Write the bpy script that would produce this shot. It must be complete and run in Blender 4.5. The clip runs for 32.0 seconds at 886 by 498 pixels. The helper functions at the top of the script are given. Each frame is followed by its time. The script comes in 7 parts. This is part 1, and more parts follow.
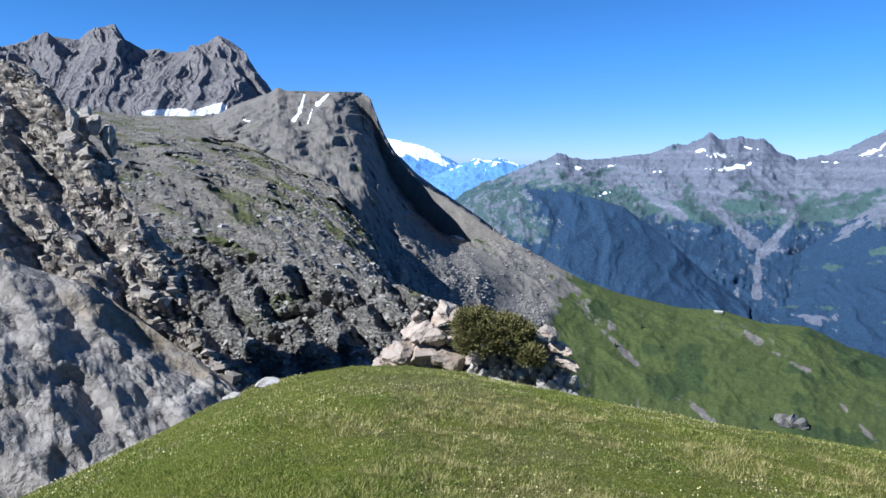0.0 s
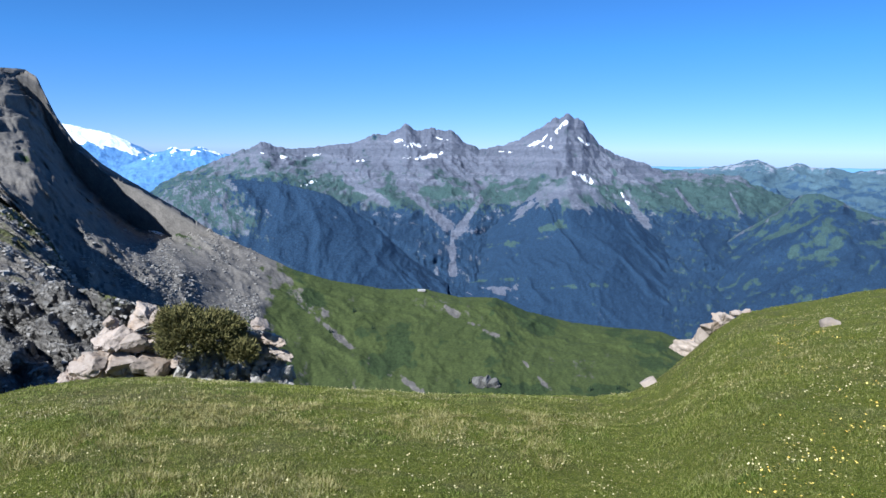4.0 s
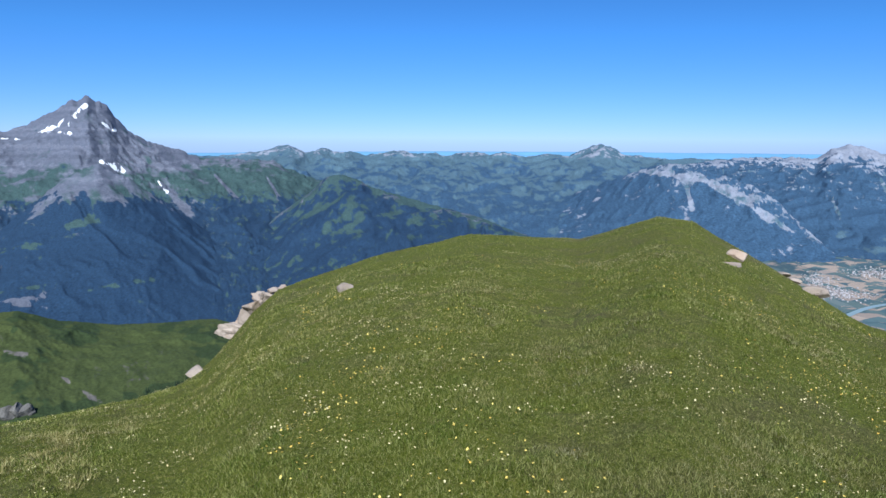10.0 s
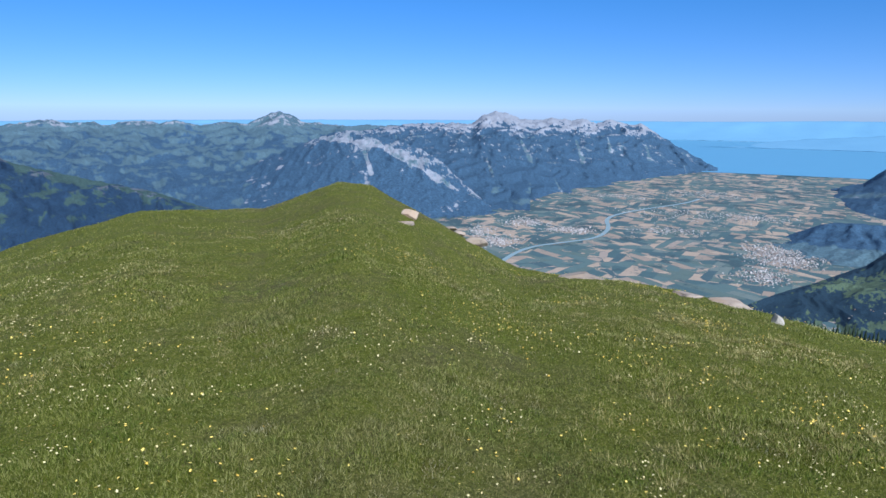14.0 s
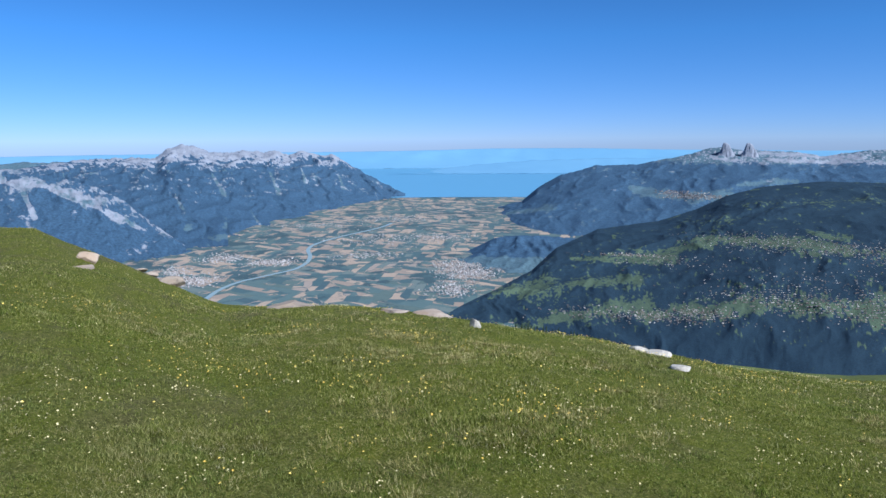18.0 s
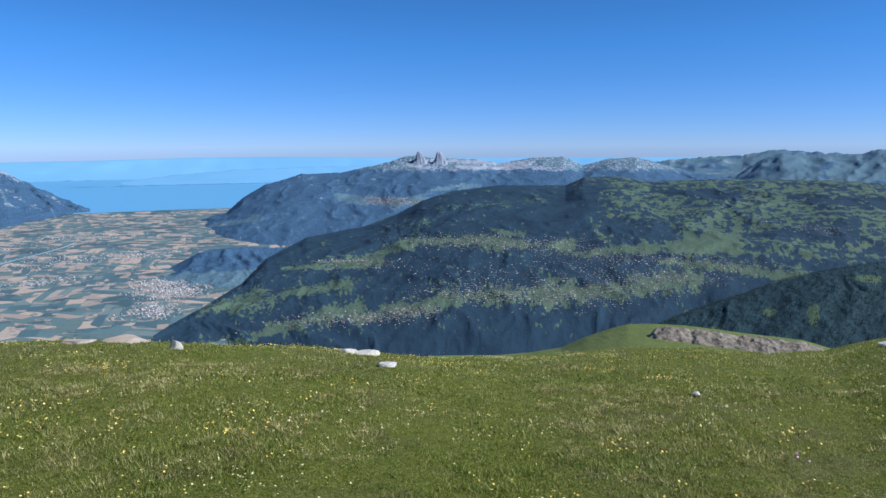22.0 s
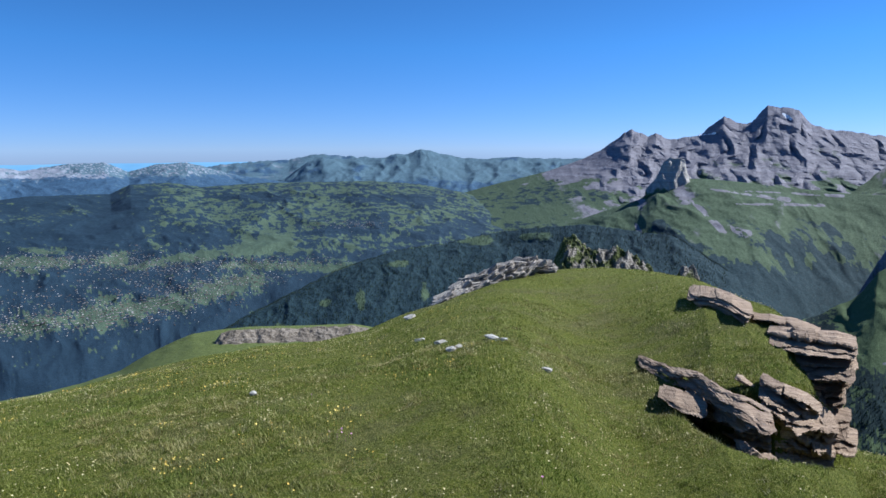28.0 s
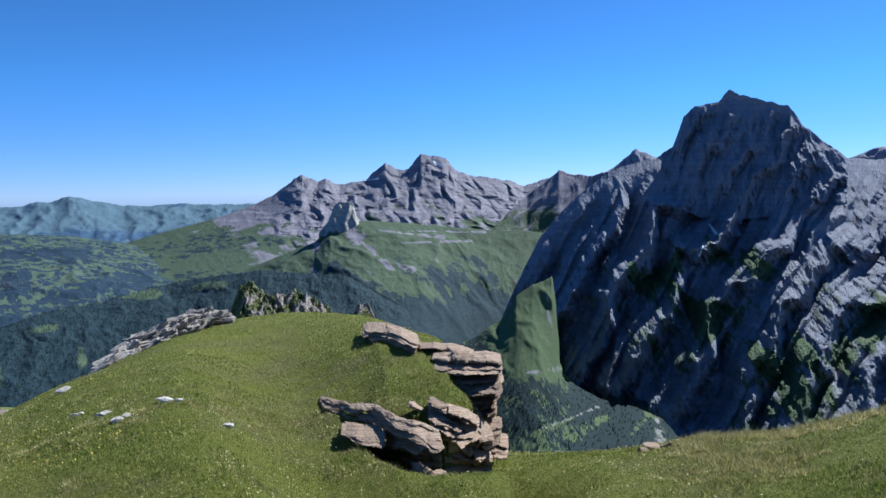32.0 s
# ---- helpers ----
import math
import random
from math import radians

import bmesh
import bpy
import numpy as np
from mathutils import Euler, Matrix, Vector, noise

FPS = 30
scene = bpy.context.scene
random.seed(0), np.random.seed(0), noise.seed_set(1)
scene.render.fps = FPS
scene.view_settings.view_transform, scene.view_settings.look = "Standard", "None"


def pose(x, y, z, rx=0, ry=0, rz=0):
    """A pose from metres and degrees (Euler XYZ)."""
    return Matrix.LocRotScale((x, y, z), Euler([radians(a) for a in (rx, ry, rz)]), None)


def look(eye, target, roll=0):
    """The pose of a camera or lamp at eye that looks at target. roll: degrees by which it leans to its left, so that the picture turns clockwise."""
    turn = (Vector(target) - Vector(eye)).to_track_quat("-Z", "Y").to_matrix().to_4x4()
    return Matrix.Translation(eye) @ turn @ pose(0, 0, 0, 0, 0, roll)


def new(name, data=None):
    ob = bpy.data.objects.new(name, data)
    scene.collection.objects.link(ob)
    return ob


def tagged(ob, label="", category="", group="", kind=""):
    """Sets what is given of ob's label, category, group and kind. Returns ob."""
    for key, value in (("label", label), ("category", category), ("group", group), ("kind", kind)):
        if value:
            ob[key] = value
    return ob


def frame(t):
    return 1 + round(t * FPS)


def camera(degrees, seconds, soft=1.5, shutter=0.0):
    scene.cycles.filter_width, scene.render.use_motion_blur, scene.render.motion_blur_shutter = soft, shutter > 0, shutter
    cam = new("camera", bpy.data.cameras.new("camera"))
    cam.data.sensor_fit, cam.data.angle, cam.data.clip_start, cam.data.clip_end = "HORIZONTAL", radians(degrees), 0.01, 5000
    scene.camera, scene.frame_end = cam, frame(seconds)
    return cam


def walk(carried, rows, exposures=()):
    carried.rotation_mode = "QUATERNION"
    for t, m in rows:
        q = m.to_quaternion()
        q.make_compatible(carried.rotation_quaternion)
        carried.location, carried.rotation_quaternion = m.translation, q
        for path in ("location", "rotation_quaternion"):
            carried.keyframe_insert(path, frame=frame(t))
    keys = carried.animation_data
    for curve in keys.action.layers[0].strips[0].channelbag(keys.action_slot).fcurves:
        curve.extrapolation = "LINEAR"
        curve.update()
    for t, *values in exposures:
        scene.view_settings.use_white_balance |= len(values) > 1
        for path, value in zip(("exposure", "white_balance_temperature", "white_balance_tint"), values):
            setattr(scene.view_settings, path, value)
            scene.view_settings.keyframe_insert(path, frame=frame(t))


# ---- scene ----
cam = camera(66.04, 32.0)
EYE = 1.6


def heading(az, el):
    """The way towards a compass bearing and an elevation, in degrees."""
    a, e = radians(az), radians(el)
    return Vector((math.sin(a) * math.cos(e), math.cos(a) * math.cos(e), math.sin(e)))


# seconds, eye (east, north, up from EYE), bearing, pitch, roll
PATH = [
    (0.0, -0.127, -0.218, -0.080, 202.000, -7.671, 0.260),
    (0.5, -0.128, -0.215, -0.081, 205.576, -8.155, 0.443),
    (1.0, -0.137, -0.220, -0.077, 208.696, -8.571, 0.623),
    (1.5, -0.140, -0.221, -0.084, 211.482, -8.872, 0.486),
    (2.0, -0.148, -0.212, -0.084, 214.242, -9.270, 0.410),
    (2.5, -0.161, -0.220, -0.090, 217.163, -9.373, 0.427),
    (3.0, -0.150, -0.207, -0.084, 220.057, -9.033, 0.356),
    (3.5, -0.160, -0.206, -0.089, 223.207, -8.670, 0.483),
    (5.5, -0.126, -0.171, -0.083, 235.319, -8.022, 0.489),
    (6.0, -0.130, -0.180, -0.081, 238.749, -8.050, 0.566),
    (6.5, -0.128, -0.180, -0.085, 242.341, -8.348, 0.531),
    (7.0, -0.118, -0.170, -0.079, 246.198, -8.451, 0.534),
    (7.5, -0.118, -0.138, -0.068, 249.873, -8.472, 0.151),
    (8.0, -0.128, -0.104, -0.065, 252.930, -8.298, 0.214),
    (8.5, -0.149, -0.075, -0.070, 255.327, -8.266, 0.131),
    (9.0, -0.176, -0.049, -0.079, 257.951, -8.456, 0.210),
    (9.5, -0.194, -0.014, -0.080, 260.620, -8.979, 0.178),
    (10.0, -0.201, 0.025, -0.087, 263.477, -9.248, 0.339),
    (10.5, -0.204, 0.048, -0.088, 266.816, -9.286, 0.721),
    (11.0, -0.209, 0.069, -0.089, 269.785, -9.079, 0.756),
    (11.5, -0.220, 0.068, -0.081, 272.874, -9.817, 1.088),
    (12.0, -0.241, 0.064, -0.085, 276.326, -10.145, 0.728),
    (12.5, -0.264, 0.074, -0.087, 279.562, -10.577, 0.490),
    (13.0, -0.285, 0.093, -0.094, 282.742, -10.907, 0.239),
    (13.5, -0.286, 0.105, -0.095, 286.431, -11.419, 0.378),
    (14.0, -0.280, 0.108, -0.099, 289.642, -11.750, 0.379),
    (14.5, -0.276, 0.101, -0.095, 292.865, -11.122, 0.495),
    (15.0, -0.274, 0.099, -0.092, 296.354, -10.562, 0.438),
    (15.5, -0.259, 0.097, -0.089, 300.344, -10.149, 0.369),
    (17.5, -0.450, 0.165, -0.183, 312.255, -9.311, -0.368),
    (18.0, -0.453, 0.168, -0.185, 314.640, -9.167, -0.360),
    (18.5, -0.463, 0.170, -0.189, 317.456, -9.019, -0.277),
    (19.0, -0.464, 0.164, -0.190, 320.315, -8.889, -0.430),
    (19.5, -0.460, 0.157, -0.189, 323.465, -8.891, -0.444),
    (20.0, -0.460, 0.166, -0.188, 326.756, -8.943, -0.706),
    (20.5, -0.422, 0.171, -0.181, 329.685, -8.879, -0.855),
    (21.0, -0.403, 0.178, -0.181, 332.706, -8.727, -0.574),
    (21.5, -0.401, 0.203, -0.188, 335.722, -8.628, -0.468),
    (22.0, -0.412, 0.233, -0.200, 338.919, -8.575, -0.290),
    (22.5, -0.395, 0.244, -0.201, 341.813, -8.663, -0.448),
    (23.0, -0.376, 0.254, -0.207, 344.681, -8.677, -0.540),
    (23.5, -0.358, 0.265, -0.216, 347.501, -8.645, -0.517),
    (24.0, -0.341, 0.283, -0.216, 350.166, -9.132, -0.392),
    (24.5, -0.327, 0.291, -0.217, 352.378, -9.371, -0.370),
    (26.5, -0.281, 0.263, -0.209, 363.217, -8.748, 0.097),
    (27.0, -0.290, 0.273, -0.204, 366.806, -8.657, 0.025),
    (27.5, -0.295, 0.281, -0.205, 370.827, -8.518, -0.128),
    (28.0, -0.280, 0.307, -0.215, 375.102, -8.345, -0.247),
    (28.5, -0.290, 0.294, -0.209, 379.770, -8.168, -0.248),
    (29.0, -0.296, 0.270, -0.202, 383.322, -8.047, -0.402),
    (29.5, -0.299, 0.268, -0.195, 385.998, -8.014, -0.545),
    (30.0, -0.290, 0.261, -0.195, 388.490, -7.999, -0.736),
    (30.5, -0.288, 0.257, -0.194, 391.641, -7.728, -0.694),
    (31.0, -0.293, 0.233, -0.186, 395.050, -6.591, -0.645),
    (31.5, -0.288, 0.239, -0.188, 398.505, -5.434, -0.742),
    (32.0, -0.289, 0.234, -0.187, 401.940, -4.856, -0.807),
]
walk(cam, [(t, look((x, y, z + EYE), Vector((x, y, z + EYE)) + heading(az, el), roll)) for t, x, y, z, az, el, roll in PATH],
     [(0, 0.92, 5450, 9), (3, 0.87, 5450, 9), (7, 0.62, 5450, 9), (13, 0.5, 5450, 9), (22, 0.56, 5450, 9), (28, 0.64, 5450, 9), (32, 0.76, 5450, 9)])

# ---- light ----
SUN_AZ, SUN_EL = 86.0, 41.0
world = bpy.data.worlds.new("world")
scene.world = world
world.use_nodes = True
wn = world.node_tree.nodes
sky = wn.new("ShaderNodeTexSky")
sky.sky_type, sky.sun_disc = "NISHITA", False
sky.sun_elevation, sky.sun_rotation = radians(SUN_EL), radians(SUN_AZ)
sky.altitude, sky.air_density, sky.dust_density, sky.ozone_density = 2500, 0.62, 0.25, 1.2
wn["Background"].inputs["Strength"].default_value = 0.074
# deeper blue overhead, paler towards the horizon
height = wn.new("ShaderNodeSeparateXYZ")
world.node_tree.links.new(wn.new("ShaderNodeTexCoord").outputs["Generated"], height.inputs[0])
rise = wn.new("ShaderNodeMapRange")
rise.inputs[1].default_value, rise.inputs[2].default_value = -0.01, 0.14
world.node_tree.links.new(height.outputs[2], rise.inputs[0])
tint = wn.new("ShaderNodeMix")
tint.data_type = "RGBA"
tint.inputs[6].default_value, tint.inputs[7].default_value = (0.61, 0.65, 0.87, 1), (0.52, 0.93, 1.24, 1)
world.node_tree.links.new(rise.outputs[0], tint.inputs[0])
clear_air = wn.new("ShaderNodeMix")
clear_air.data_type, clear_air.blend_type = "RGBA", "MULTIPLY"
clear_air.inputs[0].default_value = 1.0
world.node_tree.links.new(sky.outputs["Color"], clear_air.inputs[6])
world.node_tree.links.new(tint.outputs[2], clear_air.inputs[7])
world.node_tree.links.new(clear_air.outputs[2], wn["Background"].inputs["Color"])
sun = new("sun", bpy.data.lights.new("sun", "SUN"))
sun.data.energy, sun.data.angle, sun.data.color = 5.0, radians(0.5), (1.0, 0.935, 0.83)
sun.matrix_world = look(heading(SUN_AZ, SUN_EL) * 200, (0, 0, 0))


# ---- noise ----
_perm = np.random.RandomState(7).permutation(512).astype(np.int64)
_perm = np.concatenate([_perm, _perm, _perm])
_grad = np.stack([np.cos(np.arange(512) * 2.399963), np.sin(np.arange(512) * 2.399963)], -1)


def perlin(x, y):
    """Gradient noise in the plane, about -0.7 to 0.7."""
    xi, yi = np.floor(x).astype(np.int64), np.floor(y).astype(np.int64)
    xf, yf = x - xi, y - yi
    sx, sy = xf * xf * xf * (xf * (xf * 6 - 15) + 10), yf * yf * yf * (yf * (yf * 6 - 15) + 10)

    def corner(i, j):
        g = _grad[_perm[_perm[(xi + i) & 511] + ((yi + j) & 511)]]
        return g[..., 0] * (xf - i) + g[..., 1] * (yf - j)

    a = corner(0, 0) * (1 - sx) + corner(1, 0) * sx
    b = corner(0, 1) * (1 - sx) + corner(1, 1) * sx
    return a * (1 - sy) + b * sy


def fbm(x, y, octaves=5, gain=0.5):
    out, amp = 0.0, 1.0
    for k in range(octaves):
        out = out + amp * perlin(x * 2.03**k + 17.3 * k, y * 2.03**k - 9.1 * k)
        amp *= gain
    return out


def ridged(x, y, octaves=5, gain=0.5):
    """Sharp-crested noise, about 0 to 1."""
    out, amp, total = 0.0, 1.0, 0.0
    for k in range(octaves):
        out = out + amp * (1 - 2.2 * np.abs(perlin(x * 2.07**k + 31.7 * k, y * 2.07**k + 5.3 * k)))
        total += amp
        amp *= gain
    return out / total


def eroded(x, y, octaves=7, gain=0.55):
    """Ribs that branch into finer ribs, with smooth gullies, about 0 to 1."""
    out, amp, w = 0.0, 1.0, 1.0
    for k in range(octaves):
        n = np.clip(1 - 2.0 * np.abs(perlin(x * 2.07**k + 31.7 * k, y * 2.07**k + 5.3 * k)), 0, 1) ** 1.6 * w
        w = np.clip(n * 1.7, 0.25, 1)
        out = out + amp * n
        amp *= gain
    return out / 1.45


def smooth(x, a, b):
    t = np.clip((x - a) / (b - a), 0, 1)
    return t * t * (3 - 2 * t)


# ---- materials ----
def nodes_of(name):
    m = bpy.data.materials.new(name)
    m.use_nodes = True
    t = m.node_tree
    return m, t, t.nodes["Principled BSDF"]


def node(t, kind, ins=(), **props):
    n = t.nodes.new(kind)
    for k, v in props.items():
        setattr(n, k, v)
    for k, v in dict(ins).items():
        if isinstance(v, bpy.types.NodeSocket):
            t.links.new(v, n.inputs[k])
        else:
            n.inputs[k].default_value = v
    return n


def mixed(t, fac, a, b, blend="MIX"):
    n = t.nodes.new("ShaderNodeMix")
    n.data_type, n.blend_type = "RGBA", blend
    for k, v in ((0, fac), (6, a), (7, b)):
        if isinstance(v, bpy.types.NodeSocket):
            t.links.new(v, n.inputs[k])
        elif k:
            n.inputs[k].default_value = (*v, 1)
        else:
            n.inputs[k].default_value = v
    return n.outputs[2]


def noise_tex(t, co, scale, detail=6, rough=0.6, distort=0.0):
    return node(t, "ShaderNodeTexNoise", {"Vector": co, "Scale": scale, "Detail": detail, "Roughness": rough, "Distortion": distort}).outputs["Fac"]


def ramp(t, fac, *stops, constant=False):
    n = t.nodes.new("ShaderNodeValToRGB")
    t.links.new(fac, n.inputs[0])
    e = n.color_ramp.elements
    while len(e) < len(stops):
        e.new(0.5)
    for k, (p, c) in zip(e, stops):
        k.position, k.color = p, (*c, 1) if len(c) == 3 else c
    if constant:
        n.color_ramp.interpolation = "CONSTANT"
    return n.outputs["Color"]


def math_node(t, op, a, b=0.0, c=0.0):
    n = t.nodes.new("ShaderNodeMath")
    n.operation = op
    for k, v in enumerate((a, b, c)):
        if isinstance(v, bpy.types.NodeSocket):
            t.links.new(v, n.inputs[k])
        else:
            n.inputs[k].default_value = v
    return n.outputs[0]


def land(name, rock, grass, forest, grain, glow=None, strata=0.0, snow=(0.86, 0.88, 0.9), relief=0.5, rock2=None, blocks=0.0, upright=1.9):
    """Mountain ground: rock, meadow, forest and snow by the mesh's own cover weights. grain: metres of the coarse grain."""
    m, t, b = nodes_of(name)
    co = node(t, "ShaderNodeNewGeometry").outputs["Position"]
    coarse = noise_tex(t, co, 1 / grain, 7, 0.65, 0.3)
    fine = noise_tex(t, co, 6 / grain, 5, 0.7)
    cov = node(t, "ShaderNodeAttribute", attribute_name="cover").outputs["Color"]
    sep = node(t, "ShaderNodeSeparateColor", {"Color": cov}).outputs
    if strata:
        z = node(t, "ShaderNodeSeparateXYZ", {"Vector": co}).outputs
        band = math_node(t, "ADD", math_node(t, "MULTIPLY", z[2], strata), math_node(t, "MULTIPLY", coarse, 1.6))
        bands = noise_tex(t, node(t, "ShaderNodeCombineXYZ", {"Z": band}).outputs[0], 2.2, 4, 0.6)
        tone = math_node(t, "ADD", math_node(t, "MULTIPLY", bands, 0.6), math_node(t, "MULTIPLY", fine, 0.4))
    else:
        tone = math_node(t, "ADD", math_node(t, "MULTIPLY", coarse, 0.5), math_node(t, "MULTIPLY", fine, 0.5))
    r2 = rock2 or [c * 1.5 for c in rock]
    col = ramp(t, tone, (0.3, [c * 0.5 for c in rock]), (0.5, rock), (0.68, r2))
    gr = ramp(t, fine, (0.3, [c * 0.65 for c in grass]), (0.7, [c * 1.35 for c in grass]))
    fo = ramp(t, fine, (0.32, [c * 0.6 for c in forest]), (0.7, [c * 1.35 for c in forest]))
    jitter = math_node(t, "MULTIPLY", math_node(t, "SUBTRACT", math_node(t, "ADD", math_node(t, "MULTIPLY", fine, 0.6), math_node(t, "MULTIPLY", coarse, 0.4)), 0.5), 1.5)

    def edge(v, hard=0.12):
        w = math_node(t, "ADD", v, jitter)
        n = t.nodes.new("ShaderNodeMapRange")
        n.interpolation_type = "SMOOTHSTEP"
        t.links.new(w, n.inputs[0])
        n.inputs[1].default_value, n.inputs[2].default_value = 0.5 - hard, 0.5 + hard
        return n.outputs[0]

    col = mixed(t, edge(sep[0], 0.2), col, gr)
    col = mixed(t, edge(sep[1], 0.08), col, fo)
    col = mixed(t, edge(sep[2], 0.05), col, snow)
    t.links.new(col, b.inputs["Base Color"])
    b.inputs["Roughness"].default_value, b.inputs["Specular IOR Level"].default_value = 0.9, 0.15
    h = math_node(t, "ADD", math_node(t, "MULTIPLY", coarse, 0.7), math_node(t, "MULTIPLY", fine, 0.3))
    if blocks:
        bent = node(t, "ShaderNodeVectorMath", {0: co, 1: node(t, "ShaderNodeCombineXYZ", {"X": math_node(t, "MULTIPLY", coarse, grain), "Z": math_node(t, "MULTIPLY", fine, grain * 0.4)}).outputs[0]}, operation="ADD").outputs[0]
        flat = node(t, "ShaderNodeMapping", {"Vector": bent, "Scale": (1, 1, upright)}).outputs[0]
        cell = node(t, "ShaderNodeTexVoronoi", {"Vector": flat, "Scale": 2.2 / grain}, feature="F1").outputs
        crack = node(t, "ShaderNodeTexVoronoi", {"Vector": flat, "Scale": 2.2 / grain}, feature="DISTANCE_TO_EDGE").outputs["Distance"]
        h = math_node(t, "SUBTRACT", h, math_node(t, "MULTIPLY", cell["Distance"], blocks))
        h = math_node(t, "ADD", h, math_node(t, "MULTIPLY", math_node(t, "MINIMUM", crack, 0.12), 3.0 * blocks))
    bump = node(t, "ShaderNodeBump", {"Height": h, "Strength": relief, "Distance": grain * 0.5})
    t.links.new(bump.outputs[0], b.inputs["Normal"])
    # glow: faint emission that imitates haze in front of the slope
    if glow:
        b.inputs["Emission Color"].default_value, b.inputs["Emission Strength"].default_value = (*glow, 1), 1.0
    return m


SPRUCE = (0.022, 0.042, 0.03)
mat_crag = land("crag_rock", (0.31, 0.272, 0.228), (0.1, 0.115, 0.04), SPRUCE, 2.4, strata=1.1, relief=1.0, rock2=(0.44, 0.385, 0.32), blocks=0.3)
mat_cliff = land("shale_cliff", (0.2, 0.186, 0.168), (0.10, 0.11, 0.042), SPRUCE, 1.9, strata=1.2, relief=1.0, blocks=0.4)
mat_greyslab = land("smooth_grey_slab", (0.25, 0.228, 0.208), (0.19, 0.155, 0.11), SPRUCE, 1.6, strata=1.2, relief=0.7, rock2=(0.31, 0.289, 0.268), blocks=0.2)
mat_scree = land("scree_slope", (0.19, 0.172, 0.15), (0.1, 0.105, 0.045), SPRUCE, 3.4, relief=1.0, rock2=(0.32, 0.292, 0.258), blocks=0.25)
mat_pasture = land("pasture_slope", (0.138, 0.127, 0.115), (0.052, 0.068, 0.022), (0.033, 0.05, 0.019), 6.0, relief=0.28)
mat_wall = land("limestone_wall", (0.165, 0.155, 0.16), (0.09, 0.12, 0.04), SPRUCE, 9.0, relief=0.9, blocks=0.25, upright=0.35, rock2=(0.27, 0.25, 0.24))
# rock tinted blue to stand in for haze over the shaded wall
mat_dark = land("haze_blue_limestone", (0.205, 0.22, 0.272), (0.075, 0.115, 0.058), (0.03, 0.06, 0.065), 7.0, strata=0.1, relief=0.7, rock2=(0.3, 0.305, 0.345), blocks=0.4, upright=0.6)
# distance haze is put into these colours as a blue cast
mat_west = land("hazed_western_massif", (0.12, 0.134, 0.176), (0.05, 0.088, 0.088), (0.023, 0.05, 0.097), 14.0, strata=0.06, relief=0.7, rock2=(0.235, 0.245, 0.295))
# rock, grass and forest all blued: painted haze for the far ranges
mat_far = land("hazed_far_hills", (0.25, 0.275, 0.335), (0.08, 0.135, 0.175), (0.045, 0.09, 0.155), 26.0, relief=0.45, rock2=(0.31, 0.325, 0.36))
# forest shifted to blue, imitating the haze over the hillside
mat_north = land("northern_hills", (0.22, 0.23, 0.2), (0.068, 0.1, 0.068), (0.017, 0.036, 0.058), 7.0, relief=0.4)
# alpine rock and both forests here have haze mixed in as blue
mat_alps = land("eastern_alps", (0.19, 0.182, 0.21), (0.066, 0.096, 0.056), (0.018, 0.038, 0.048), 14.0, strata=0.08, relief=0.45, rock2=(0.31, 0.303, 0.335))
mat_valley = land("green_valley_side", (0.2, 0.2, 0.2), (0.075, 0.108, 0.048), (0.01, 0.025, 0.027), 5.0, relief=0.4, rock2=(0.3, 0.3, 0.3))
mat_tooth = land("pale_tooth_rock", (0.37, 0.345, 0.315), (0.09, 0.12, 0.05), SPRUCE, 6.0, strata=0.15, relief=0.8, rock2=(0.52, 0.49, 0.45))
# haze blue instead of ground colours, with a faint added glow
mat_snowpeak = land("hazed_snow_range", (0.10, 0.2, 0.36), (0.09, 0.2, 0.36), (0.09, 0.2, 0.38), 60.0, glow=(0.02, 0.06, 0.15))
# hills seen through haze: blue painted in, plus a glow that imitates airlight
mat_haze, t, b = nodes_of("haze_glow")
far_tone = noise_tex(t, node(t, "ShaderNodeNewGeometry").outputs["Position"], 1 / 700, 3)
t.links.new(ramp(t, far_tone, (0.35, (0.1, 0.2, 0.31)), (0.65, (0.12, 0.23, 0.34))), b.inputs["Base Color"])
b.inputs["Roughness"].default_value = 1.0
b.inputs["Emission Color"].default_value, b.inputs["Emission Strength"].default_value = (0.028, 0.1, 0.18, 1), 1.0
mat_turf = land("shoulder_turf", (0.25, 0.23, 0.18), (0.105, 0.128, 0.036), SPRUCE, 1.2, relief=0.4)
mat_bank = land("bank_earth", (0.2, 0.168, 0.132), (0.1, 0.12, 0.04), SPRUCE, 0.8, relief=0.8, rock2=(0.35, 0.31, 0.26), blocks=0.08)
mat_pinnacle = land("pinnacle_rock", (0.29, 0.255, 0.21), (0.1, 0.115, 0.036), SPRUCE, 1.2, relief=0.8, rock2=(0.42, 0.385, 0.33), blocks=0.35)


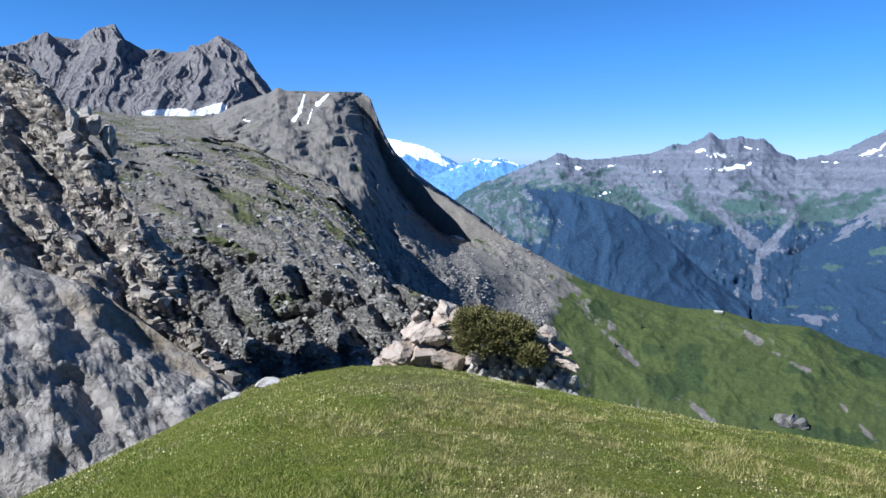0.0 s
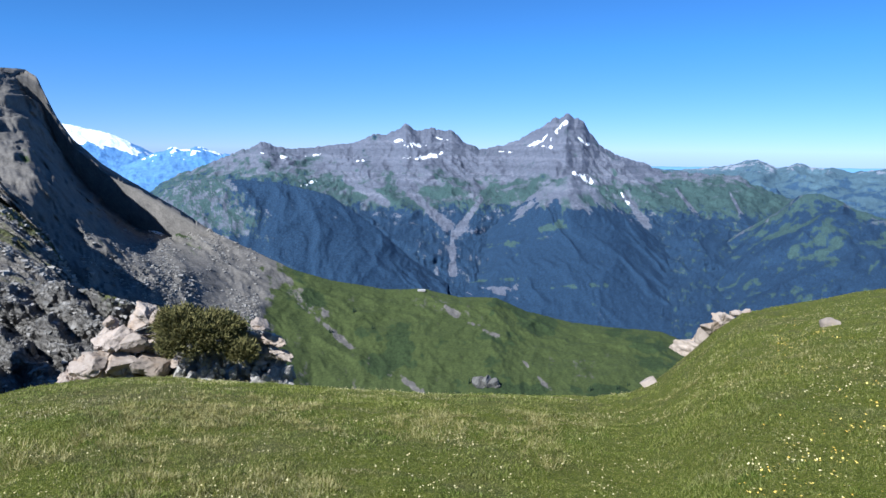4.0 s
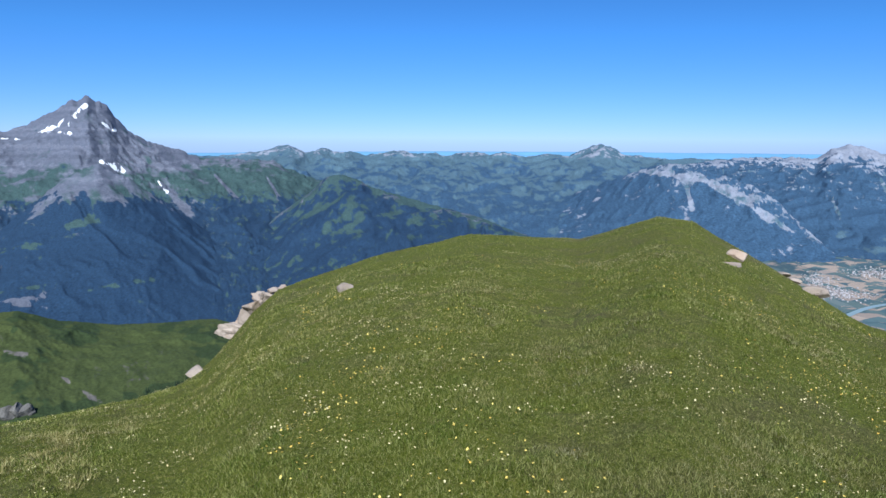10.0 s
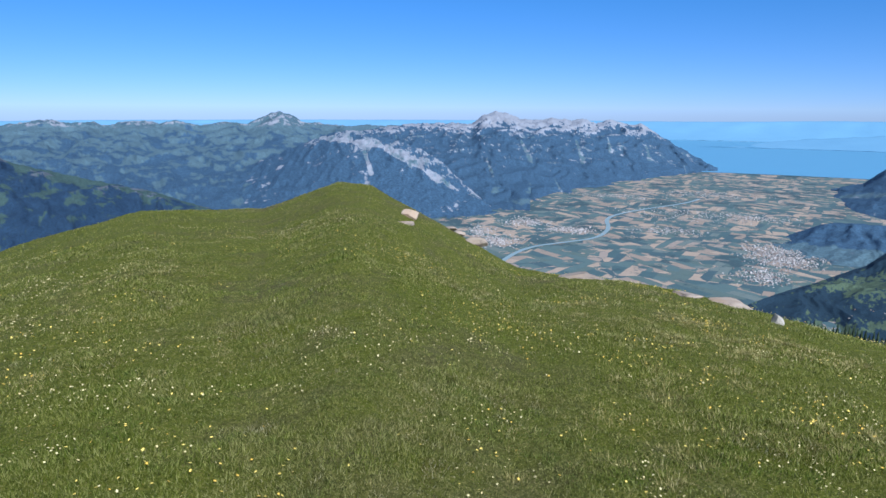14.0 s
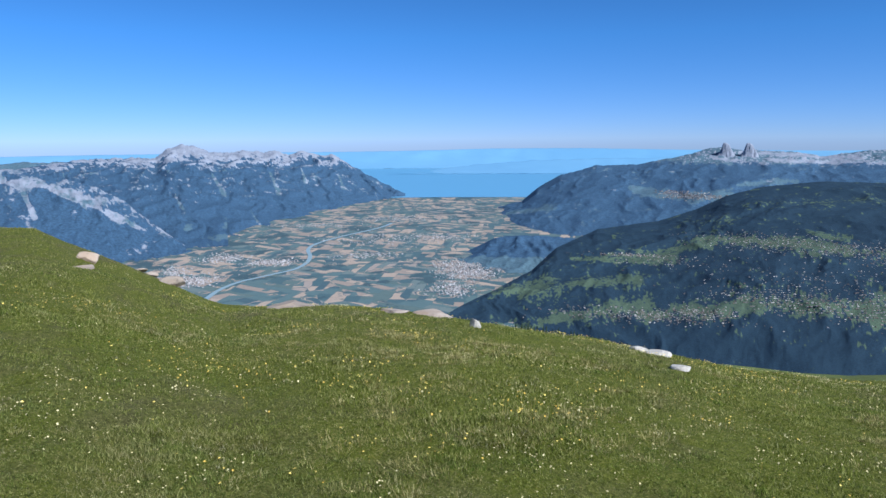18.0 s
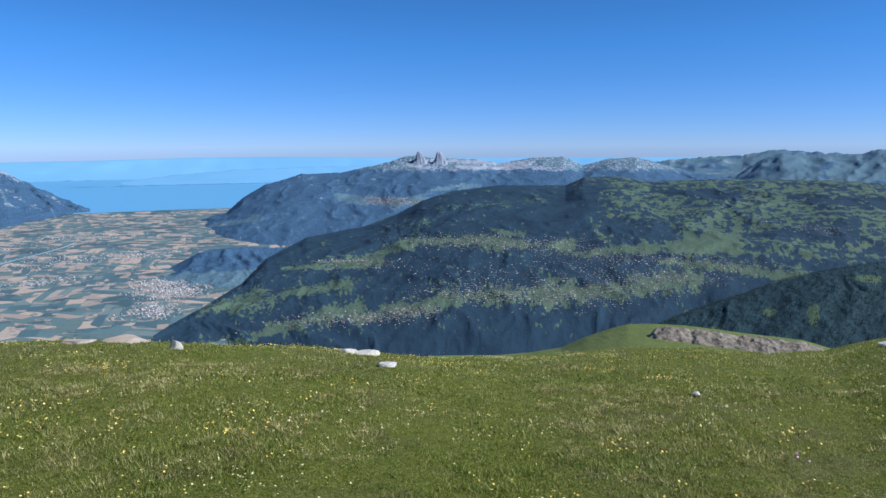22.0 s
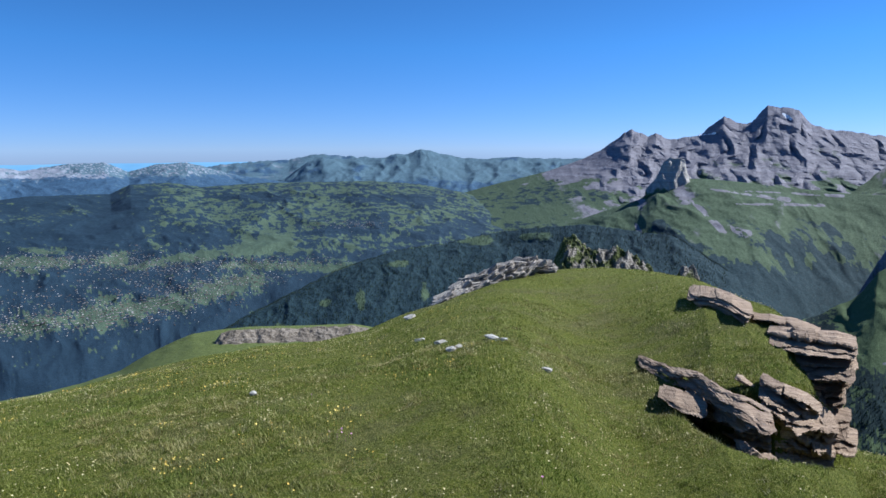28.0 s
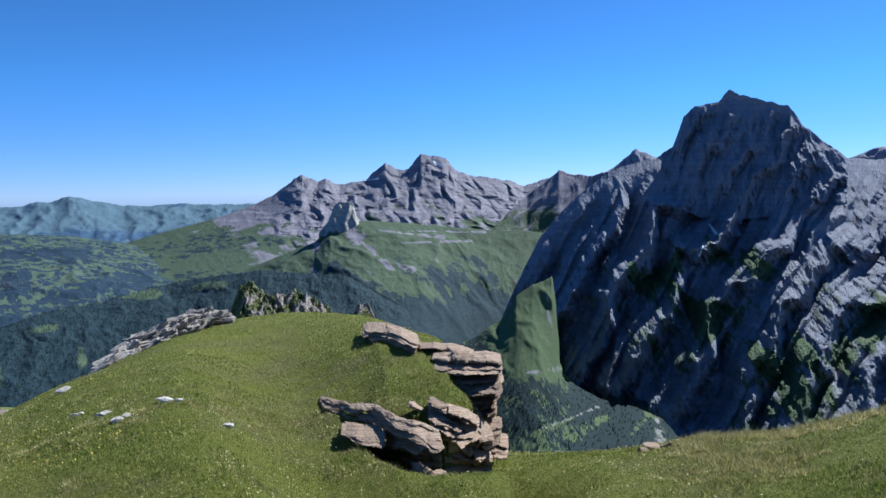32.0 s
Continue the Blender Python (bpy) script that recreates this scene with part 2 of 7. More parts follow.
# ---- land forms ----
def grid_mesh(name, X, Y, Z, mat, cover=None, closed=False, smooth_shade=True):
    n, k = X.shape
    v = np.stack([X, Y, Z], -1).reshape(-1, 3)
    i = np.arange(n * k).reshape(n, k)
    if closed:
        i = np.vstack([i, i[:1]])
    f = np.stack([i[:-1, :-1], i[:-1, 1:], i[1:, 1:], i[1:, :-1]], -1).reshape(-1, 4)
    me = bpy.data.meshes.new(name)
    me.vertices.add(len(v))
    me.vertices.foreach_set("co", v.astype(np.float32).ravel())
    me.loops.add(f.size)
    me.loops.foreach_set("vertex_index", f.astype(np.int32).ravel())
    me.polygons.add(len(f))
    me.polygons.foreach_set("loop_start", np.arange(0, f.size, 4, dtype=np.int32))
    me.polygons.foreach_set("use_smooth", np.full(len(f), smooth_shade))
    me.update(calc_edges=True)
    if cover is not None:
        a = me.attributes.new("cover", "FLOAT_COLOR", "POINT")
        c = np.ones((n, k, 4), np.float32)
        for j in range(3):
            c[..., j] = cover[j]
        a.data.foreach_set("color", c.ravel())
    me.materials.append(mat)
    return new(name, me)


def knots(table, az):
    if isinstance(table, (int, float)):
        return np.full_like(az, float(table))
    a = np.array(table, float)
    return np.interp(az, a[:, 0], a[:, 1])


surface = {}


class Face:
    """What a cover rule may ask about a slope."""


def massif(name, crest, far, near, foot_z, mat, cover, step=0.12, rows=80, q=1.3, spur=(60, 40), jag=0.1, fine=0.1, stretch=2.2, soften=5.0, gain=0.48, push=0.6, patch=1.3, boost=1.0, seed=0, label="", category="mountain", kind="", lean=0.0, top=0.1, terrace=0.0, steps=6, keep="", erode=False, bend=None, flat=False):
    """A mountain side seen from its foot: its crest by bearing and elevation, falling from the distance far to near, with spurs and gullies."""
    step, rows = step * 1.3, int(rows * 0.78)
    az = np.arange(crest[0][0], crest[-1][0] + step / 2, step)
    df, zf = knots(near, az), knots(foot_z, az)
    el = knots(crest, az)
    if isinstance(far, str):
        # an even slope of that gradient, up to the crest
        m = float(far)
        dc = (df * m - zf) / (m - np.tan(np.radians(el)))
    else:
        dc = knots(far, az)
    plain_z = dc * np.tan(np.radians(el))
    el = el + knots(jag, az) * fbm(az * 1.1 + seed, az * 0 + seed * 1.7, 5, 0.65)
    zc = dc * np.tan(np.radians(el))
    s = np.linspace(0, 1, rows) ** 1.15
    A, S = az[:, None], s[None, :]
    r = dc[:, None] + (df - dc)[:, None] * S
    fall = (1 - S) ** knots(q, az)[:, None]
    # the shape of the crest fades out down the slope
    k = max(3, int(3 * soften / step) | 1)
    w = np.exp(-0.5 * (np.linspace(-1.5, 1.5, k) / 0.5) ** 2)
    zs = np.convolve(np.pad(plain_z, k // 2, mode="edge"), w / w.sum(), "valid")
    zc_here = zc[:, None] + (plain_z - zc)[:, None] * smooth(S, 0.0, 0.06) + (np.minimum(zs, plain_z + 0.02 * dc) - plain_z)[:, None] * smooth(S, 0.02, 0.5)
    z = zf[:, None] + (zc_here - zf[:, None]) * fall
    if terrace:
        hs = (zc.max() - zf.min()) / steps
        k = z / hs + 0.6 * fbm(A * 0.6 / soften + seed, r / (6 * hs), 4)
        z = z + terrace * np.sin(k * 2 * np.pi) * hs / (2 * np.pi) * smooth(S, 0.02, 0.1)
    L, amp = spur
    u, v = np.radians(A - az[0]) * dc.mean() + lean * r, r
    wx = 0.5 * fbm(u / (2 * L) + seed, v / (2 * L), 3)
    amp = amp * knots(boost, az)[:, None]
    uu, vv = u / L + wx + seed * 3.1, v / (stretch * L) + wx
    broad = ridged(uu, vv, 3, 0.4)
    n = ridged(uu, vv, 7, gain)
    if erode:
        n = eroded(uu + 0.3 * wx, vv, 7, gain + 0.06)
        broad = 0.25 * broad + 0.75 * n
    env = smooth(S, 0.0, top) * (1 - 0.55 * S) * smooth(S, 1.0, 0.9)
    r = r - amp * push * (broad - 0.55) * env
    z = z + amp * 0.5 * (n - 0.55) * env
    m = fbm(u / (L / 4) + seed, v / (L / 4), 5, 0.55)
    z = z + amp * fine * m * smooth(S, 0.0, 0.06)
    f = Face()
    f.az, f.s, f.z, f.n = A + 0 * S, S + 0 * A, z, n
    f.el = np.degrees(np.arctan2(z, r))
    f.p0 = fbm(u / (1.2 * L) + 31 + seed, v / (2.4 * L), 2, 0.5)
    f.p1 = fbm(u / (patch * L) + 5 + seed, v / (patch * L), 5, 0.6)
    f.p2 = fbm(u / (0.3 * patch * L) + 11 + seed, v / (0.45 * patch * L), 4, 0.6)
    f.p3 = fbm(u / (0.1 * patch * L) + 23 + seed, v / (0.16 * patch * L), 4, 0.6)
    if bend:
        # large facets: parts of the slope stand nearer or farther along the sight line
        k = bend(f)
        r, z = r * k, z * k
    X, Y, Z = r * np.sin(np.radians(A)), r * np.cos(np.radians(A)), z + EYE
    P = np.stack([X, Y, Z], -1)
    N = np.cross(np.gradient(P, axis=0), np.gradient(P, axis=1))
    f.up = np.abs(N[..., 2]) / (np.linalg.norm(N, axis=-1) + 1e-9)
    cov = [np.clip(c + 0 * f.s, 0, 1) for c in cover(f)]
    # the far side of the crest
    back = [(1.2, 16), (1.06, 4), (1.015, 0.6)]
    bx = [((dc * k) * np.sin(np.radians(az)), (dc * k) * np.cos(np.radians(az)), np.maximum(dc * k * np.tan(np.radians(el - d)), np.minimum(VALLEY - 5, plain_z - 12)) + EYE) for k, d in back]
    X = np.hstack([np.stack([b[0] for b in bx], 1), X])
    Y = np.hstack([np.stack([b[1] for b in bx], 1), Y])
    Z = np.hstack([np.stack([b[2] for b in bx], 1), Z])
    cov = [np.hstack([np.repeat(c[:, :1], 3, 1), c]) for c in cov]
    ob = grid_mesh(name, X, Y, Z, mat, cov, smooth_shade=not flat)
    if keep:
        surface[keep] = (az, f.el, P)
    return tagged(ob, label, category, kind=kind)


def fold(f, line, wide, back, amount):
    """A facet that turns away beyond a line of (elevation, bearing), over a width, and comes back over another."""
    e, a = np.array(sorted(line)).T
    d = f.az - np.interp(f.el, e, a) + 0.5 * f.p2
    return 1 + amount * smooth(d, 0, wide) * (1 - smooth(d, wide, wide + back))


def crests(f, *lines):
    """Ribs that stand out towards the viewer along lines of (elevation, bearing): amount, width to the one and to the other side, line."""
    k = np.zeros_like(f.s)
    for amount, left, right, line in lines:
        e, a = np.array(sorted(line), float).T
        d = f.az - np.interp(f.el, e, a) + 0.15 * left * f.p1
        grow = smooth(f.el, e[0] - 0.6, e[0] + 0.6) * smooth(f.el, e[-1] + 0.15, e[-1] - 0.4)
        w = np.where(d < 0, np.clip(1 + d / left, 0, 1), np.clip(1 - d / right, 0, 1))
        k = k + amount * grow * w * (0.5 + 0.5 * w)
    return -k


def ribs(f, pitch, slant, amount, lit=0.3, seed=0.0, wave=0.12):
    """Slanting ribs with a long side and a short side."""
    k = (f.az - slant * f.el) / pitch + (0.55 * f.p1 if wave > 0.1 else 0.8 * f.p0 + 0.2 * f.p1) + wave * f.p2 + seed
    t = k - np.floor(k)
    saw = np.where(t < lit, t / lit, (1 - t) / (1 - lit))
    return amount * (saw - 0.5)


def spots(f, *ellipses):
    """Weights of small fields at (bearing, elevation, half width, half height)."""
    w = np.zeros_like(f.s)
    for a, e, wa, we in ellipses:
        d = ((f.az - a) / wa) ** 2 + ((f.el - e) / we) ** 2
        w = np.maximum(w, np.exp(-d * 0.7) * 1.15)
    return w * (1 + 0.7 * f.p2)


def streaks(f, *lines, ragged=0.9):
    """Weights of narrow bands from (bearing, elevation) to (bearing, elevation), with a half width in degrees."""
    w = np.zeros_like(f.s)
    for a0, e0, a1, e1, h in lines:
        k = np.clip(((f.az - a0) * (a1 - a0) + (f.el - e0) * (e1 - e0)) / ((a1 - a0) ** 2 + (e1 - e0) ** 2), 0, 1)
        d = np.hypot(f.az - a0 - k * (a1 - a0), f.el - e0 - k * (e1 - e0)) / (h * (0.5 + 0.9 * k))
        w = np.maximum(w, np.exp(-d * d * 0.7) * 1.2)
    return w * (1 - 0.15 * ragged + ragged * f.p2)


VALLEY = -185.0

# ---- the valley and the lake ----
def flat_ring(name, r0, r1, a0, a1, z, mat, na=180, nr=24, dip=None):
    a = np.linspace(a0, a1, na)
    az = np.radians(a)[:, None]
    r = np.geomspace(r0, r1, nr)[None, :]
    drop = knots(dip, a)[:, None] if dip else 0
    return grid_mesh(name, r * np.sin(az), r * np.cos(az), z + EYE + drop + 0 * r * az, mat)


def plain_material():
    m, t, b = nodes_of("valley_fields")
    co = node(t, "ShaderNodeNewGeometry").outputs["Position"]
    co = node(t, "ShaderNodeVectorMath", {0: co, 1: node(t, "ShaderNodeVectorMath", {0: node(t, "ShaderNodeTexNoise", {"Vector": co, "Scale": 1 / 120, "Detail": 2.0}).outputs["Color"], 1: (30, 30, 0)}, operation="MULTIPLY").outputs[0]}, operation="ADD").outputs[0]

    def strips(turn, w, h):
        mp = node(t, "ShaderNodeMapping", {"Vector": co, "Rotation": (0, 0, radians(turn))}).outputs[0]
        br = node(t, "ShaderNodeTexBrick", {"Vector": mp, "Color1": (0, 0, 0, 1), "Color2": (1, 1, 1, 1), "Mortar": (0.05, 0.05, 0.05, 1), "Scale": 1.0, "Mortar Size": 0.25, "Brick Width": w, "Row Height": h, "Bias": 0.0})
        return br.outputs["Color"]

    f1, f2, f3 = strips(52, 66, 11), strips(-8, 50, 15), strips(52, 32, 20)
    pick = ramp(t, noise_tex(t, co, 1 / 90, 2), (0.46, (0, 0, 0)), (0.5, (1, 1, 1)))
    pick2 = ramp(t, noise_tex(t, co, 1 / 55, 1), (0.54, (0, 0, 0)), (0.56, (1, 1, 1)))
    cell = mixed(t, pick2, mixed(t, pick, f1, f2), f3)
    # the greens, and the woods below, include a painted haze blue
    col = ramp(t, cell, (0.0, (0.055, 0.105, 0.12)), (0.2, (0.085, 0.14, 0.145)), (0.34, (0.28, 0.225, 0.185)), (0.46, (0.09, 0.135, 0.13)), (0.6, (0.36, 0.285, 0.225)), (0.74, (0.05, 0.095, 0.115)), (0.84, (0.3, 0.25, 0.215)), (0.93, (0.13, 0.17, 0.165)), constant=True)
    fine = noise_tex(t, co, 1 / 7, 6, 0.7)
    col = mixed(t, 0.4, col, ramp(t, fine, (0.3, (0.6, 0.6, 0.6)), (0.7, (1.1, 1.1, 1.1))), "MULTIPLY")
    woods = ramp(t, math_node(t, "ADD", math_node(t, "MULTIPLY", noise_tex(t, co, 1 / 70, 4, 0.6), 0.9), math_node(t, "MULTIPLY", fine, 0.2)), (0.62, (0, 0, 0)), (0.66, (1, 1, 1)))
    col = mixed(t, woods, col, (0.035, 0.07, 0.085))
    t.links.new(col, b.inputs["Base Color"])
    b.inputs["Roughness"].default_value = 0.95
    return m


mat_plain = plain_material()
plain = tagged(flat_ring("ground", 30, 4900, 0, 360, VALLEY, mat_plain, 241, 40, [(0, 0), (40, 0), (49, -110), (110, -110), (140, 0), (360, 0)]), "broad valley plain of ochre and green field strips", "valley floor", kind="structure")

mat_lake, t, b = nodes_of("lake_water")
b.inputs["Base Color"].default_value = (0.13, 0.32, 0.5, 1)
b.inputs["Roughness"].default_value = 0.4
t.links.new(node(t, "ShaderNodeBump", {"Height": noise_tex(t, node(t, "ShaderNodeNewGeometry").outputs["Position"], 0.08, 4), "Strength": 0.1}).outputs[0], b.inputs["Normal"])
lake = tagged(flat_ring("water", 2180, 4400, 296, 332, VALLEY + 0.8, mat_lake, 80, 20), "pale blue hazy lake beyond the valley mouth", "lake", kind="structure")

JURA = [(240, -1.3), (262, -1.1), (300, -1.0), (306, -1.0), (312, -0.95), (319, -0.8), (326, -0.8), (334, -0.95), (343, -1.0), (356, -0.95), (372, -1.0)]
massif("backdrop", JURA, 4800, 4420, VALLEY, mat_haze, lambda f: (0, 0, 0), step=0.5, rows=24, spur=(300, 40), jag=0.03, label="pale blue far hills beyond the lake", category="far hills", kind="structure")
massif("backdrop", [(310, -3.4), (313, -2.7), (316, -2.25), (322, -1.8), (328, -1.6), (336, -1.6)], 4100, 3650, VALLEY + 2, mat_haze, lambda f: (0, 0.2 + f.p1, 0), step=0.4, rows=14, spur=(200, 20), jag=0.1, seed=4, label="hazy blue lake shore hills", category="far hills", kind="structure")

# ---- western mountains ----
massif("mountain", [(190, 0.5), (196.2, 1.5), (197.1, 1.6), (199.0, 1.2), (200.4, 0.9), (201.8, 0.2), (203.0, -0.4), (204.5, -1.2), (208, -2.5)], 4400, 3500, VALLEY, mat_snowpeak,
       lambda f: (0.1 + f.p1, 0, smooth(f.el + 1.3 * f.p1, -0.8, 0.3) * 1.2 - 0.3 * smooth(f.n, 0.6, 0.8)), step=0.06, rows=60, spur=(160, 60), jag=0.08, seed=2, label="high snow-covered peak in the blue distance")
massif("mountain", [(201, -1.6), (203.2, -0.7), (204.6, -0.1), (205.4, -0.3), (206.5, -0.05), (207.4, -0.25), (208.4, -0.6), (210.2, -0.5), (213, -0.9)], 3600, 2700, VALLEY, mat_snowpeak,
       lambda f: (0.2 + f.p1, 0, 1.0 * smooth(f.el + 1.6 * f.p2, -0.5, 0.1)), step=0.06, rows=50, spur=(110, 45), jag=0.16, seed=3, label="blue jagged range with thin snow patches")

FAR_RIDGE = [(236, -2.2), (242, -1.4), (244.8, -1.5), (248.4, -1.2), (250.8, -0.55), (252.1, -1.2), (253.5, -0.9), (254.9, -1.2), (255.9, -1.1), (257, -1.4), (260.1, -1.0), (261.3, -1.3), (262.7, -1.2), (263.8, -1.5), (264.8, -1.2), (266.2, -1.1), (267.3, -1.4), (268.5, -1.1), (270.3, -1.5), (272.1, -1.2), (273.8, -1.4), (275.1, -0.8), (276.3, -0.35), (277.2, -0.7), (278, -1.2), (281, -1.5), (285, -1.5), (289, -1.35), (293, -1.9), (297, -2.5)]
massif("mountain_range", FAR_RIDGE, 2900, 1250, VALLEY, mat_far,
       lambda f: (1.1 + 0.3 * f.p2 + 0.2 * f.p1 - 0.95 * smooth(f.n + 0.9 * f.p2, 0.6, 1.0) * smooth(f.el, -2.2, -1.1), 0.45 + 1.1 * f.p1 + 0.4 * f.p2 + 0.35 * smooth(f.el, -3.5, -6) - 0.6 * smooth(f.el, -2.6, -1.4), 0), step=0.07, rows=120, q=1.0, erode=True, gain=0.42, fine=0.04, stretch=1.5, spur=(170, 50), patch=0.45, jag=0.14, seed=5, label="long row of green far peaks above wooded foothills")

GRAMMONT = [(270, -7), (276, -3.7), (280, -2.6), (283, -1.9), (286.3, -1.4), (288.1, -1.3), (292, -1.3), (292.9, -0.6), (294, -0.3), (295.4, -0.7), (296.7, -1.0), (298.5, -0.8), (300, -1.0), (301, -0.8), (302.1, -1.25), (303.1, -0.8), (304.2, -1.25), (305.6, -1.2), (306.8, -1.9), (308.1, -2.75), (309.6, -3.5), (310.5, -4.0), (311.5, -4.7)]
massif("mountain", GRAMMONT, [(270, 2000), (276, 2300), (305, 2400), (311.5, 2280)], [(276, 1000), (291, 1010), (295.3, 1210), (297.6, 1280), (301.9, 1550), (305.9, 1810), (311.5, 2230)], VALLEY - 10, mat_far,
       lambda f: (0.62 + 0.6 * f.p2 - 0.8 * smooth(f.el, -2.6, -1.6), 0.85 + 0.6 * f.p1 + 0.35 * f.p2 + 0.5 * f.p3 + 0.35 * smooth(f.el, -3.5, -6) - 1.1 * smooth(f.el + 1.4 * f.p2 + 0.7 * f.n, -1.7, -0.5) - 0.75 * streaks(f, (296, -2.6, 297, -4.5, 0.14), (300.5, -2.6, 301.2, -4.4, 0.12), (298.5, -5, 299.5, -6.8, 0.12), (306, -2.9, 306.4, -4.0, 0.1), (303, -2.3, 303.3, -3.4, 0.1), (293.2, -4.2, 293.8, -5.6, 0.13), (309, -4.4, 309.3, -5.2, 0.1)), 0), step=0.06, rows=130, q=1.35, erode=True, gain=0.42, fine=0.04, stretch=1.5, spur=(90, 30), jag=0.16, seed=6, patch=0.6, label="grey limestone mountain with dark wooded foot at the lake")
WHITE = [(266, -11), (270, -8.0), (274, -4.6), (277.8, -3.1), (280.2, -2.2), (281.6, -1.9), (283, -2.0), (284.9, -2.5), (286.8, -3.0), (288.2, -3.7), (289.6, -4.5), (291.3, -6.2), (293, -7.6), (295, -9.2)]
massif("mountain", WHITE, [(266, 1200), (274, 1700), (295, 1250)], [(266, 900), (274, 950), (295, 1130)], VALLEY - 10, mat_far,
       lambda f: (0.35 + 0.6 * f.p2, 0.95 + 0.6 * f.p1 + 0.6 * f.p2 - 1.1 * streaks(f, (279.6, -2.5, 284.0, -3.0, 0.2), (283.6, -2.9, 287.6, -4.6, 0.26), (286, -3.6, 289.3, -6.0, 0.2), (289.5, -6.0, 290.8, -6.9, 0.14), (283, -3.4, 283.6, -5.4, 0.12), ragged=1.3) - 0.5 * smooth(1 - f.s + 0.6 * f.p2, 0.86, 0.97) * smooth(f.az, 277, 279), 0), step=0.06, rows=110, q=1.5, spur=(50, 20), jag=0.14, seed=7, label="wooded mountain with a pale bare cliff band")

DENTS = [(199, -4.6), (203.1, -3.4), (204.6, -2.4), (206.9, -1.5), (209.6, -0.45), (210.6, -0.1), (211.4, 0.45), (212.7, 0.0), (215, -0.1), (217, 0.2), (218.7, 0.3), (219.9, 0.9), (222.1, 1.35), (223.1, 2.0), (224.3, 1.35), (225.1, 1.65), (226.9, 1.4), (228, 0.6), (229.2, -0.05), (231.5, 0.3), (232.9, 1.1), (234.3, 1.8), (235.2, 2.65), (235.7, 2.4), (236.3, 2.95), (236.9, 2.5), (237.6, 2.25), (238.2, 1.2), (239.4, 0.1), (241.8, -0.9), (244.1, -1.6), (246, -1.7), (249.2, -1.8), (250.6, -2.4), (252.5, -3.2), (256, -4.6)]
DENTS_RIBS = lambda f: 1 + smooth(f.s, 0.0, 0.05) * crests(f, (0.032, 4, 3, [(2.8, 236.2), (0, 236.0), (-3, 235.2), (-6, 233.5)]), (0.03, 3, 4, [(1.5, 238.2), (-2, 241.5), (-5, 244.5), (-9, 248)]), (0.026, 3, 2.5, [(1.9, 223.2), (-1.5, 224.2), (-4.2, 229.4), (-7, 228.4)]), (0.022, 2.5, 2.5, [(1.0, 228), (-1.5, 230.5), (-4, 232.5)]), (0.032, 5, 4, [(0.3, 211.5), (-3, 213.5), (-6, 219.5), (-9.5, 226)]), (0.022, 3, 3, [(-0.3, 217.5), (-3, 220.5), (-6, 224.5)]), (0.022, 3, 2, [(-1.5, 245.5), (-4, 249), (-7, 252)]))
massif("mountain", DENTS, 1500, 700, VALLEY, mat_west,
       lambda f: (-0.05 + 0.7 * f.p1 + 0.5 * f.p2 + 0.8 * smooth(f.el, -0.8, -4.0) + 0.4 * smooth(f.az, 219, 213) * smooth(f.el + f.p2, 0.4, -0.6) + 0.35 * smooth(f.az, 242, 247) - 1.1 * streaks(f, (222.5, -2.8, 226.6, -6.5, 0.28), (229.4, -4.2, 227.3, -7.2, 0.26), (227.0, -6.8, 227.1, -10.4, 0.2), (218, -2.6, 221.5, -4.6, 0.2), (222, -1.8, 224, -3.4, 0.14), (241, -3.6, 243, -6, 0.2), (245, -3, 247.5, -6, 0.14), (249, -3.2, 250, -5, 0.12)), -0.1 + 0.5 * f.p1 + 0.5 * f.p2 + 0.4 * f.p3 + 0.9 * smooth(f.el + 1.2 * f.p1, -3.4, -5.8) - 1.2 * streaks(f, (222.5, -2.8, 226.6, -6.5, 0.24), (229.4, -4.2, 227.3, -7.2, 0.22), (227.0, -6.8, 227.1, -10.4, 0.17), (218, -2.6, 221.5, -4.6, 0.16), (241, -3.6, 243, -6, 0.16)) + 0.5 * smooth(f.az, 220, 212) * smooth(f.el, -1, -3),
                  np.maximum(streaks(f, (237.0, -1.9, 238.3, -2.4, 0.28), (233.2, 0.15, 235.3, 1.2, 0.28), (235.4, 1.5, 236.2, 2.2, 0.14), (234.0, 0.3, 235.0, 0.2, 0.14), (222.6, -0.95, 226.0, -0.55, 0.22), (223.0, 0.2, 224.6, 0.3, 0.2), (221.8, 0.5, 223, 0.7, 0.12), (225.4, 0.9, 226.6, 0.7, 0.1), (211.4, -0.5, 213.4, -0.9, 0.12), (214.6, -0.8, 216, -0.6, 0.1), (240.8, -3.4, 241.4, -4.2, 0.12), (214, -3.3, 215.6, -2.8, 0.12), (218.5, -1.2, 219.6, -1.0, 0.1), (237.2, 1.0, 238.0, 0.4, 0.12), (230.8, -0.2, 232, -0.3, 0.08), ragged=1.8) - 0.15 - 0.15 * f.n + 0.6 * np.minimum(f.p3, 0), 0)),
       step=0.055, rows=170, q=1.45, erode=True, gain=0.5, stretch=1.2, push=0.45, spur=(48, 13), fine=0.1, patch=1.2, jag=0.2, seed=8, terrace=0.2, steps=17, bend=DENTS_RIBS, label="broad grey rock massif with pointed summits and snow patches")
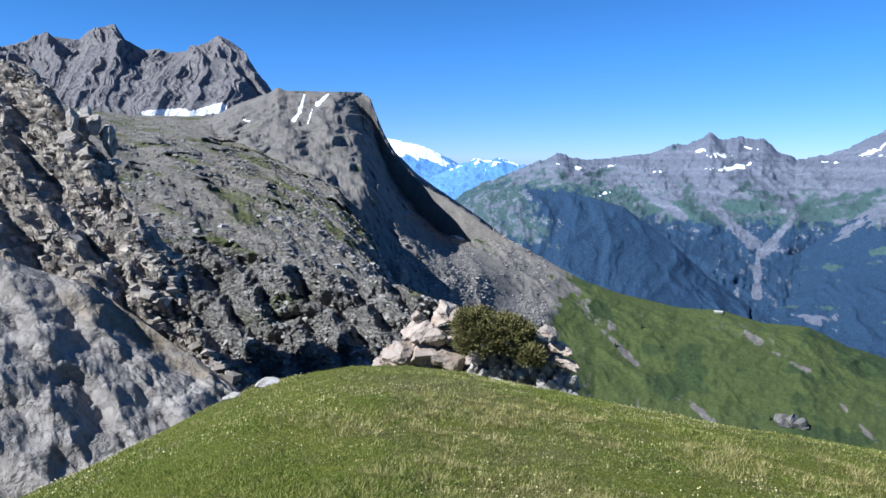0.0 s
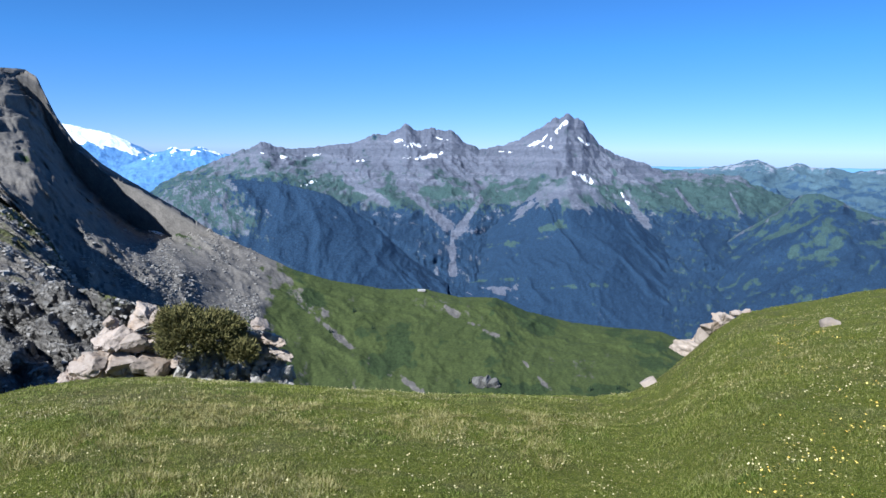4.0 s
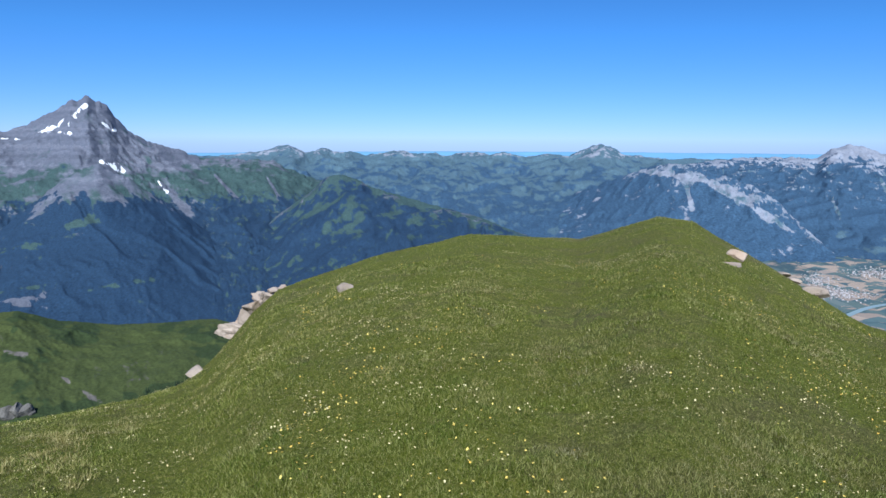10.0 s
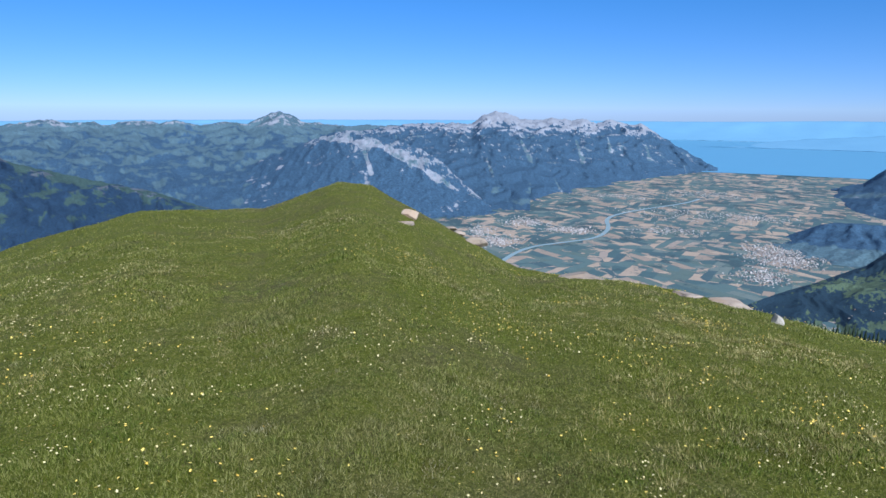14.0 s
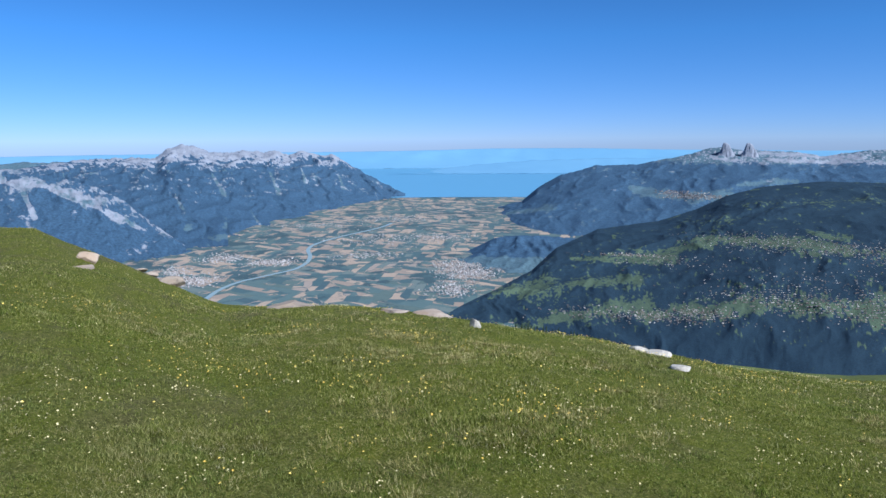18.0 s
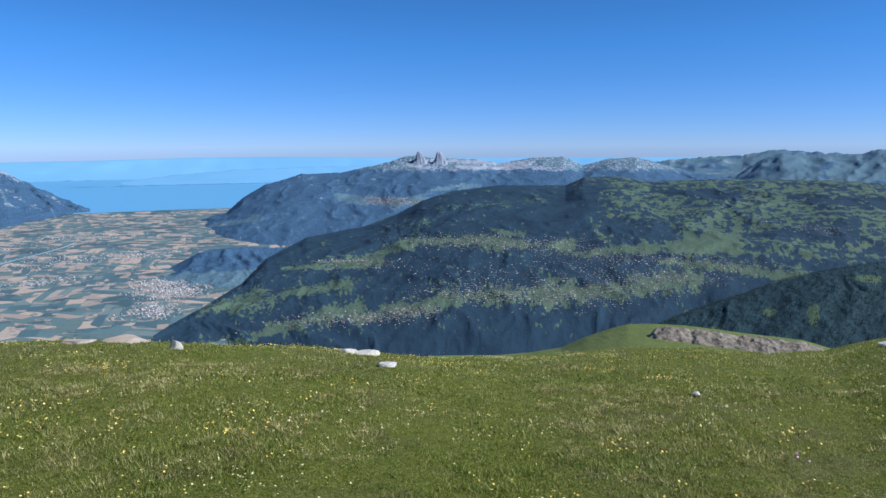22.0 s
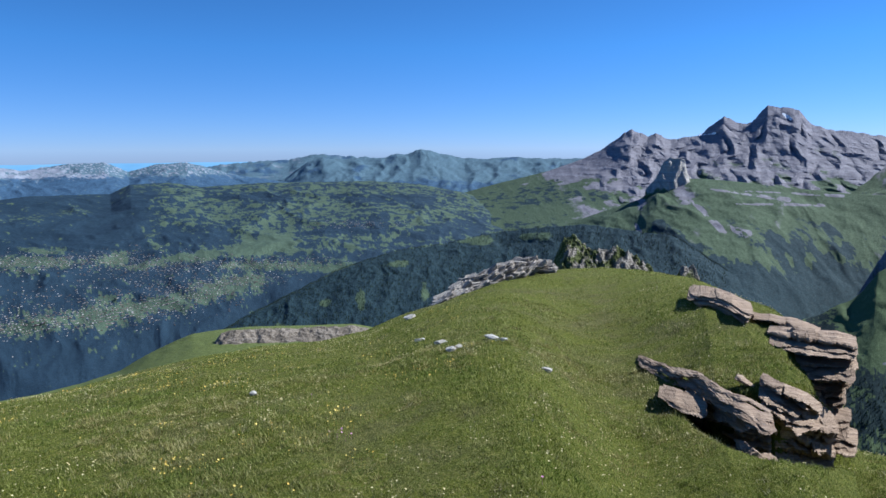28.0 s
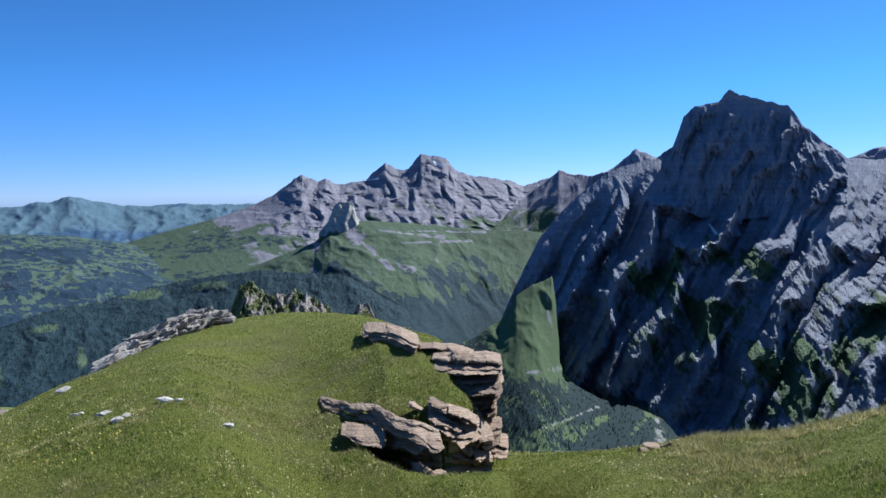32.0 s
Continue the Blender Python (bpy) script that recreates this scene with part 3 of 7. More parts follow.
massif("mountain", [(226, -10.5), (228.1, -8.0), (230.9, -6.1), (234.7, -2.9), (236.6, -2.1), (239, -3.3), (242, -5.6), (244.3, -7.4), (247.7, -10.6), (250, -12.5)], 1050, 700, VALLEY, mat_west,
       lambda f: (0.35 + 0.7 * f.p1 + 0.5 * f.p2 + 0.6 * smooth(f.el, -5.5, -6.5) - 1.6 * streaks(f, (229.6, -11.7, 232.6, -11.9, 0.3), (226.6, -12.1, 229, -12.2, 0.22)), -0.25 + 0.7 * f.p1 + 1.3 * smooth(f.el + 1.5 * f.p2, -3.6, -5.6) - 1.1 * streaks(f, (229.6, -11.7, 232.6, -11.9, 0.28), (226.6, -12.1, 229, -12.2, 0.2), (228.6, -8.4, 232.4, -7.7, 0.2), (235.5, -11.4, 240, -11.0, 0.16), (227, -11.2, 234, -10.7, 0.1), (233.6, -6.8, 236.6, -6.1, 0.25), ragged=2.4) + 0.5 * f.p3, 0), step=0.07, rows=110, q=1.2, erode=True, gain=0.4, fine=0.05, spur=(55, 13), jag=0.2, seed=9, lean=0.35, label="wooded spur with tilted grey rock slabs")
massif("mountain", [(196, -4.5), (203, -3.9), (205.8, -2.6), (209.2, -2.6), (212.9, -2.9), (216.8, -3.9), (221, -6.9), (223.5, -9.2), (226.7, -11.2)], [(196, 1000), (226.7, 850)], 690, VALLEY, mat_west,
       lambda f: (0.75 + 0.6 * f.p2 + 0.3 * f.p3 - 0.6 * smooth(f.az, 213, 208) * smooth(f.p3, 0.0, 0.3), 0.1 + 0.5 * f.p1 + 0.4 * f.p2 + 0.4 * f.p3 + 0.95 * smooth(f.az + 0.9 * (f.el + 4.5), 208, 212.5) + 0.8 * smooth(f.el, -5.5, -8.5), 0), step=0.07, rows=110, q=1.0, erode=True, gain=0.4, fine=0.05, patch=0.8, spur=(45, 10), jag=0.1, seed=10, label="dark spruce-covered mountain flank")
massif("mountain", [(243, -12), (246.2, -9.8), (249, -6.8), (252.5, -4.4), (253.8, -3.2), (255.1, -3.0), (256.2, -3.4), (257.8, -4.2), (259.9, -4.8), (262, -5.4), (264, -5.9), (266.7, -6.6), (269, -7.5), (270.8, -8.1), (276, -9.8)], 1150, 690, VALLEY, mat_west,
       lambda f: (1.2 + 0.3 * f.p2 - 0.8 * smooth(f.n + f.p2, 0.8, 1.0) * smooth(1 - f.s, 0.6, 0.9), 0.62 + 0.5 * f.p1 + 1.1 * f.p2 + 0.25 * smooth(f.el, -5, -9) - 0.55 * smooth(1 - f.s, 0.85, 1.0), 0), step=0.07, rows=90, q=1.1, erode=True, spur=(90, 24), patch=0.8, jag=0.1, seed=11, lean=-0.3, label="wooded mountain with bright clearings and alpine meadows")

# ---- northern hills ----
LEYSIN = [(316, -6.6), (318.3, -5.9), (321.3, -5.1), (322.5, -4.1), (324.4, -3.0), (327.3, -2.2), (330.5, -2.1), (333.6, -1.5), (335.8, -0.9), (336.7, -0.75), (337.3, -0.85), (338.2, -0.95), (339.1, -0.95), (341.6, -1.1), (343.5, -1.4), (346.3, -1.0), (348.9, -0.9), (350.5, -1.6), (352.4, -1.1), (354.7, -0.9), (356.6, -1.5), (358.5, -2.0), (362, -2.6), (366, -3.2)]
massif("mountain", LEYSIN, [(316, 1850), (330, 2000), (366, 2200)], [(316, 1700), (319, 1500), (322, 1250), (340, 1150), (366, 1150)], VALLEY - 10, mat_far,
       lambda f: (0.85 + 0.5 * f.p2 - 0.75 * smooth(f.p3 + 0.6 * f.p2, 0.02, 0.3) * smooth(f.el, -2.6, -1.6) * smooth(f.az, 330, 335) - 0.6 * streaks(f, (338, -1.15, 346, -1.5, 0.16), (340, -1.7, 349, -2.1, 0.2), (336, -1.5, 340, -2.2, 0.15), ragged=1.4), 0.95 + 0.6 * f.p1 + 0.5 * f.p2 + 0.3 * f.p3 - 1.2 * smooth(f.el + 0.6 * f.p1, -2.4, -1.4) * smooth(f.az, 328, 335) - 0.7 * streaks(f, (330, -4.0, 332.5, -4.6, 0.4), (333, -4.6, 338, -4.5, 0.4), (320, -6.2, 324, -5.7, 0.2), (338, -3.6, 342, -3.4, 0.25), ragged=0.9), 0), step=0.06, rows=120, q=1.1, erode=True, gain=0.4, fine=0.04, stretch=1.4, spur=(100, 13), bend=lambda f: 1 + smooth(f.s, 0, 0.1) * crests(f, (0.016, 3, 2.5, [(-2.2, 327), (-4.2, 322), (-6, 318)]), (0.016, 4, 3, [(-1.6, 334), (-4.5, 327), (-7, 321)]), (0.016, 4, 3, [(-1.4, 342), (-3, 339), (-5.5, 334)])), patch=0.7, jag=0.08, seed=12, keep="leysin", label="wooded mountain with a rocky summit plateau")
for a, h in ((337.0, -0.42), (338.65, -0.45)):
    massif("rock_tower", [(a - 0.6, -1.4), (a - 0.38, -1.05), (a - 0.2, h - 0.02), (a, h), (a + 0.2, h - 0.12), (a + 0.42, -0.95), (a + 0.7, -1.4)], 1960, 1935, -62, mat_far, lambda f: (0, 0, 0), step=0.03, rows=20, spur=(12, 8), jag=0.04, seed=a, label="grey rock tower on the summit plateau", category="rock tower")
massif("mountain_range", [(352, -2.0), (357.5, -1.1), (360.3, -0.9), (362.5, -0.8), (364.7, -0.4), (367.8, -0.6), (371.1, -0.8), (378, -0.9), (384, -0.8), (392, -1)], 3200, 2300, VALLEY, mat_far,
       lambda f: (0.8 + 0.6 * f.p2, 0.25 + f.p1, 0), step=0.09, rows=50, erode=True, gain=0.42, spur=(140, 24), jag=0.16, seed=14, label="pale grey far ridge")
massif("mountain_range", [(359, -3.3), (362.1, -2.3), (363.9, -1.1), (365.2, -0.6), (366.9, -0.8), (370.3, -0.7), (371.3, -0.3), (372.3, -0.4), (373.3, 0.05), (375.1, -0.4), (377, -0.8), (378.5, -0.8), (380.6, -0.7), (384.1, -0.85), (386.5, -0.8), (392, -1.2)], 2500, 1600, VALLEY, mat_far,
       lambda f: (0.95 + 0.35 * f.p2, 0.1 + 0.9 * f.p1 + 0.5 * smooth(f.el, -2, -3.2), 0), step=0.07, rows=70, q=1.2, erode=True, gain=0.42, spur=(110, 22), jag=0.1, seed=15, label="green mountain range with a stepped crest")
massif("hill", [(313.5, -10.6), (315, -10.0), (316.6, -9.4), (318.9, -8.3), (320.1, -8.05), (322.5, -8.0), (326, -8.2), (332, -9)], 1120, [(313.5, 1010), (320, 930), (332, 900)], VALLEY - 4, mat_far, lambda f: (0.9 + 0.5 * f.p2, 0.95 + 0.5 * f.p1 + 0.5 * f.p2 - 0.9 * smooth(f.el, -9.4, -10.2), 0), step=0.1, rows=50, q=0.8, spur=(60, 16), erode=True, jag=0.06, seed=37, label="dark wooded spur above the valley towns", category="hill")
VILLARS = [(307, -19), (311, -17.2), (313.5, -15.4), (316.2, -13.9), (319.2, -12.5), (322.2, -10.9), (324.2, -9.0), (327.5, -7.4), (332.3, -6.6), (335.1, -5.6), (337.2, -4.5), (339.7, -3.75), (343.6, -3.25), (347, -3.25), (349.1, -3.25), (350.5, -2.6), (353.3, -2.5), (355.7, -2.9), (360.3, -2.65), (364.8, -2.65), (369.1, -2.6), (373.1, -2.9), (376.8, -3.6), (382, -5.2), (390, -7)]
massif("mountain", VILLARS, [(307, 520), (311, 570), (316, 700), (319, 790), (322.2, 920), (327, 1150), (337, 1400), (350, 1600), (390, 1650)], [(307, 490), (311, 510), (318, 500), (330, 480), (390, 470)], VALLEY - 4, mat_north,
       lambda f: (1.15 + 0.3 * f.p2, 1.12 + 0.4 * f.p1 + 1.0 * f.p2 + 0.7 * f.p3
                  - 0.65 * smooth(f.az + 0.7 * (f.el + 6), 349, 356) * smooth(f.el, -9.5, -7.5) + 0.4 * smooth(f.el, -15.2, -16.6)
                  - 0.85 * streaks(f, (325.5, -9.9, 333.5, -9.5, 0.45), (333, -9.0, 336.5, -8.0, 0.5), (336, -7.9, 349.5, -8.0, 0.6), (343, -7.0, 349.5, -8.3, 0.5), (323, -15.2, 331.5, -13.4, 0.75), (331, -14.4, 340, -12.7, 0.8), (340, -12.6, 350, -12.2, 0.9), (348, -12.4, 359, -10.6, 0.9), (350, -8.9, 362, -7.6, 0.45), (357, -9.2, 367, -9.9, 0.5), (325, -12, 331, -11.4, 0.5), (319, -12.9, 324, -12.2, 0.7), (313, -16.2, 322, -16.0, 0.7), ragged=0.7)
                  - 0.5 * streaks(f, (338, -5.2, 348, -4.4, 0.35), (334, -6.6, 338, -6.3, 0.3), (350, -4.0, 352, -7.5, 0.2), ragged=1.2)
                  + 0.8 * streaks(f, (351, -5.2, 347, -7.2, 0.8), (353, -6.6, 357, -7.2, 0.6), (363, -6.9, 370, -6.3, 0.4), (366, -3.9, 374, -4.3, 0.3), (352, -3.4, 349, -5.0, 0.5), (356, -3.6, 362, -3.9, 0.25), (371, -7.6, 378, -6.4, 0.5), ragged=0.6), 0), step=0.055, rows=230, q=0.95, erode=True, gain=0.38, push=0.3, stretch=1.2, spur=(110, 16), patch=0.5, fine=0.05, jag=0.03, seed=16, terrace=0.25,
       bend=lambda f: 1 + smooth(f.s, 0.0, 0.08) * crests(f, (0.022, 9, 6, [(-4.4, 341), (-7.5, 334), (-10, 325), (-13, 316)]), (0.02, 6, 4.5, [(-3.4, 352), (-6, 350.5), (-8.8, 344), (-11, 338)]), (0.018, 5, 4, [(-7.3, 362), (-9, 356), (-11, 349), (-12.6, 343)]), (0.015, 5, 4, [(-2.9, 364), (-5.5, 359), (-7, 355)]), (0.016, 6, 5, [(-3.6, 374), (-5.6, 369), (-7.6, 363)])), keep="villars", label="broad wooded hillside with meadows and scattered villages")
massif("hill", [(353, -16.5), (357.8, -13.8), (362.5, -11.7), (366.5, -9.9), (371.2, -8.5), (375.5, -7.9), (379.3, -7.0), (382.2, -6.6), (387, -6.2), (394, -7), (402, -12)], [(353, 620), (380, 800), (402, 700)], 480, VALLEY, mat_alps,
       lambda f: (0.9 + 0.4 * f.p2, 1.15 + 0.4 * f.p1 - spots(f, (371.5, -9.6, 1.3, 0.35), (365, -12.6, 0.8, 0.4), (378.4, -7.6, 2.0, 0.5), (383, -7.3, 1.5, 0.35), (368, -12.5, 0.5, 0.9), (373.5, -12, 0.4, 0.8), (361, -14.5, 0.7, 0.4)), 0), step=0.06, rows=110, q=0.9, spur=(40, 10), jag=0.1, seed=17, keep="hill", label="dark spruce-covered hill", category="hill")

# ---- eastern mountains ----
massif("mountain", [(362, -6.8), (365.6, -6.0), (369.1, -5.7), (374.7, -4.3), (378.4, -3.2), (383.6, -1.9), (385.1, -1.4), (386.5, -0.9), (387.9, -0.2), (389.7, 1.1), (390.4, 1.45), (391.6, 0.9), (392.3, 1.2), (393.4, 0.6), (395.7, 1.1), (397.2, 2.4), (398.3, 1.85), (399.2, 1.95), (400.2, 3.1), (402.3, 2.75), (403.2, 1.6), (404.7, 1.2), (407.5, 0.8), (408.7, 0.3), (410.7, 0.9), (416, 0.5)], 1700, [(362, 1000), (380, 1050), (387, 1200), (392, 1260), (416, 1260)], [(362, -170), (380, -165), (387, -125), (392, -105), (404, -80), (416, -65)], mat_alps,
       lambda f: (0.05 + 0.8 * f.p1 + 0.9 * smooth(f.el, -1.0, -3.2) + 0.9 * smooth(f.az, 389, 380) - 0.55 * smooth(f.n, 0.5, 0.72) - 0.3 * smooth(f.s, 0.3, 0.0) - 0.9 * streaks(f, (384, -2.2, 391, -1.2, 0.8), (387, -3.0, 392, -3.2, 0.6), ragged=1.0), -0.5 + f.p1 + 0.7 * f.p2 + 0.9 * streaks(f, (376, -5.0, 384, -3.6, 0.7), (382, -4.4, 388, -3.6, 0.5), ragged=1.0) + 0.8 * smooth(f.el + 0.05 * (f.az - 380), -4.6, -6.2), np.maximum(streaks(f, (401.2, 2.5, 401.7, 2.1, 0.14), (395.2, 0.95, 396.6, 1.1, 0.07)) - 0.2, 0)), step=0.05, rows=150, q=1.45, erode=True, gain=0.4, fine=0.02, stretch=7, spur=(45, 4), boost=[(362, 0.15), (380, 0.2), (389, 0.8), (416, 0.8)], bend=lambda f: 1 + smooth(f.az, 386, 391) * smooth(f.s, 0.01, 0.15) * (ribs(f, 2.6, 0.5, 0.016, 0.6, 0, 0.03) + ribs(f, 1.1, 0.4, 0.004, 0.6, 2.2, 0.03)), lean=0.3, jag=[(362, 0.02), (385, 0.03), (390, 0.14)], seed=18, flat=True, label="high grey limestone massif with a flat double summit")
massif("mountain", [(380, -7.4), (385.5, -6.2), (388.6, -5.0), (391.2, -4.1), (392.5, -3.0), (394.5, -2.4), (396.1, -2.4), (398.5, -2.6), (401, -2.9), (405.6, -3.3), (409, -3.4), (413, -4)], [(380, 950), (393.6, 1000), (413, 1050)], [(380, 470), (399, 500), (413, 640)], [(380, VALLEY), (400, VALLEY), (407, -250), (413, -290)], mat_alps,
       lambda f: (1.0 + 0.35 * f.p2 - 0.3 * smooth(f.n, 0.75, 0.9) - 1.5 * streaks(f, (393.3, -1.5, 394.6, -3.8, 0.4), (394.6, -3.6, 397.6, -6.4, 0.16), (396.5, -3.2, 402.0, -3.9, 0.08), (398.2, -4.3, 405, -4.2, 0.07), (399, -3.3, 405.5, -3.5, 0.06), (390.8, -3.9, 391.4, -4.6, 0.25), (391.0, -6.2, 392.2, -8.4, 0.22), (396.3, -5.6, 399.3, -6.6, 0.16), ragged=2.2), -0.05 + 0.5 * f.p2 + 0.6 * f.p1 + 0.4 * f.p3 + 1.0 * smooth(f.el + f.p1, -8.0, -11) + 0.5 * smooth(f.az, 402, 406) * smooth(f.el, -7, -10) + 1.5 * streaks(f, (401.0, -6.8, 404, -8.6, 1.1), (387.5, -6.6, 390.8, -7.6, 0.5), (392.6, -6.3, 398.0, -9.8, 0.55), (398.5, -9.2, 403.5, -11.5, 0.8), (383, -8, 387.5, -9.5, 0.6), (404.5, -5.6, 406, -7.5, 0.35), ragged=1.2), 0), step=0.05, rows=170, q=1.0, spur=(85, 15), jag=0.02, seed=19, lean=0.3, terrace=0.2, patch=0.8, fine=0.07, label="green alpine slopes below a pale rock tooth")
massif("rock_tooth", [(391.6, -3.4), (392.4, -2.3), (392.9, -1.2), (393.4, -0.8), (394.1, -0.85), (394.5, -1.0), (394.75, -1.9), (395.4, -2.9)], 1005, 965, -72, mat_tooth,
       lambda f: (-0.5 + 1.3 * smooth(f.el + 0.8 * f.p1, -2.6, -3.8), 0, 0), step=0.04, rows=40, spur=(14, 10), erode=True, terrace=0.4, jag=0.2, seed=31, soften=0.6, q=0.8, label="pale pointed rock tooth on the green crest", category="rock tooth")
massif("mountain", [(399, -10.8), (401, -8.8), (402.9, -6.4), (404.6, -4.6), (406.8, -2.5), (408.2, -1.1), (409.3, -0.2), (410.8, 0.9), (411.6, 1.6), (412.6, 1.2), (414.4, 1.1), (416.4, 1.6), (419, 1.2), (424, 1)], [(399, 740), (401, 815), (403, 905), (405, 1000), (407, 1070), (409, 1140), (412, 1180), (424, 1200)], [(399, 680), (402, 690), (408, 800), (416, 850), (424, 880)], [(399, -165), (402, -205), (410, -265), (424, -290)], mat_alps,
       lambda f: (0.95 + 0.6 * f.p2 + 0.3 * f.p1 - 0.9 * smooth(f.el, -2.5, -0.3) - 0.3 * smooth(f.n, 0.6, 0.8), -0.1 + 0.9 * f.p1 + 0.4 * f.p2 + 0.6 * smooth(f.el, -6, -10), 0), step=0.05, rows=140, q=1.1, erode=True, spur=(60, 14), boost=[(399, 0.3), (404, 0.6), (409, 1), (413, 1)], terrace=0.15, steps=14, stretch=3.5, gain=0.42, fine=0.04, jag=0.14, seed=20, lean=-0.4, label="green and grey ridge with a toothed crest")
massif("mountain", [(415, 1.0), (416.6, 2.2), (417.7, 3.15), (418.6, 2.7), (419.4, 2.4), (421, 2)], 1250, 1100, -40, mat_dark, lambda f: (0, 0, 0), step=0.05, rows=40, spur=(30, 25), jag=0.12, seed=22, label="small dark rock summit behind the ridge")
massif("mountain", [(431, 1.2), (433.2, 2.2), (434.6, 2.7), (436.5, 2.3), (440, 1)], 1250, 1100, -40, mat_dark, lambda f: (0, 0, 0), step=0.06, rows=40, spur=(30, 25), jag=0.12, seed=23, label="dark rock summit behind the shoulder")
MUVERAN = [(403, -22), (405, -16), (406.5, -11.5), (408, -8.0), (410, -4.0), (412, -1.6), (413.5, -0.2), (415, 0.9), (416.4, 1.7), (418, 2.1), (419.4, 2.3), (421, 1.7), (423, 1.0), (425, 0.9), (428, 1.6), (429.6, 2.4), (430.7, 3.0), (431.8, 2.6), (432.6, 1.9), (435, 1.8), (442, 2.4), (448, 2.8)]
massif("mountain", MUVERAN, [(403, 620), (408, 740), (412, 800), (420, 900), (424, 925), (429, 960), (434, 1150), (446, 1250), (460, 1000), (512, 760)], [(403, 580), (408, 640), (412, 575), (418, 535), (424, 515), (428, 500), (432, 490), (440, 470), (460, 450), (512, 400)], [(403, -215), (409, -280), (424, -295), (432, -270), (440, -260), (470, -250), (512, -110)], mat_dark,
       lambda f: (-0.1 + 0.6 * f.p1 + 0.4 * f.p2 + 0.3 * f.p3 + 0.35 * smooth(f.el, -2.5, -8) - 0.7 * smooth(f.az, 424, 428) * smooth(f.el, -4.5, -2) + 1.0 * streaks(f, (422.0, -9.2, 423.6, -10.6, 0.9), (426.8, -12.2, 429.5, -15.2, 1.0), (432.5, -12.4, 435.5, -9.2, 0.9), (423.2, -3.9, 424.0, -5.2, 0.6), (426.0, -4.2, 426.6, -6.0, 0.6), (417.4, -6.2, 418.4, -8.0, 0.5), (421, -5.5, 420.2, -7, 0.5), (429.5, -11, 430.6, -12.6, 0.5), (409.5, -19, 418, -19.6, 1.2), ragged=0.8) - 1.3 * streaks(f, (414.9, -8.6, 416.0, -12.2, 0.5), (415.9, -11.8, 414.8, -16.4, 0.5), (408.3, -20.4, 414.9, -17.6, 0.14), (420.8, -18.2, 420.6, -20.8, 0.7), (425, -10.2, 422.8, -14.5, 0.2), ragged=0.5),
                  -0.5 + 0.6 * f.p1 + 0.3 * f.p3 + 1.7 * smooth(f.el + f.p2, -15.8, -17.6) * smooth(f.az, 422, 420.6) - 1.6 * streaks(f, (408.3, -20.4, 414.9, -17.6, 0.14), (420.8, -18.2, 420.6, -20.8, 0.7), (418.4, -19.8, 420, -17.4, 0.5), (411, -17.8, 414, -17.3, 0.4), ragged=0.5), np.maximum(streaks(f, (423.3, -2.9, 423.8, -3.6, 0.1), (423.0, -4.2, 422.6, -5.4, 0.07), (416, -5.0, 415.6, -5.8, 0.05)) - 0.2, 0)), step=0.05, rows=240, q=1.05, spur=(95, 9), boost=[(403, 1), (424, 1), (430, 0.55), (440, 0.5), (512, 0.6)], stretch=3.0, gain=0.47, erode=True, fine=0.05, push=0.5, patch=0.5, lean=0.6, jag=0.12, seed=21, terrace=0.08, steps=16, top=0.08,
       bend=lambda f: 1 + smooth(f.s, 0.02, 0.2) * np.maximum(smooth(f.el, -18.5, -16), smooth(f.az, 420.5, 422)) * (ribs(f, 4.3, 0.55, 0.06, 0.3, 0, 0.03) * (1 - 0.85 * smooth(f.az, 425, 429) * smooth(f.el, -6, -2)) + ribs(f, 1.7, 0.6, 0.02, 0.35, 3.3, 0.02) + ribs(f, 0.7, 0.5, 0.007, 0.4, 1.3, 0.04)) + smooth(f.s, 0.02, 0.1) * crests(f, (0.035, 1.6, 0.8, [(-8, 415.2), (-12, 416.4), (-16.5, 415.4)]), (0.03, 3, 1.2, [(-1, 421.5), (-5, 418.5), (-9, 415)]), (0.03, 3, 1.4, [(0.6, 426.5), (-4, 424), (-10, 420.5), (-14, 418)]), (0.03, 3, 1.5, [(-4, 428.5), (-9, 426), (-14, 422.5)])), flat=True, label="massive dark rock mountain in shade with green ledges")
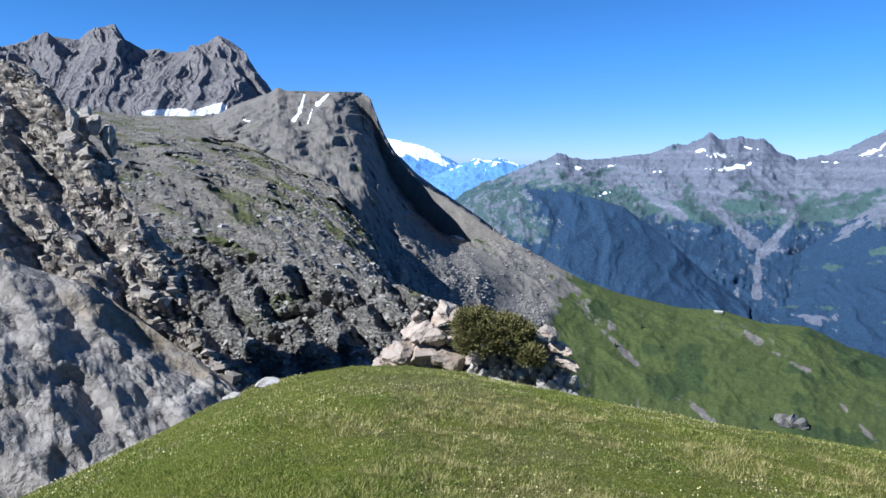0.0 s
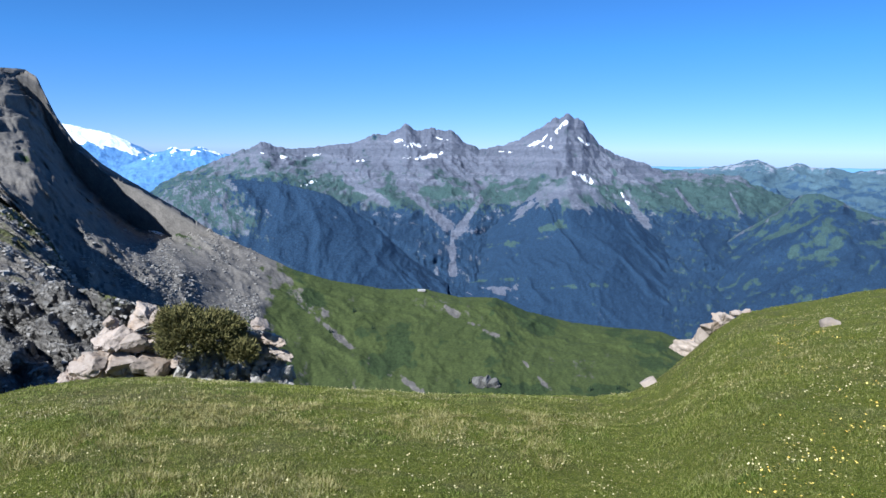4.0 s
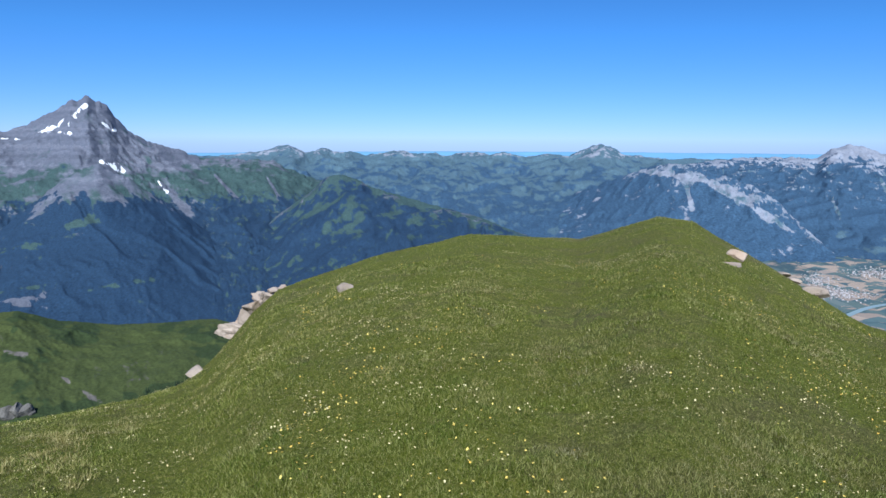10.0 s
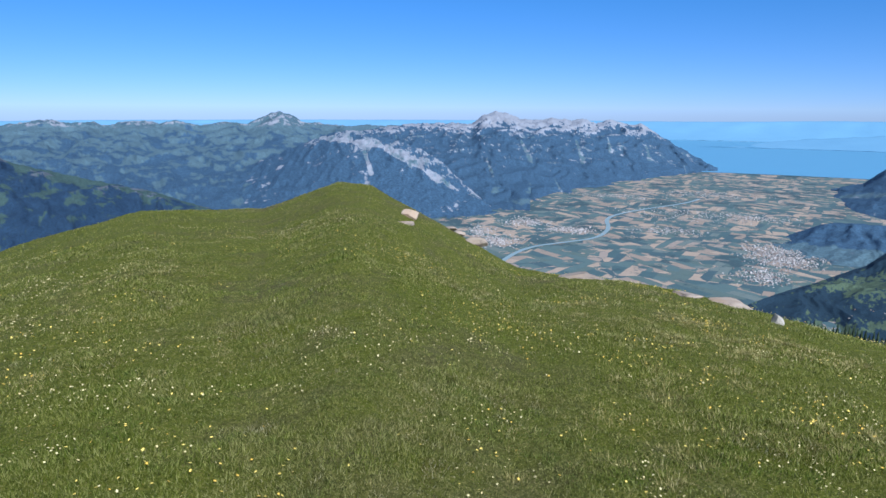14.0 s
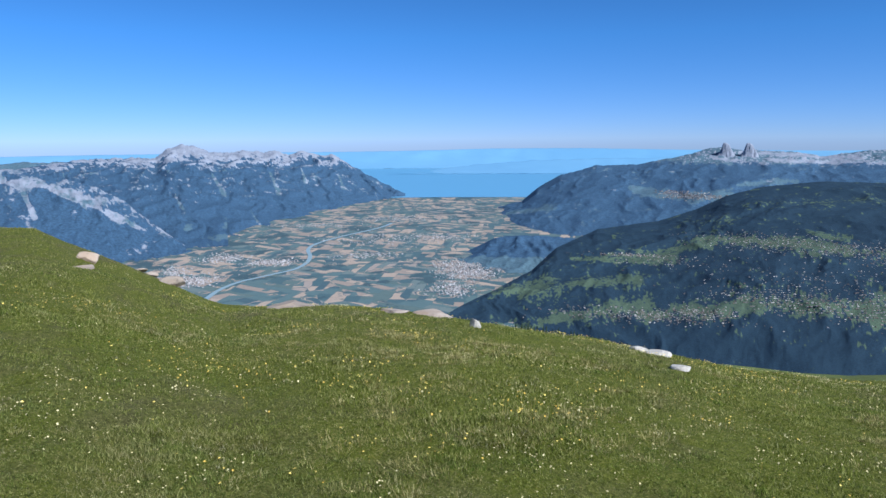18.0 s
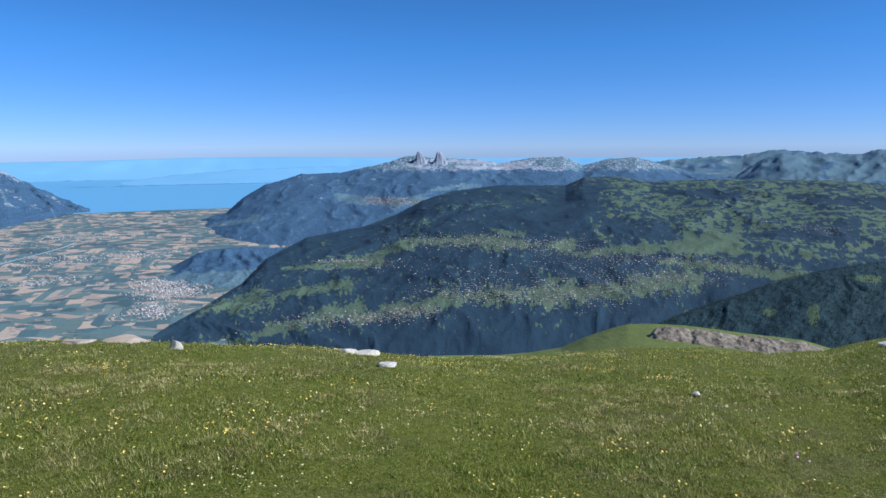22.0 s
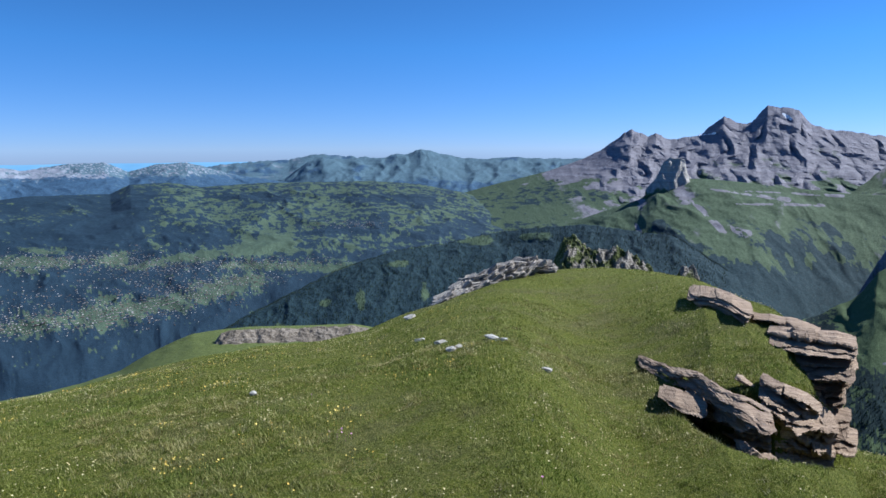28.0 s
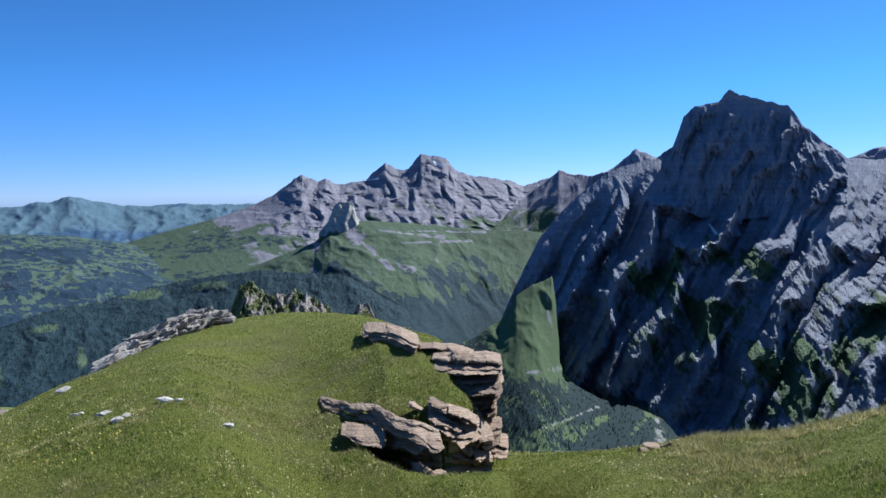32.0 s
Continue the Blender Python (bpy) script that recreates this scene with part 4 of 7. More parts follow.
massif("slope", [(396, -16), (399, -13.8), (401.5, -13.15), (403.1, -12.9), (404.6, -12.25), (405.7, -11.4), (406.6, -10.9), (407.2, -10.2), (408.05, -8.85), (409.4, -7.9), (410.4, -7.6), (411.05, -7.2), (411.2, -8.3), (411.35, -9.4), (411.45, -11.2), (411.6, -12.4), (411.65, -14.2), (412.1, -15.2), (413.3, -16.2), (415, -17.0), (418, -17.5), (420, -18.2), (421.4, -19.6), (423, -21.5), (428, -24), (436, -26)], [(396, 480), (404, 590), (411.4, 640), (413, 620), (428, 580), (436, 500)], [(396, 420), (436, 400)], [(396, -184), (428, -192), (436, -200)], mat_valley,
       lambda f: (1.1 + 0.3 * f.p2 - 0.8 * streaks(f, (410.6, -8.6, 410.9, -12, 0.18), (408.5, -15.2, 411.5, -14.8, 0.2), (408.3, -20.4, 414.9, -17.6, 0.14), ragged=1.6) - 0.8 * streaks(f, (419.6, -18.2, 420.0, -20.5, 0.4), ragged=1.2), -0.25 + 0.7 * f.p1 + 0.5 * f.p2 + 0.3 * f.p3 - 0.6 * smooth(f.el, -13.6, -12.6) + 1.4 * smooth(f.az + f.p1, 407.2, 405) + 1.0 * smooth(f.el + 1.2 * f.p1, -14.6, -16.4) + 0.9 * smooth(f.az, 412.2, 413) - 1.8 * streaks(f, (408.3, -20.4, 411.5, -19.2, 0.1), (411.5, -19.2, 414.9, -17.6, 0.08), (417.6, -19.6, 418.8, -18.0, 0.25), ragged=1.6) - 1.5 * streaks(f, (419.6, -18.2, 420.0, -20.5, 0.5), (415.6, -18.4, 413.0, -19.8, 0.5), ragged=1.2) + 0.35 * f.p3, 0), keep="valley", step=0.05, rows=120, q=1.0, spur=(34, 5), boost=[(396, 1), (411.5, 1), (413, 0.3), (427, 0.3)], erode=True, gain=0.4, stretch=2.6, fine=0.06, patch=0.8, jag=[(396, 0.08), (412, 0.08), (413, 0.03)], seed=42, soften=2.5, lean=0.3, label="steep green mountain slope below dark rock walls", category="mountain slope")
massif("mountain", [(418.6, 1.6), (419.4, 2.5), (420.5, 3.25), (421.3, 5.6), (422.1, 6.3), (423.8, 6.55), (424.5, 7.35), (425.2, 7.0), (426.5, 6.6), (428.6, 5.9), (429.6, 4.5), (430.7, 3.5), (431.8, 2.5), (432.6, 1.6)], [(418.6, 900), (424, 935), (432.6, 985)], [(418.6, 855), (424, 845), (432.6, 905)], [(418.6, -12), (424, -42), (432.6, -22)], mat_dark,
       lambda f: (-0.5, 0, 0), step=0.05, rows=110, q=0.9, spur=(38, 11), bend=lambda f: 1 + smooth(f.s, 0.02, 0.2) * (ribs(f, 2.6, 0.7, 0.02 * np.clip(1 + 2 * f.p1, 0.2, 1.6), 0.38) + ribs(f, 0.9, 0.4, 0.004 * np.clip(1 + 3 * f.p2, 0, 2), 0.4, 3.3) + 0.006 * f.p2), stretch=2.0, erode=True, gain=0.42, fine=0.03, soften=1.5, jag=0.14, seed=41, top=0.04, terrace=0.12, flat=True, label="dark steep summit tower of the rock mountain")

# ---- the ridge to the south ----
massif("mountain", [(160, 6.3), (165, 6.9), (169.7, 7.3), (172.5, 8.3), (174.6, 8.25), (175.3, 8.95), (177, 9.5), (177.6, 8.5), (178.9, 7.8), (179.9, 8.0), (180.6, 7.7), (181.9, 7.9), (183.5, 8.7), (184.2, 9.2), (185, 8.9), (186, 8.2), (187, 6.5), (187.9, 5.0), (189, 4)], 700, [(150, 500), (189, 530)], [(150, 10), (176, 22), (189, 28)], mat_wall,
       lambda f: (0, 0, 1.4 * streaks(f, (178.6, 3.2, 181.5, 3.15, 0.28), (181.5, 3.15, 184.3, 3.75, 0.22), ragged=0.4)), step=0.05, rows=110, q=1.0, erode=True, spur=(60, 24), terrace=0.3, push=0.9, stretch=5.0, fine=0.05, soften=3.0, jag=0.05, seed=24, flat=True, label="vertical grey limestone wall above a snowfield")
HUMP = [(182, 2.6), (183.7, 3.1), (185.5, 4.1), (187.9, 5.0), (188.6, 5.45), (189.3, 5.2), (191.6, 5.2), (193, 5.2), (195.3, 5.2), (196, 4.7), (196.4, 3.6), (197.1, 1.9), (198, 0.4), (199.9, -1.5), (202.7, -3.4), (205.1, -5.0), (207.5, -6.8), (210.4, -8.3), (213.7, -10.0), (216.9, -11.0), (221.4, -11.8), (224.6, -11.75), (227.6, -12.4), (230.8, -12.4), (233.3, -13.4), (237.2, -14.2), (241.1, -14.4), (244.4, -14.4), (246.5, -15.0), (252, -16.5)]
massif("mountain_ridge", HUMP, [(182, 430), (196, 400), (204, 350), (215, 310), (252, 300)], [(182, 170), (200, 190), (215, 215), (252, 200)], [(182, -30), (192, -38), (200, -52), (207, -70), (215, -84), (252, -86)], mat_pasture,
       lambda f: (-0.05 + 0.5 * f.p1 + 1.15 * smooth(f.az + 3.0 * f.p1 - 1.0 * (f.el + 12), 208.5, 214) - 0.95 * streaks(f, (207.5, -8, 212.5, -20, 1.2), (211, -9.5, 216, -13.5, 0.45), (214, -12.8, 221, -18.5, 0.2), (217, -15.5, 224.5, -20.5, 0.28), (233, -17.3, 236.5, -20.5, 0.15), (226.5, -13.2, 227.3, -13.9, 0.2), (228.5, -14.5, 231, -15.6, 0.18), (234, -14.0, 234.6, -14.5, 0.2), ragged=1.8) + 0.5 * f.p3, 0.05 + 1.4 * f.p1 + 0.7 * f.p2 - 0.6 * smooth(f.az, 214, 208) + 1.3 * spots(f, (240, -19.6, 3, 0.5), (233, -19.8, 1.5, 0.3)), np.maximum(spots(f, (186.2, 2.8, 0.3, 0.12)) + streaks(f, (202.8, -6.5, 203.7, -6.75, 0.16), (190.7, 4.9, 190.3, 3.6, 0.13), (190.2, 3.4, 189.8, 2.9, 0.13), (192.6, 5.0, 191.7, 4.2, 0.13), (191.3, 3.8, 190.9, 2.6, 0.05), ragged=0.4) - 0.1, 0)),
       step=0.06, rows=170, q=1.1, spur=(30, 7), boost=[(182, 1.5), (201, 1.7), (208, 1.2), (214, 0.9), (252, 0.9)], jag=0.05, seed=25, bend=lambda f: fold(f, [(6, 193.0), (3, 193.8), (0, 194.8), (-3, 196.2), (-6, 198.0), (-10, 201), (-14, 206)], 4.0, 6.0, 0.3 * smooth(f.el, -10, -5)) + smooth(f.az, 207, 201) * smooth(f.s, 0.01, 0.1) * (smooth(f.el, 3.6, 1.5) * ribs(f, 3.6, -0.8, 0.022, 0.25) + 0.006 * f.p3) + smooth(f.az, 212, 217) * smooth(f.s, 0, 0.1) * ribs(f, 5.5, 1.3, 0.006, 0.5), keep="pasture", top=0.12, stretch=1.1, soften=1.5, fine=0.07, label="grey shale ridge running down into a green pasture spur", category="ridge")
massif("slope", [(160, 5.0), (168, 4.6), (174, 3.4), (178, 3.0), (183.5, 3.1), (185.5, 2.0), (188, 0.2), (193.3, -2.6), (195.6, -5.9), (197.5, -10), (199.5, -14)], [(160, 400), (178, 500), (184, 470), (188, 330), (193, 250), (199.5, 170)], 78, [(160, -14), (199.5, -20)], mat_scree,
       lambda f: (0.27 + 0.9 * f.p1 + 0.4 * f.p2, 0, 0), step=0.07, rows=170, q=1.0, spur=(18, 5.0), jag=0.1, seed=26, lean=0.9, bend=lambda f: 1 + smooth(f.el, 2.5, 0.5) * ribs(f, 4.2, -1.1, 0.05, 0.22), keep="scree", stretch=1.2, fine=0.1, push=0.2, patch=2.0, label="long scree slope with tufts of grass", category="scree slope")
massif("cliff", [(178, -6.8), (181, -6.2), (184, -6.4), (188, -8.6), (192, -9.6), (197, -10.3), (201, -11.8), (205, -14.2), (209, -17.5), (212, -20)], "0.3", [(178, 50), (196, 44), (212, 36)], [(178, -21), (196, -19), (212, -16)], mat_cliff,
       lambda f: (0.05 + 0.8 * f.p1 + 0.35 * smooth(1 - f.s, 0.9, 1.0), 0, 0), step=0.06, rows=190, q=0.8, gain=0.58, terrace=0.4, steps=12, bend=lambda f: 1 + ribs(f, 3.6, -0.9, 0.07, 0.28), keep="cliff", spur=(9, 5.0), soften=3.0, stretch=1.3, push=0.4, jag=0.25, seed=27, fine=0.15, top=0.08, flat=True, label="dark broken rock cliff", category="cliff")
massif("crag", [(160, 7.0), (162, 7.2), (169.6, 6.5), (171.6, 6.1), (172.9, 4.6), (173.8, 2.6), (175, 1.2), (176.4, -0.6), (177.3, -3.6), (178.6, -5.4), (180.3, -7.2), (181.4, -9.0), (181.6, -12), (182.4, -15.0), (184.2, -17.6), (187, -20), (190, -23)], "0.42", [(140, 15), (175, 17), (190, 19)], [(140, -8), (190, -9)], mat_crag,
       lambda f: (0.0 + 0.6 * f.p1 + 0.2 * smooth(f.el, -3, 2), 0, 0), step=0.05, rows=260, q=1.0, spur=(7, 2.6), jag=0.22, seed=28, fine=0.1, stretch=1.0, soften=2.0, push=0.3, gain=0.62, top=0.05, terrace=0.85, steps=17, bend=lambda f: 1 + ribs(f, 4.6, -0.55, 0.06, 0.3) + ribs(f, 1.7, -0.8, 0.02, 0.35, 1.7), keep="crag", flat=True, label="layered grey and ochre rock crag with ledges", category="crag")
massif("rock_slab", [(158, -4.5), (164, -5.5), (168.7, -7.2), (172, -8.6), (174.7, -9.8), (177.5, -12.2), (180.1, -14.5), (183, -16.8), (185.2, -18.7), (188, -20.8)], [(158, 21), (175, 20), (188, 17)], [(158, 11), (188, 11.5)], [(158, -8), (188, -7.5)], mat_greyslab,
       lambda f: (-0.1 + 0.4 * f.p1 + 0.5 * smooth(f.s, 0.35, 0.1), 0, 0), step=0.06, rows=170, q=0.85, spur=(4, 1.1), jag=0.06, seed=29, fine=0.14, stretch=1.4, soften=3.0, push=0.3, top=0.08, terrace=0.45, steps=12, bend=lambda f: 1 + ribs(f, 4.4, -0.7, 0.025, 0.6), label="smooth pale grey rock slab above the gully", category="rock slab")
massif("shoulder", [(326, -19), (332.7, -17.7), (339, -17.55), (343, -17.5), (346, -17.2), (348.6, -16.7), (350.5, -15.8), (352.3, -15.1), (354, -14.55), (356, -14.4), (358.5, -14.35), (363, -14.55), (367, -14.6), (369, -15.0), (371, -16.2)], [(326, 34), (345, 48), (371, 50)], [(326, 26), (371, 30)], [(326, -10.5), (371, -10.5)], mat_turf,
       lambda f: (1.2, 0, 0), step=0.15, rows=60, q=0.9, spur=(9, 0.5), jag=0.02, seed=33, stretch=1.0, label="smooth grassy shoulder below the ridge", category="hillside")
massif("earth_bank", [(355.4, -15.6), (356.2, -14.75), (357.0, -14.55), (359.5, -14.6), (362, -14.75), (364.5, -14.75), (366.8, -14.8), (368.2, -15.0), (368.8, -15.9)], [(355, 44), (369, 44)], 41.5, [(355, -12.6), (362, -12.3), (369, -11.9)], mat_bank,
       lambda f: (-0.5, 0, 0), step=0.05, rows=40, q=0.9, spur=(2.4, 0.6), jag=0.12, seed=34, stretch=1.0, soften=1.0, fine=0.3, label="bare eroded bank of pale earth and stones", category="bank")
massif("crag", [(382.6, -11.6), (383.8, -10.2), (384.5, -8.6), (385.0, -7.5), (385.9, -7.25), (386.5, -7.9), (387.2, -8.3), (388.5, -8.4), (389.4, -8.1), (390.2, -8.3), (391.2, -9.4), (392.2, -9.8), (393.1, -10.7), (393.9, -10.2), (394.4, -9.5), (395.2, -9.3), (395.7, -10.3), (396.2, -12)], [(382, 84), (396.5, 78)], [(382, 70), (396.5, 70)], -17.5, mat_pinnacle,
       lambda f: (0.75 + 1.0 * f.p1 - 0.5 * smooth(f.n, 0.5, 0.7) + 0.5 * smooth(f.az, 386.3, 385.2), 0, 0), step=0.03, rows=70, q=0.8, spur=(2.2, 2.2), jag=0.55, seed=35, soften=1.0, fine=0.2, flat=True, label="jagged rock pinnacles with grassy flanks", category="rock ridge")
massif("hill", [(312, -17.5), (315.5, -16.2), (318, -15.9), (322, -16.05), (326, -16.6), (330, -17.3), (334, -18.2), (338, -19)], 260, 190, -78, mat_alps, lambda f: (0.5, 1.2, 0), step=0.2, rows=30, q=0.9, spur=(20, 5), jag=0.05, seed=36, keep="wood", label="dark wooded spur below the ridge", category="hill")

# ---- the grassy ridge underfoot ----
# bearing, elevation of the rim, distance of the rim
RIM_EL = [(160, -24), (170, -24.0), (176, -22.4), (182, -20.2), (186, -18.7), (190, -18), (194, -17.4), (198, -17.4), (203, -17.8), (208, -18.6), (213, -19.3), (219, -20.1), (225, -20.4), (232, -20.4), (239, -20.2), (242, -19.4), (244.3, -18), (246.2, -16.2), (248, -14.2), (250, -12.5), (253.8, -11.35), (258, -10.1), (262, -9.2), (266, -8.2), (271, -8.35), (275, -8.4), (278, -7.4), (281, -6.3), (283.6, -6.6), (286, -8.0), (289, -9.6), (292, -11.3), (296, -13.5), (301, -13.9)]
RIM_EL2 = [(307, -14.3), (314, -15.3), (322, -16.4), (330, -17.4), (337, -18.1), (343, -18.1), (348, -17.5), (353, -16.8), (358, -16.45), (363, -16.3), (367, -15.7), (370, -14.5), (374, -13.3), (379, -11.5), (383, -10.6), (387, -10.3), (391, -10.6), (394, -11.1), (397, -12.3), (399.2, -13.2), (400.8, -14.7), (401.6, -16.4), (403.5, -18.4), (404.2, -20.5), (404.9, -22.5), (407, -22.5), (413, -22.3), (417, -21.6), (421, -20.6), (426, -20.0), (430, -18.6), (434, -17.0), (440, -16.5), (470, -18), (500, -22), (520, -24)]
RIM_D = [(160, 7), (170, 7.5), (176, 8), (182, 9), (190, 10.5), (198, 11.5), (203, 11.5), (213, 10.5), (219, 10), (232, 10), (239, 11), (244, 14.5), (250, 15.5), (258, 16), (266, 18), (275, 20), (281, 19), (286, 17.5), (292, 15), (296, 13), (301, 12), (314, 11), (330, 10.8), (343, 12), (353, 14), (367, 14), (374, 15), (379, 18), (383, 20), (387, 19), (391, 16), (394, 13.5), (397, 11.6), (400, 10.4), (402.2, 9.9), (403.5, 9.7), (405, 9.5), (413, 9.2), (421, 8.5), (430, 7.5), (440, 7), (470, 8), (500, 7.5), (520, 7)]
RIM_EL = RIM_EL + RIM_EL2
LEDGE_EYE = Vector((-0.29, 0.26, -0.195))


def ground_z(az, r):
    """Height of the meadow under a bearing (160 to 520) and a distance, from the world's zero."""
    az, r = np.asarray(az, float), np.asarray(r, float)
    k = np.tan(np.radians(knots(RIM_EL, az)))
    d = knots(RIM_D, az)
    u = np.clip(r / d, 0, 1)
    z0, z1, s0 = -1.57, d * k, (0.3 + 1.2 * smooth(az, 376, 388) * smooth(az, 412, 402)) * k
    z = z0 * (2 * u**3 - 3 * u**2 + 1) + d * s0 * (u**3 - 2 * u**2 + u) + z1 * (3 * u**2 - 2 * u**3) + d * k * (u**3 - u**2)
    # the hollow under the ledge, laid out from where one looks at it
    hx, hy = r * np.sin(np.radians(az)) - LEDGE_EYE.x, r * np.cos(np.radians(az)) - LEDGE_EYE.y
    ha, hr = np.degrees(np.arctan2(hx, hy)) % 360 + 360, np.hypot(hx, hy)
    front = knots([(394, 6.5), (395.6, 6.35), (397, 6.1), (399, 5.95), (402, 5.9), (404.5, 6.6), (407.5, 7.1)], ha)
    floor_el = knots([(394.3, -20.4), (395.3, -21.2), (397, -22.3), (399, -23.0), (401.8, -23.35), (403.7, -23.4), (406.4, -22.9), (408, -23)], ha)
    inside = smooth(ha, 394.3, 395.6) * smooth(ha, 408.6, 407.6) * smooth(hr, front + 0.16, front + 0.04) * smooth(hr, 3, 4)
    z = z - inside * np.maximum(z - LEDGE_EYE.z - hr * np.tan(np.radians(floor_el)), 0)
    o = np.maximum(r - d, 0)
    fall = np.where(o < 8, 0.055 * o * o, 0.055 * 64 + 0.88 * (o - 8))
    return z + o * k - fall + EYE


def bearing(x, y):
    a = np.degrees(np.arctan2(x, y)) % 360
    return np.where(a < 160, a + 360, a)


def ground_at(x, y):
    a, r = bearing(np.asarray(x, float), np.asarray(y, float)), np.hypot(x, y)
    return ground_z(a, r) + 0.05 * fbm(np.asarray(x) * 0.5, np.asarray(y) * 0.5, 3) * smooth(r, 0.3, 3)


def meadow_material():
    m, t, b = nodes_of("meadow")
    co = node(t, "ShaderNodeNewGeometry").outputs["Position"]
    big, mid, fine = noise_tex(t, co, 0.35, 4), noise_tex(t, co, 2.2, 5, 0.6), noise_tex(t, co, 26, 6, 0.75)
    g = ramp(t, fine, (0.25, (0.045, 0.06, 0.008)), (0.5, (0.13, 0.15, 0.018)), (0.75, (0.24, 0.23, 0.045)))
    d = ramp(t, fine, (0.25, (0.07, 0.06, 0.025)), (0.55, (0.15, 0.13, 0.06)), (0.8, (0.28, 0.24, 0.13)))
    w = math_node(t, "ADD", math_node(t, "MULTIPLY", big, 0.6), math_node(t, "MULTIPLY", mid, 0.5))
    col = mixed(t, ramp(t, w, (0.54, (0, 0, 0)), (0.7, (0.7, 0.7, 0.7))), g, d)
    grain = noise_tex(t, co, 75, 4, 0.75)
    col = mixed(t, ramp(t, grain, (0.57, (0, 0, 0)), (0.66, (0.75, 0.75, 0.75))), col, (0.42, 0.38, 0.17))
    col = mixed(t, ramp(t, grain, (0.36, (0.8, 0.8, 0.8)), (0.45, (0, 0, 0))), col, (0.025, 0.032, 0.01))
    t.links.new(col, b.inputs["Base Color"])
    b.inputs["Roughness"].default_value, b.inputs["Specular IOR Level"].default_value = 0.9, 0.1
    bump = node(t, "ShaderNodeBump", {"Height": fine, "Strength": 0.9, "Distance": 0.08})
    t.links.new(bump.outputs[0], b.inputs["Normal"])
    return m


mat_meadow = meadow_material()
az = np.unique(np.concatenate([np.arange(160, 520, 0.75), np.arange(390, 408, 0.21)]))[:, None]
r = np.concatenate([np.linspace(0.05, 24, 210), np.geomspace(24.5, 110, 24)])[None, :]
gx, gy = r * np.sin(np.radians(az)), r * np.cos(np.radians(az))
gz = ground_z(az, r) + 0.05 * fbm(gx * 0.5, gy * 0.5, 3) * smooth(r, 0.3, 3) + 0.03 * fbm(gx * 1.7, gy * 1.7, 3) * smooth(r, 1, 3) + 0.022 * fbm(gx * 5, gy * 5, 2) * smooth(r, 1, 3)
meadow = tagged(grid_mesh("ground", gx, gy, gz, mat_meadow, closed=True), "rounded grassy mountain ridge with wildflowers", "meadow", kind="structure")

# ---- things on the ridge ----
def part(name, bm, mat, parent, label=""):
    me = bpy.data.meshes.new(name)
    bm.to_mesh(me)
    bm.free()
    me.materials.append(mat)
    ob = new(name, me)
    ob.parent = parent
    if label:
        ob["label"] = label
    return ob


def holder(name, m, label, category, group=""):
    ob = new(name)
    ob.empty_display_size = 0.2
    ob.matrix_world = ob.matrix_basis = m
    return tagged(ob, label, category, group)


def stone_material(name, base, light, dark, scale, layered=0.0, tint=None):
    m, t, b = nodes_of(name)
    co = node(t, "ShaderNodeTexCoord").outputs["Object"]
    rnd = node(t, "ShaderNodeObjectInfo").outputs["Random"]
    shift = node(t, "ShaderNodeVectorMath", {0: co, 1: node(t, "ShaderNodeCombineXYZ", {"X": math_node(t, "MULTIPLY", rnd, 40.0)}).outputs[0]}, operation="ADD").outputs[0]
    big, fine = noise_tex(t, shift, scale, 6, 0.62, 0.4), noise_tex(t, shift, scale * 7, 6, 0.72)
    tone = math_node(t, "ADD", math_node(t, "MULTIPLY", big, 0.55), math_node(t, "MULTIPLY", fine, 0.45))
    if layered:
        xyz = node(t, "ShaderNodeSeparateXYZ", {"Vector": shift}).outputs
        z = math_node(t, "ADD", xyz[2], math_node(t, "MULTIPLY", xyz[1], 0.3))
        line = node(t, "ShaderNodeCombineXYZ", {"Z": math_node(t, "ADD", math_node(t, "MULTIPLY", z, layered), math_node(t, "MULTIPLY", big, 1.2))}).outputs[0]
        tone = math_node(t, "ADD", math_node(t, "MULTIPLY", noise_tex(t, line, 3.0, 5, 0.7), 0.68), math_node(t, "MULTIPLY", tone, 0.32))
    col = ramp(t, tone, (0.36, dark), (0.48, base), (0.62, light))
    if tint:
        col = mixed(t, ramp(t, noise_tex(t, shift, scale * 0.6, 4), (0.5, (0, 0, 0)), (0.66, (0.7, 0.7, 0.7))), col, tint)
    lichen = ramp(t, noise_tex(t, shift, scale * 3.2, 5, 0.8), (0.62, (0, 0, 0)), (0.68, (0.6, 0.6, 0.6)))
    col = mixed(t, lichen, col, (0.16, 0.155, 0.14))
    col = mixed(t, math_node(t, "MULTIPLY", rnd, 0.45), col, dark)
    t.links.new(col, b.inputs["Base Color"])
    b.inputs["Roughness"].default_value, b.inputs["Specular IOR Level"].default_value = 0.88, 0.25
    t.links.new(node(t, "ShaderNodeBump", {"Height": tone, "Strength": 0.9, "Distance": 0.05}).outputs[0], b.inputs["Normal"])
    return m


mat_pale = stone_material("pale_limestone", (0.38, 0.31, 0.255), (0.52, 0.44, 0.375), (0.15, 0.125, 0.1), 3.2, layered=1.5, tint=(0.38, 0.27, 0.18))
mat_rubble = stone_material("grey_rubble", (0.44, 0.405, 0.36), (0.64, 0.6, 0.55), (0.16, 0.145, 0.125), 5.0)
mat_slab = stone_material("layered_sandstone", (0.35, 0.25, 0.17), (0.56, 0.425, 0.305), (0.1, 0.066, 0.044), 2.5, layered=20.0)
mat_white = stone_material("white_weathered_stone", (0.52, 0.48, 0.42), (0.68, 0.64, 0.58), (0.3, 0.27, 0.23), 4.0)
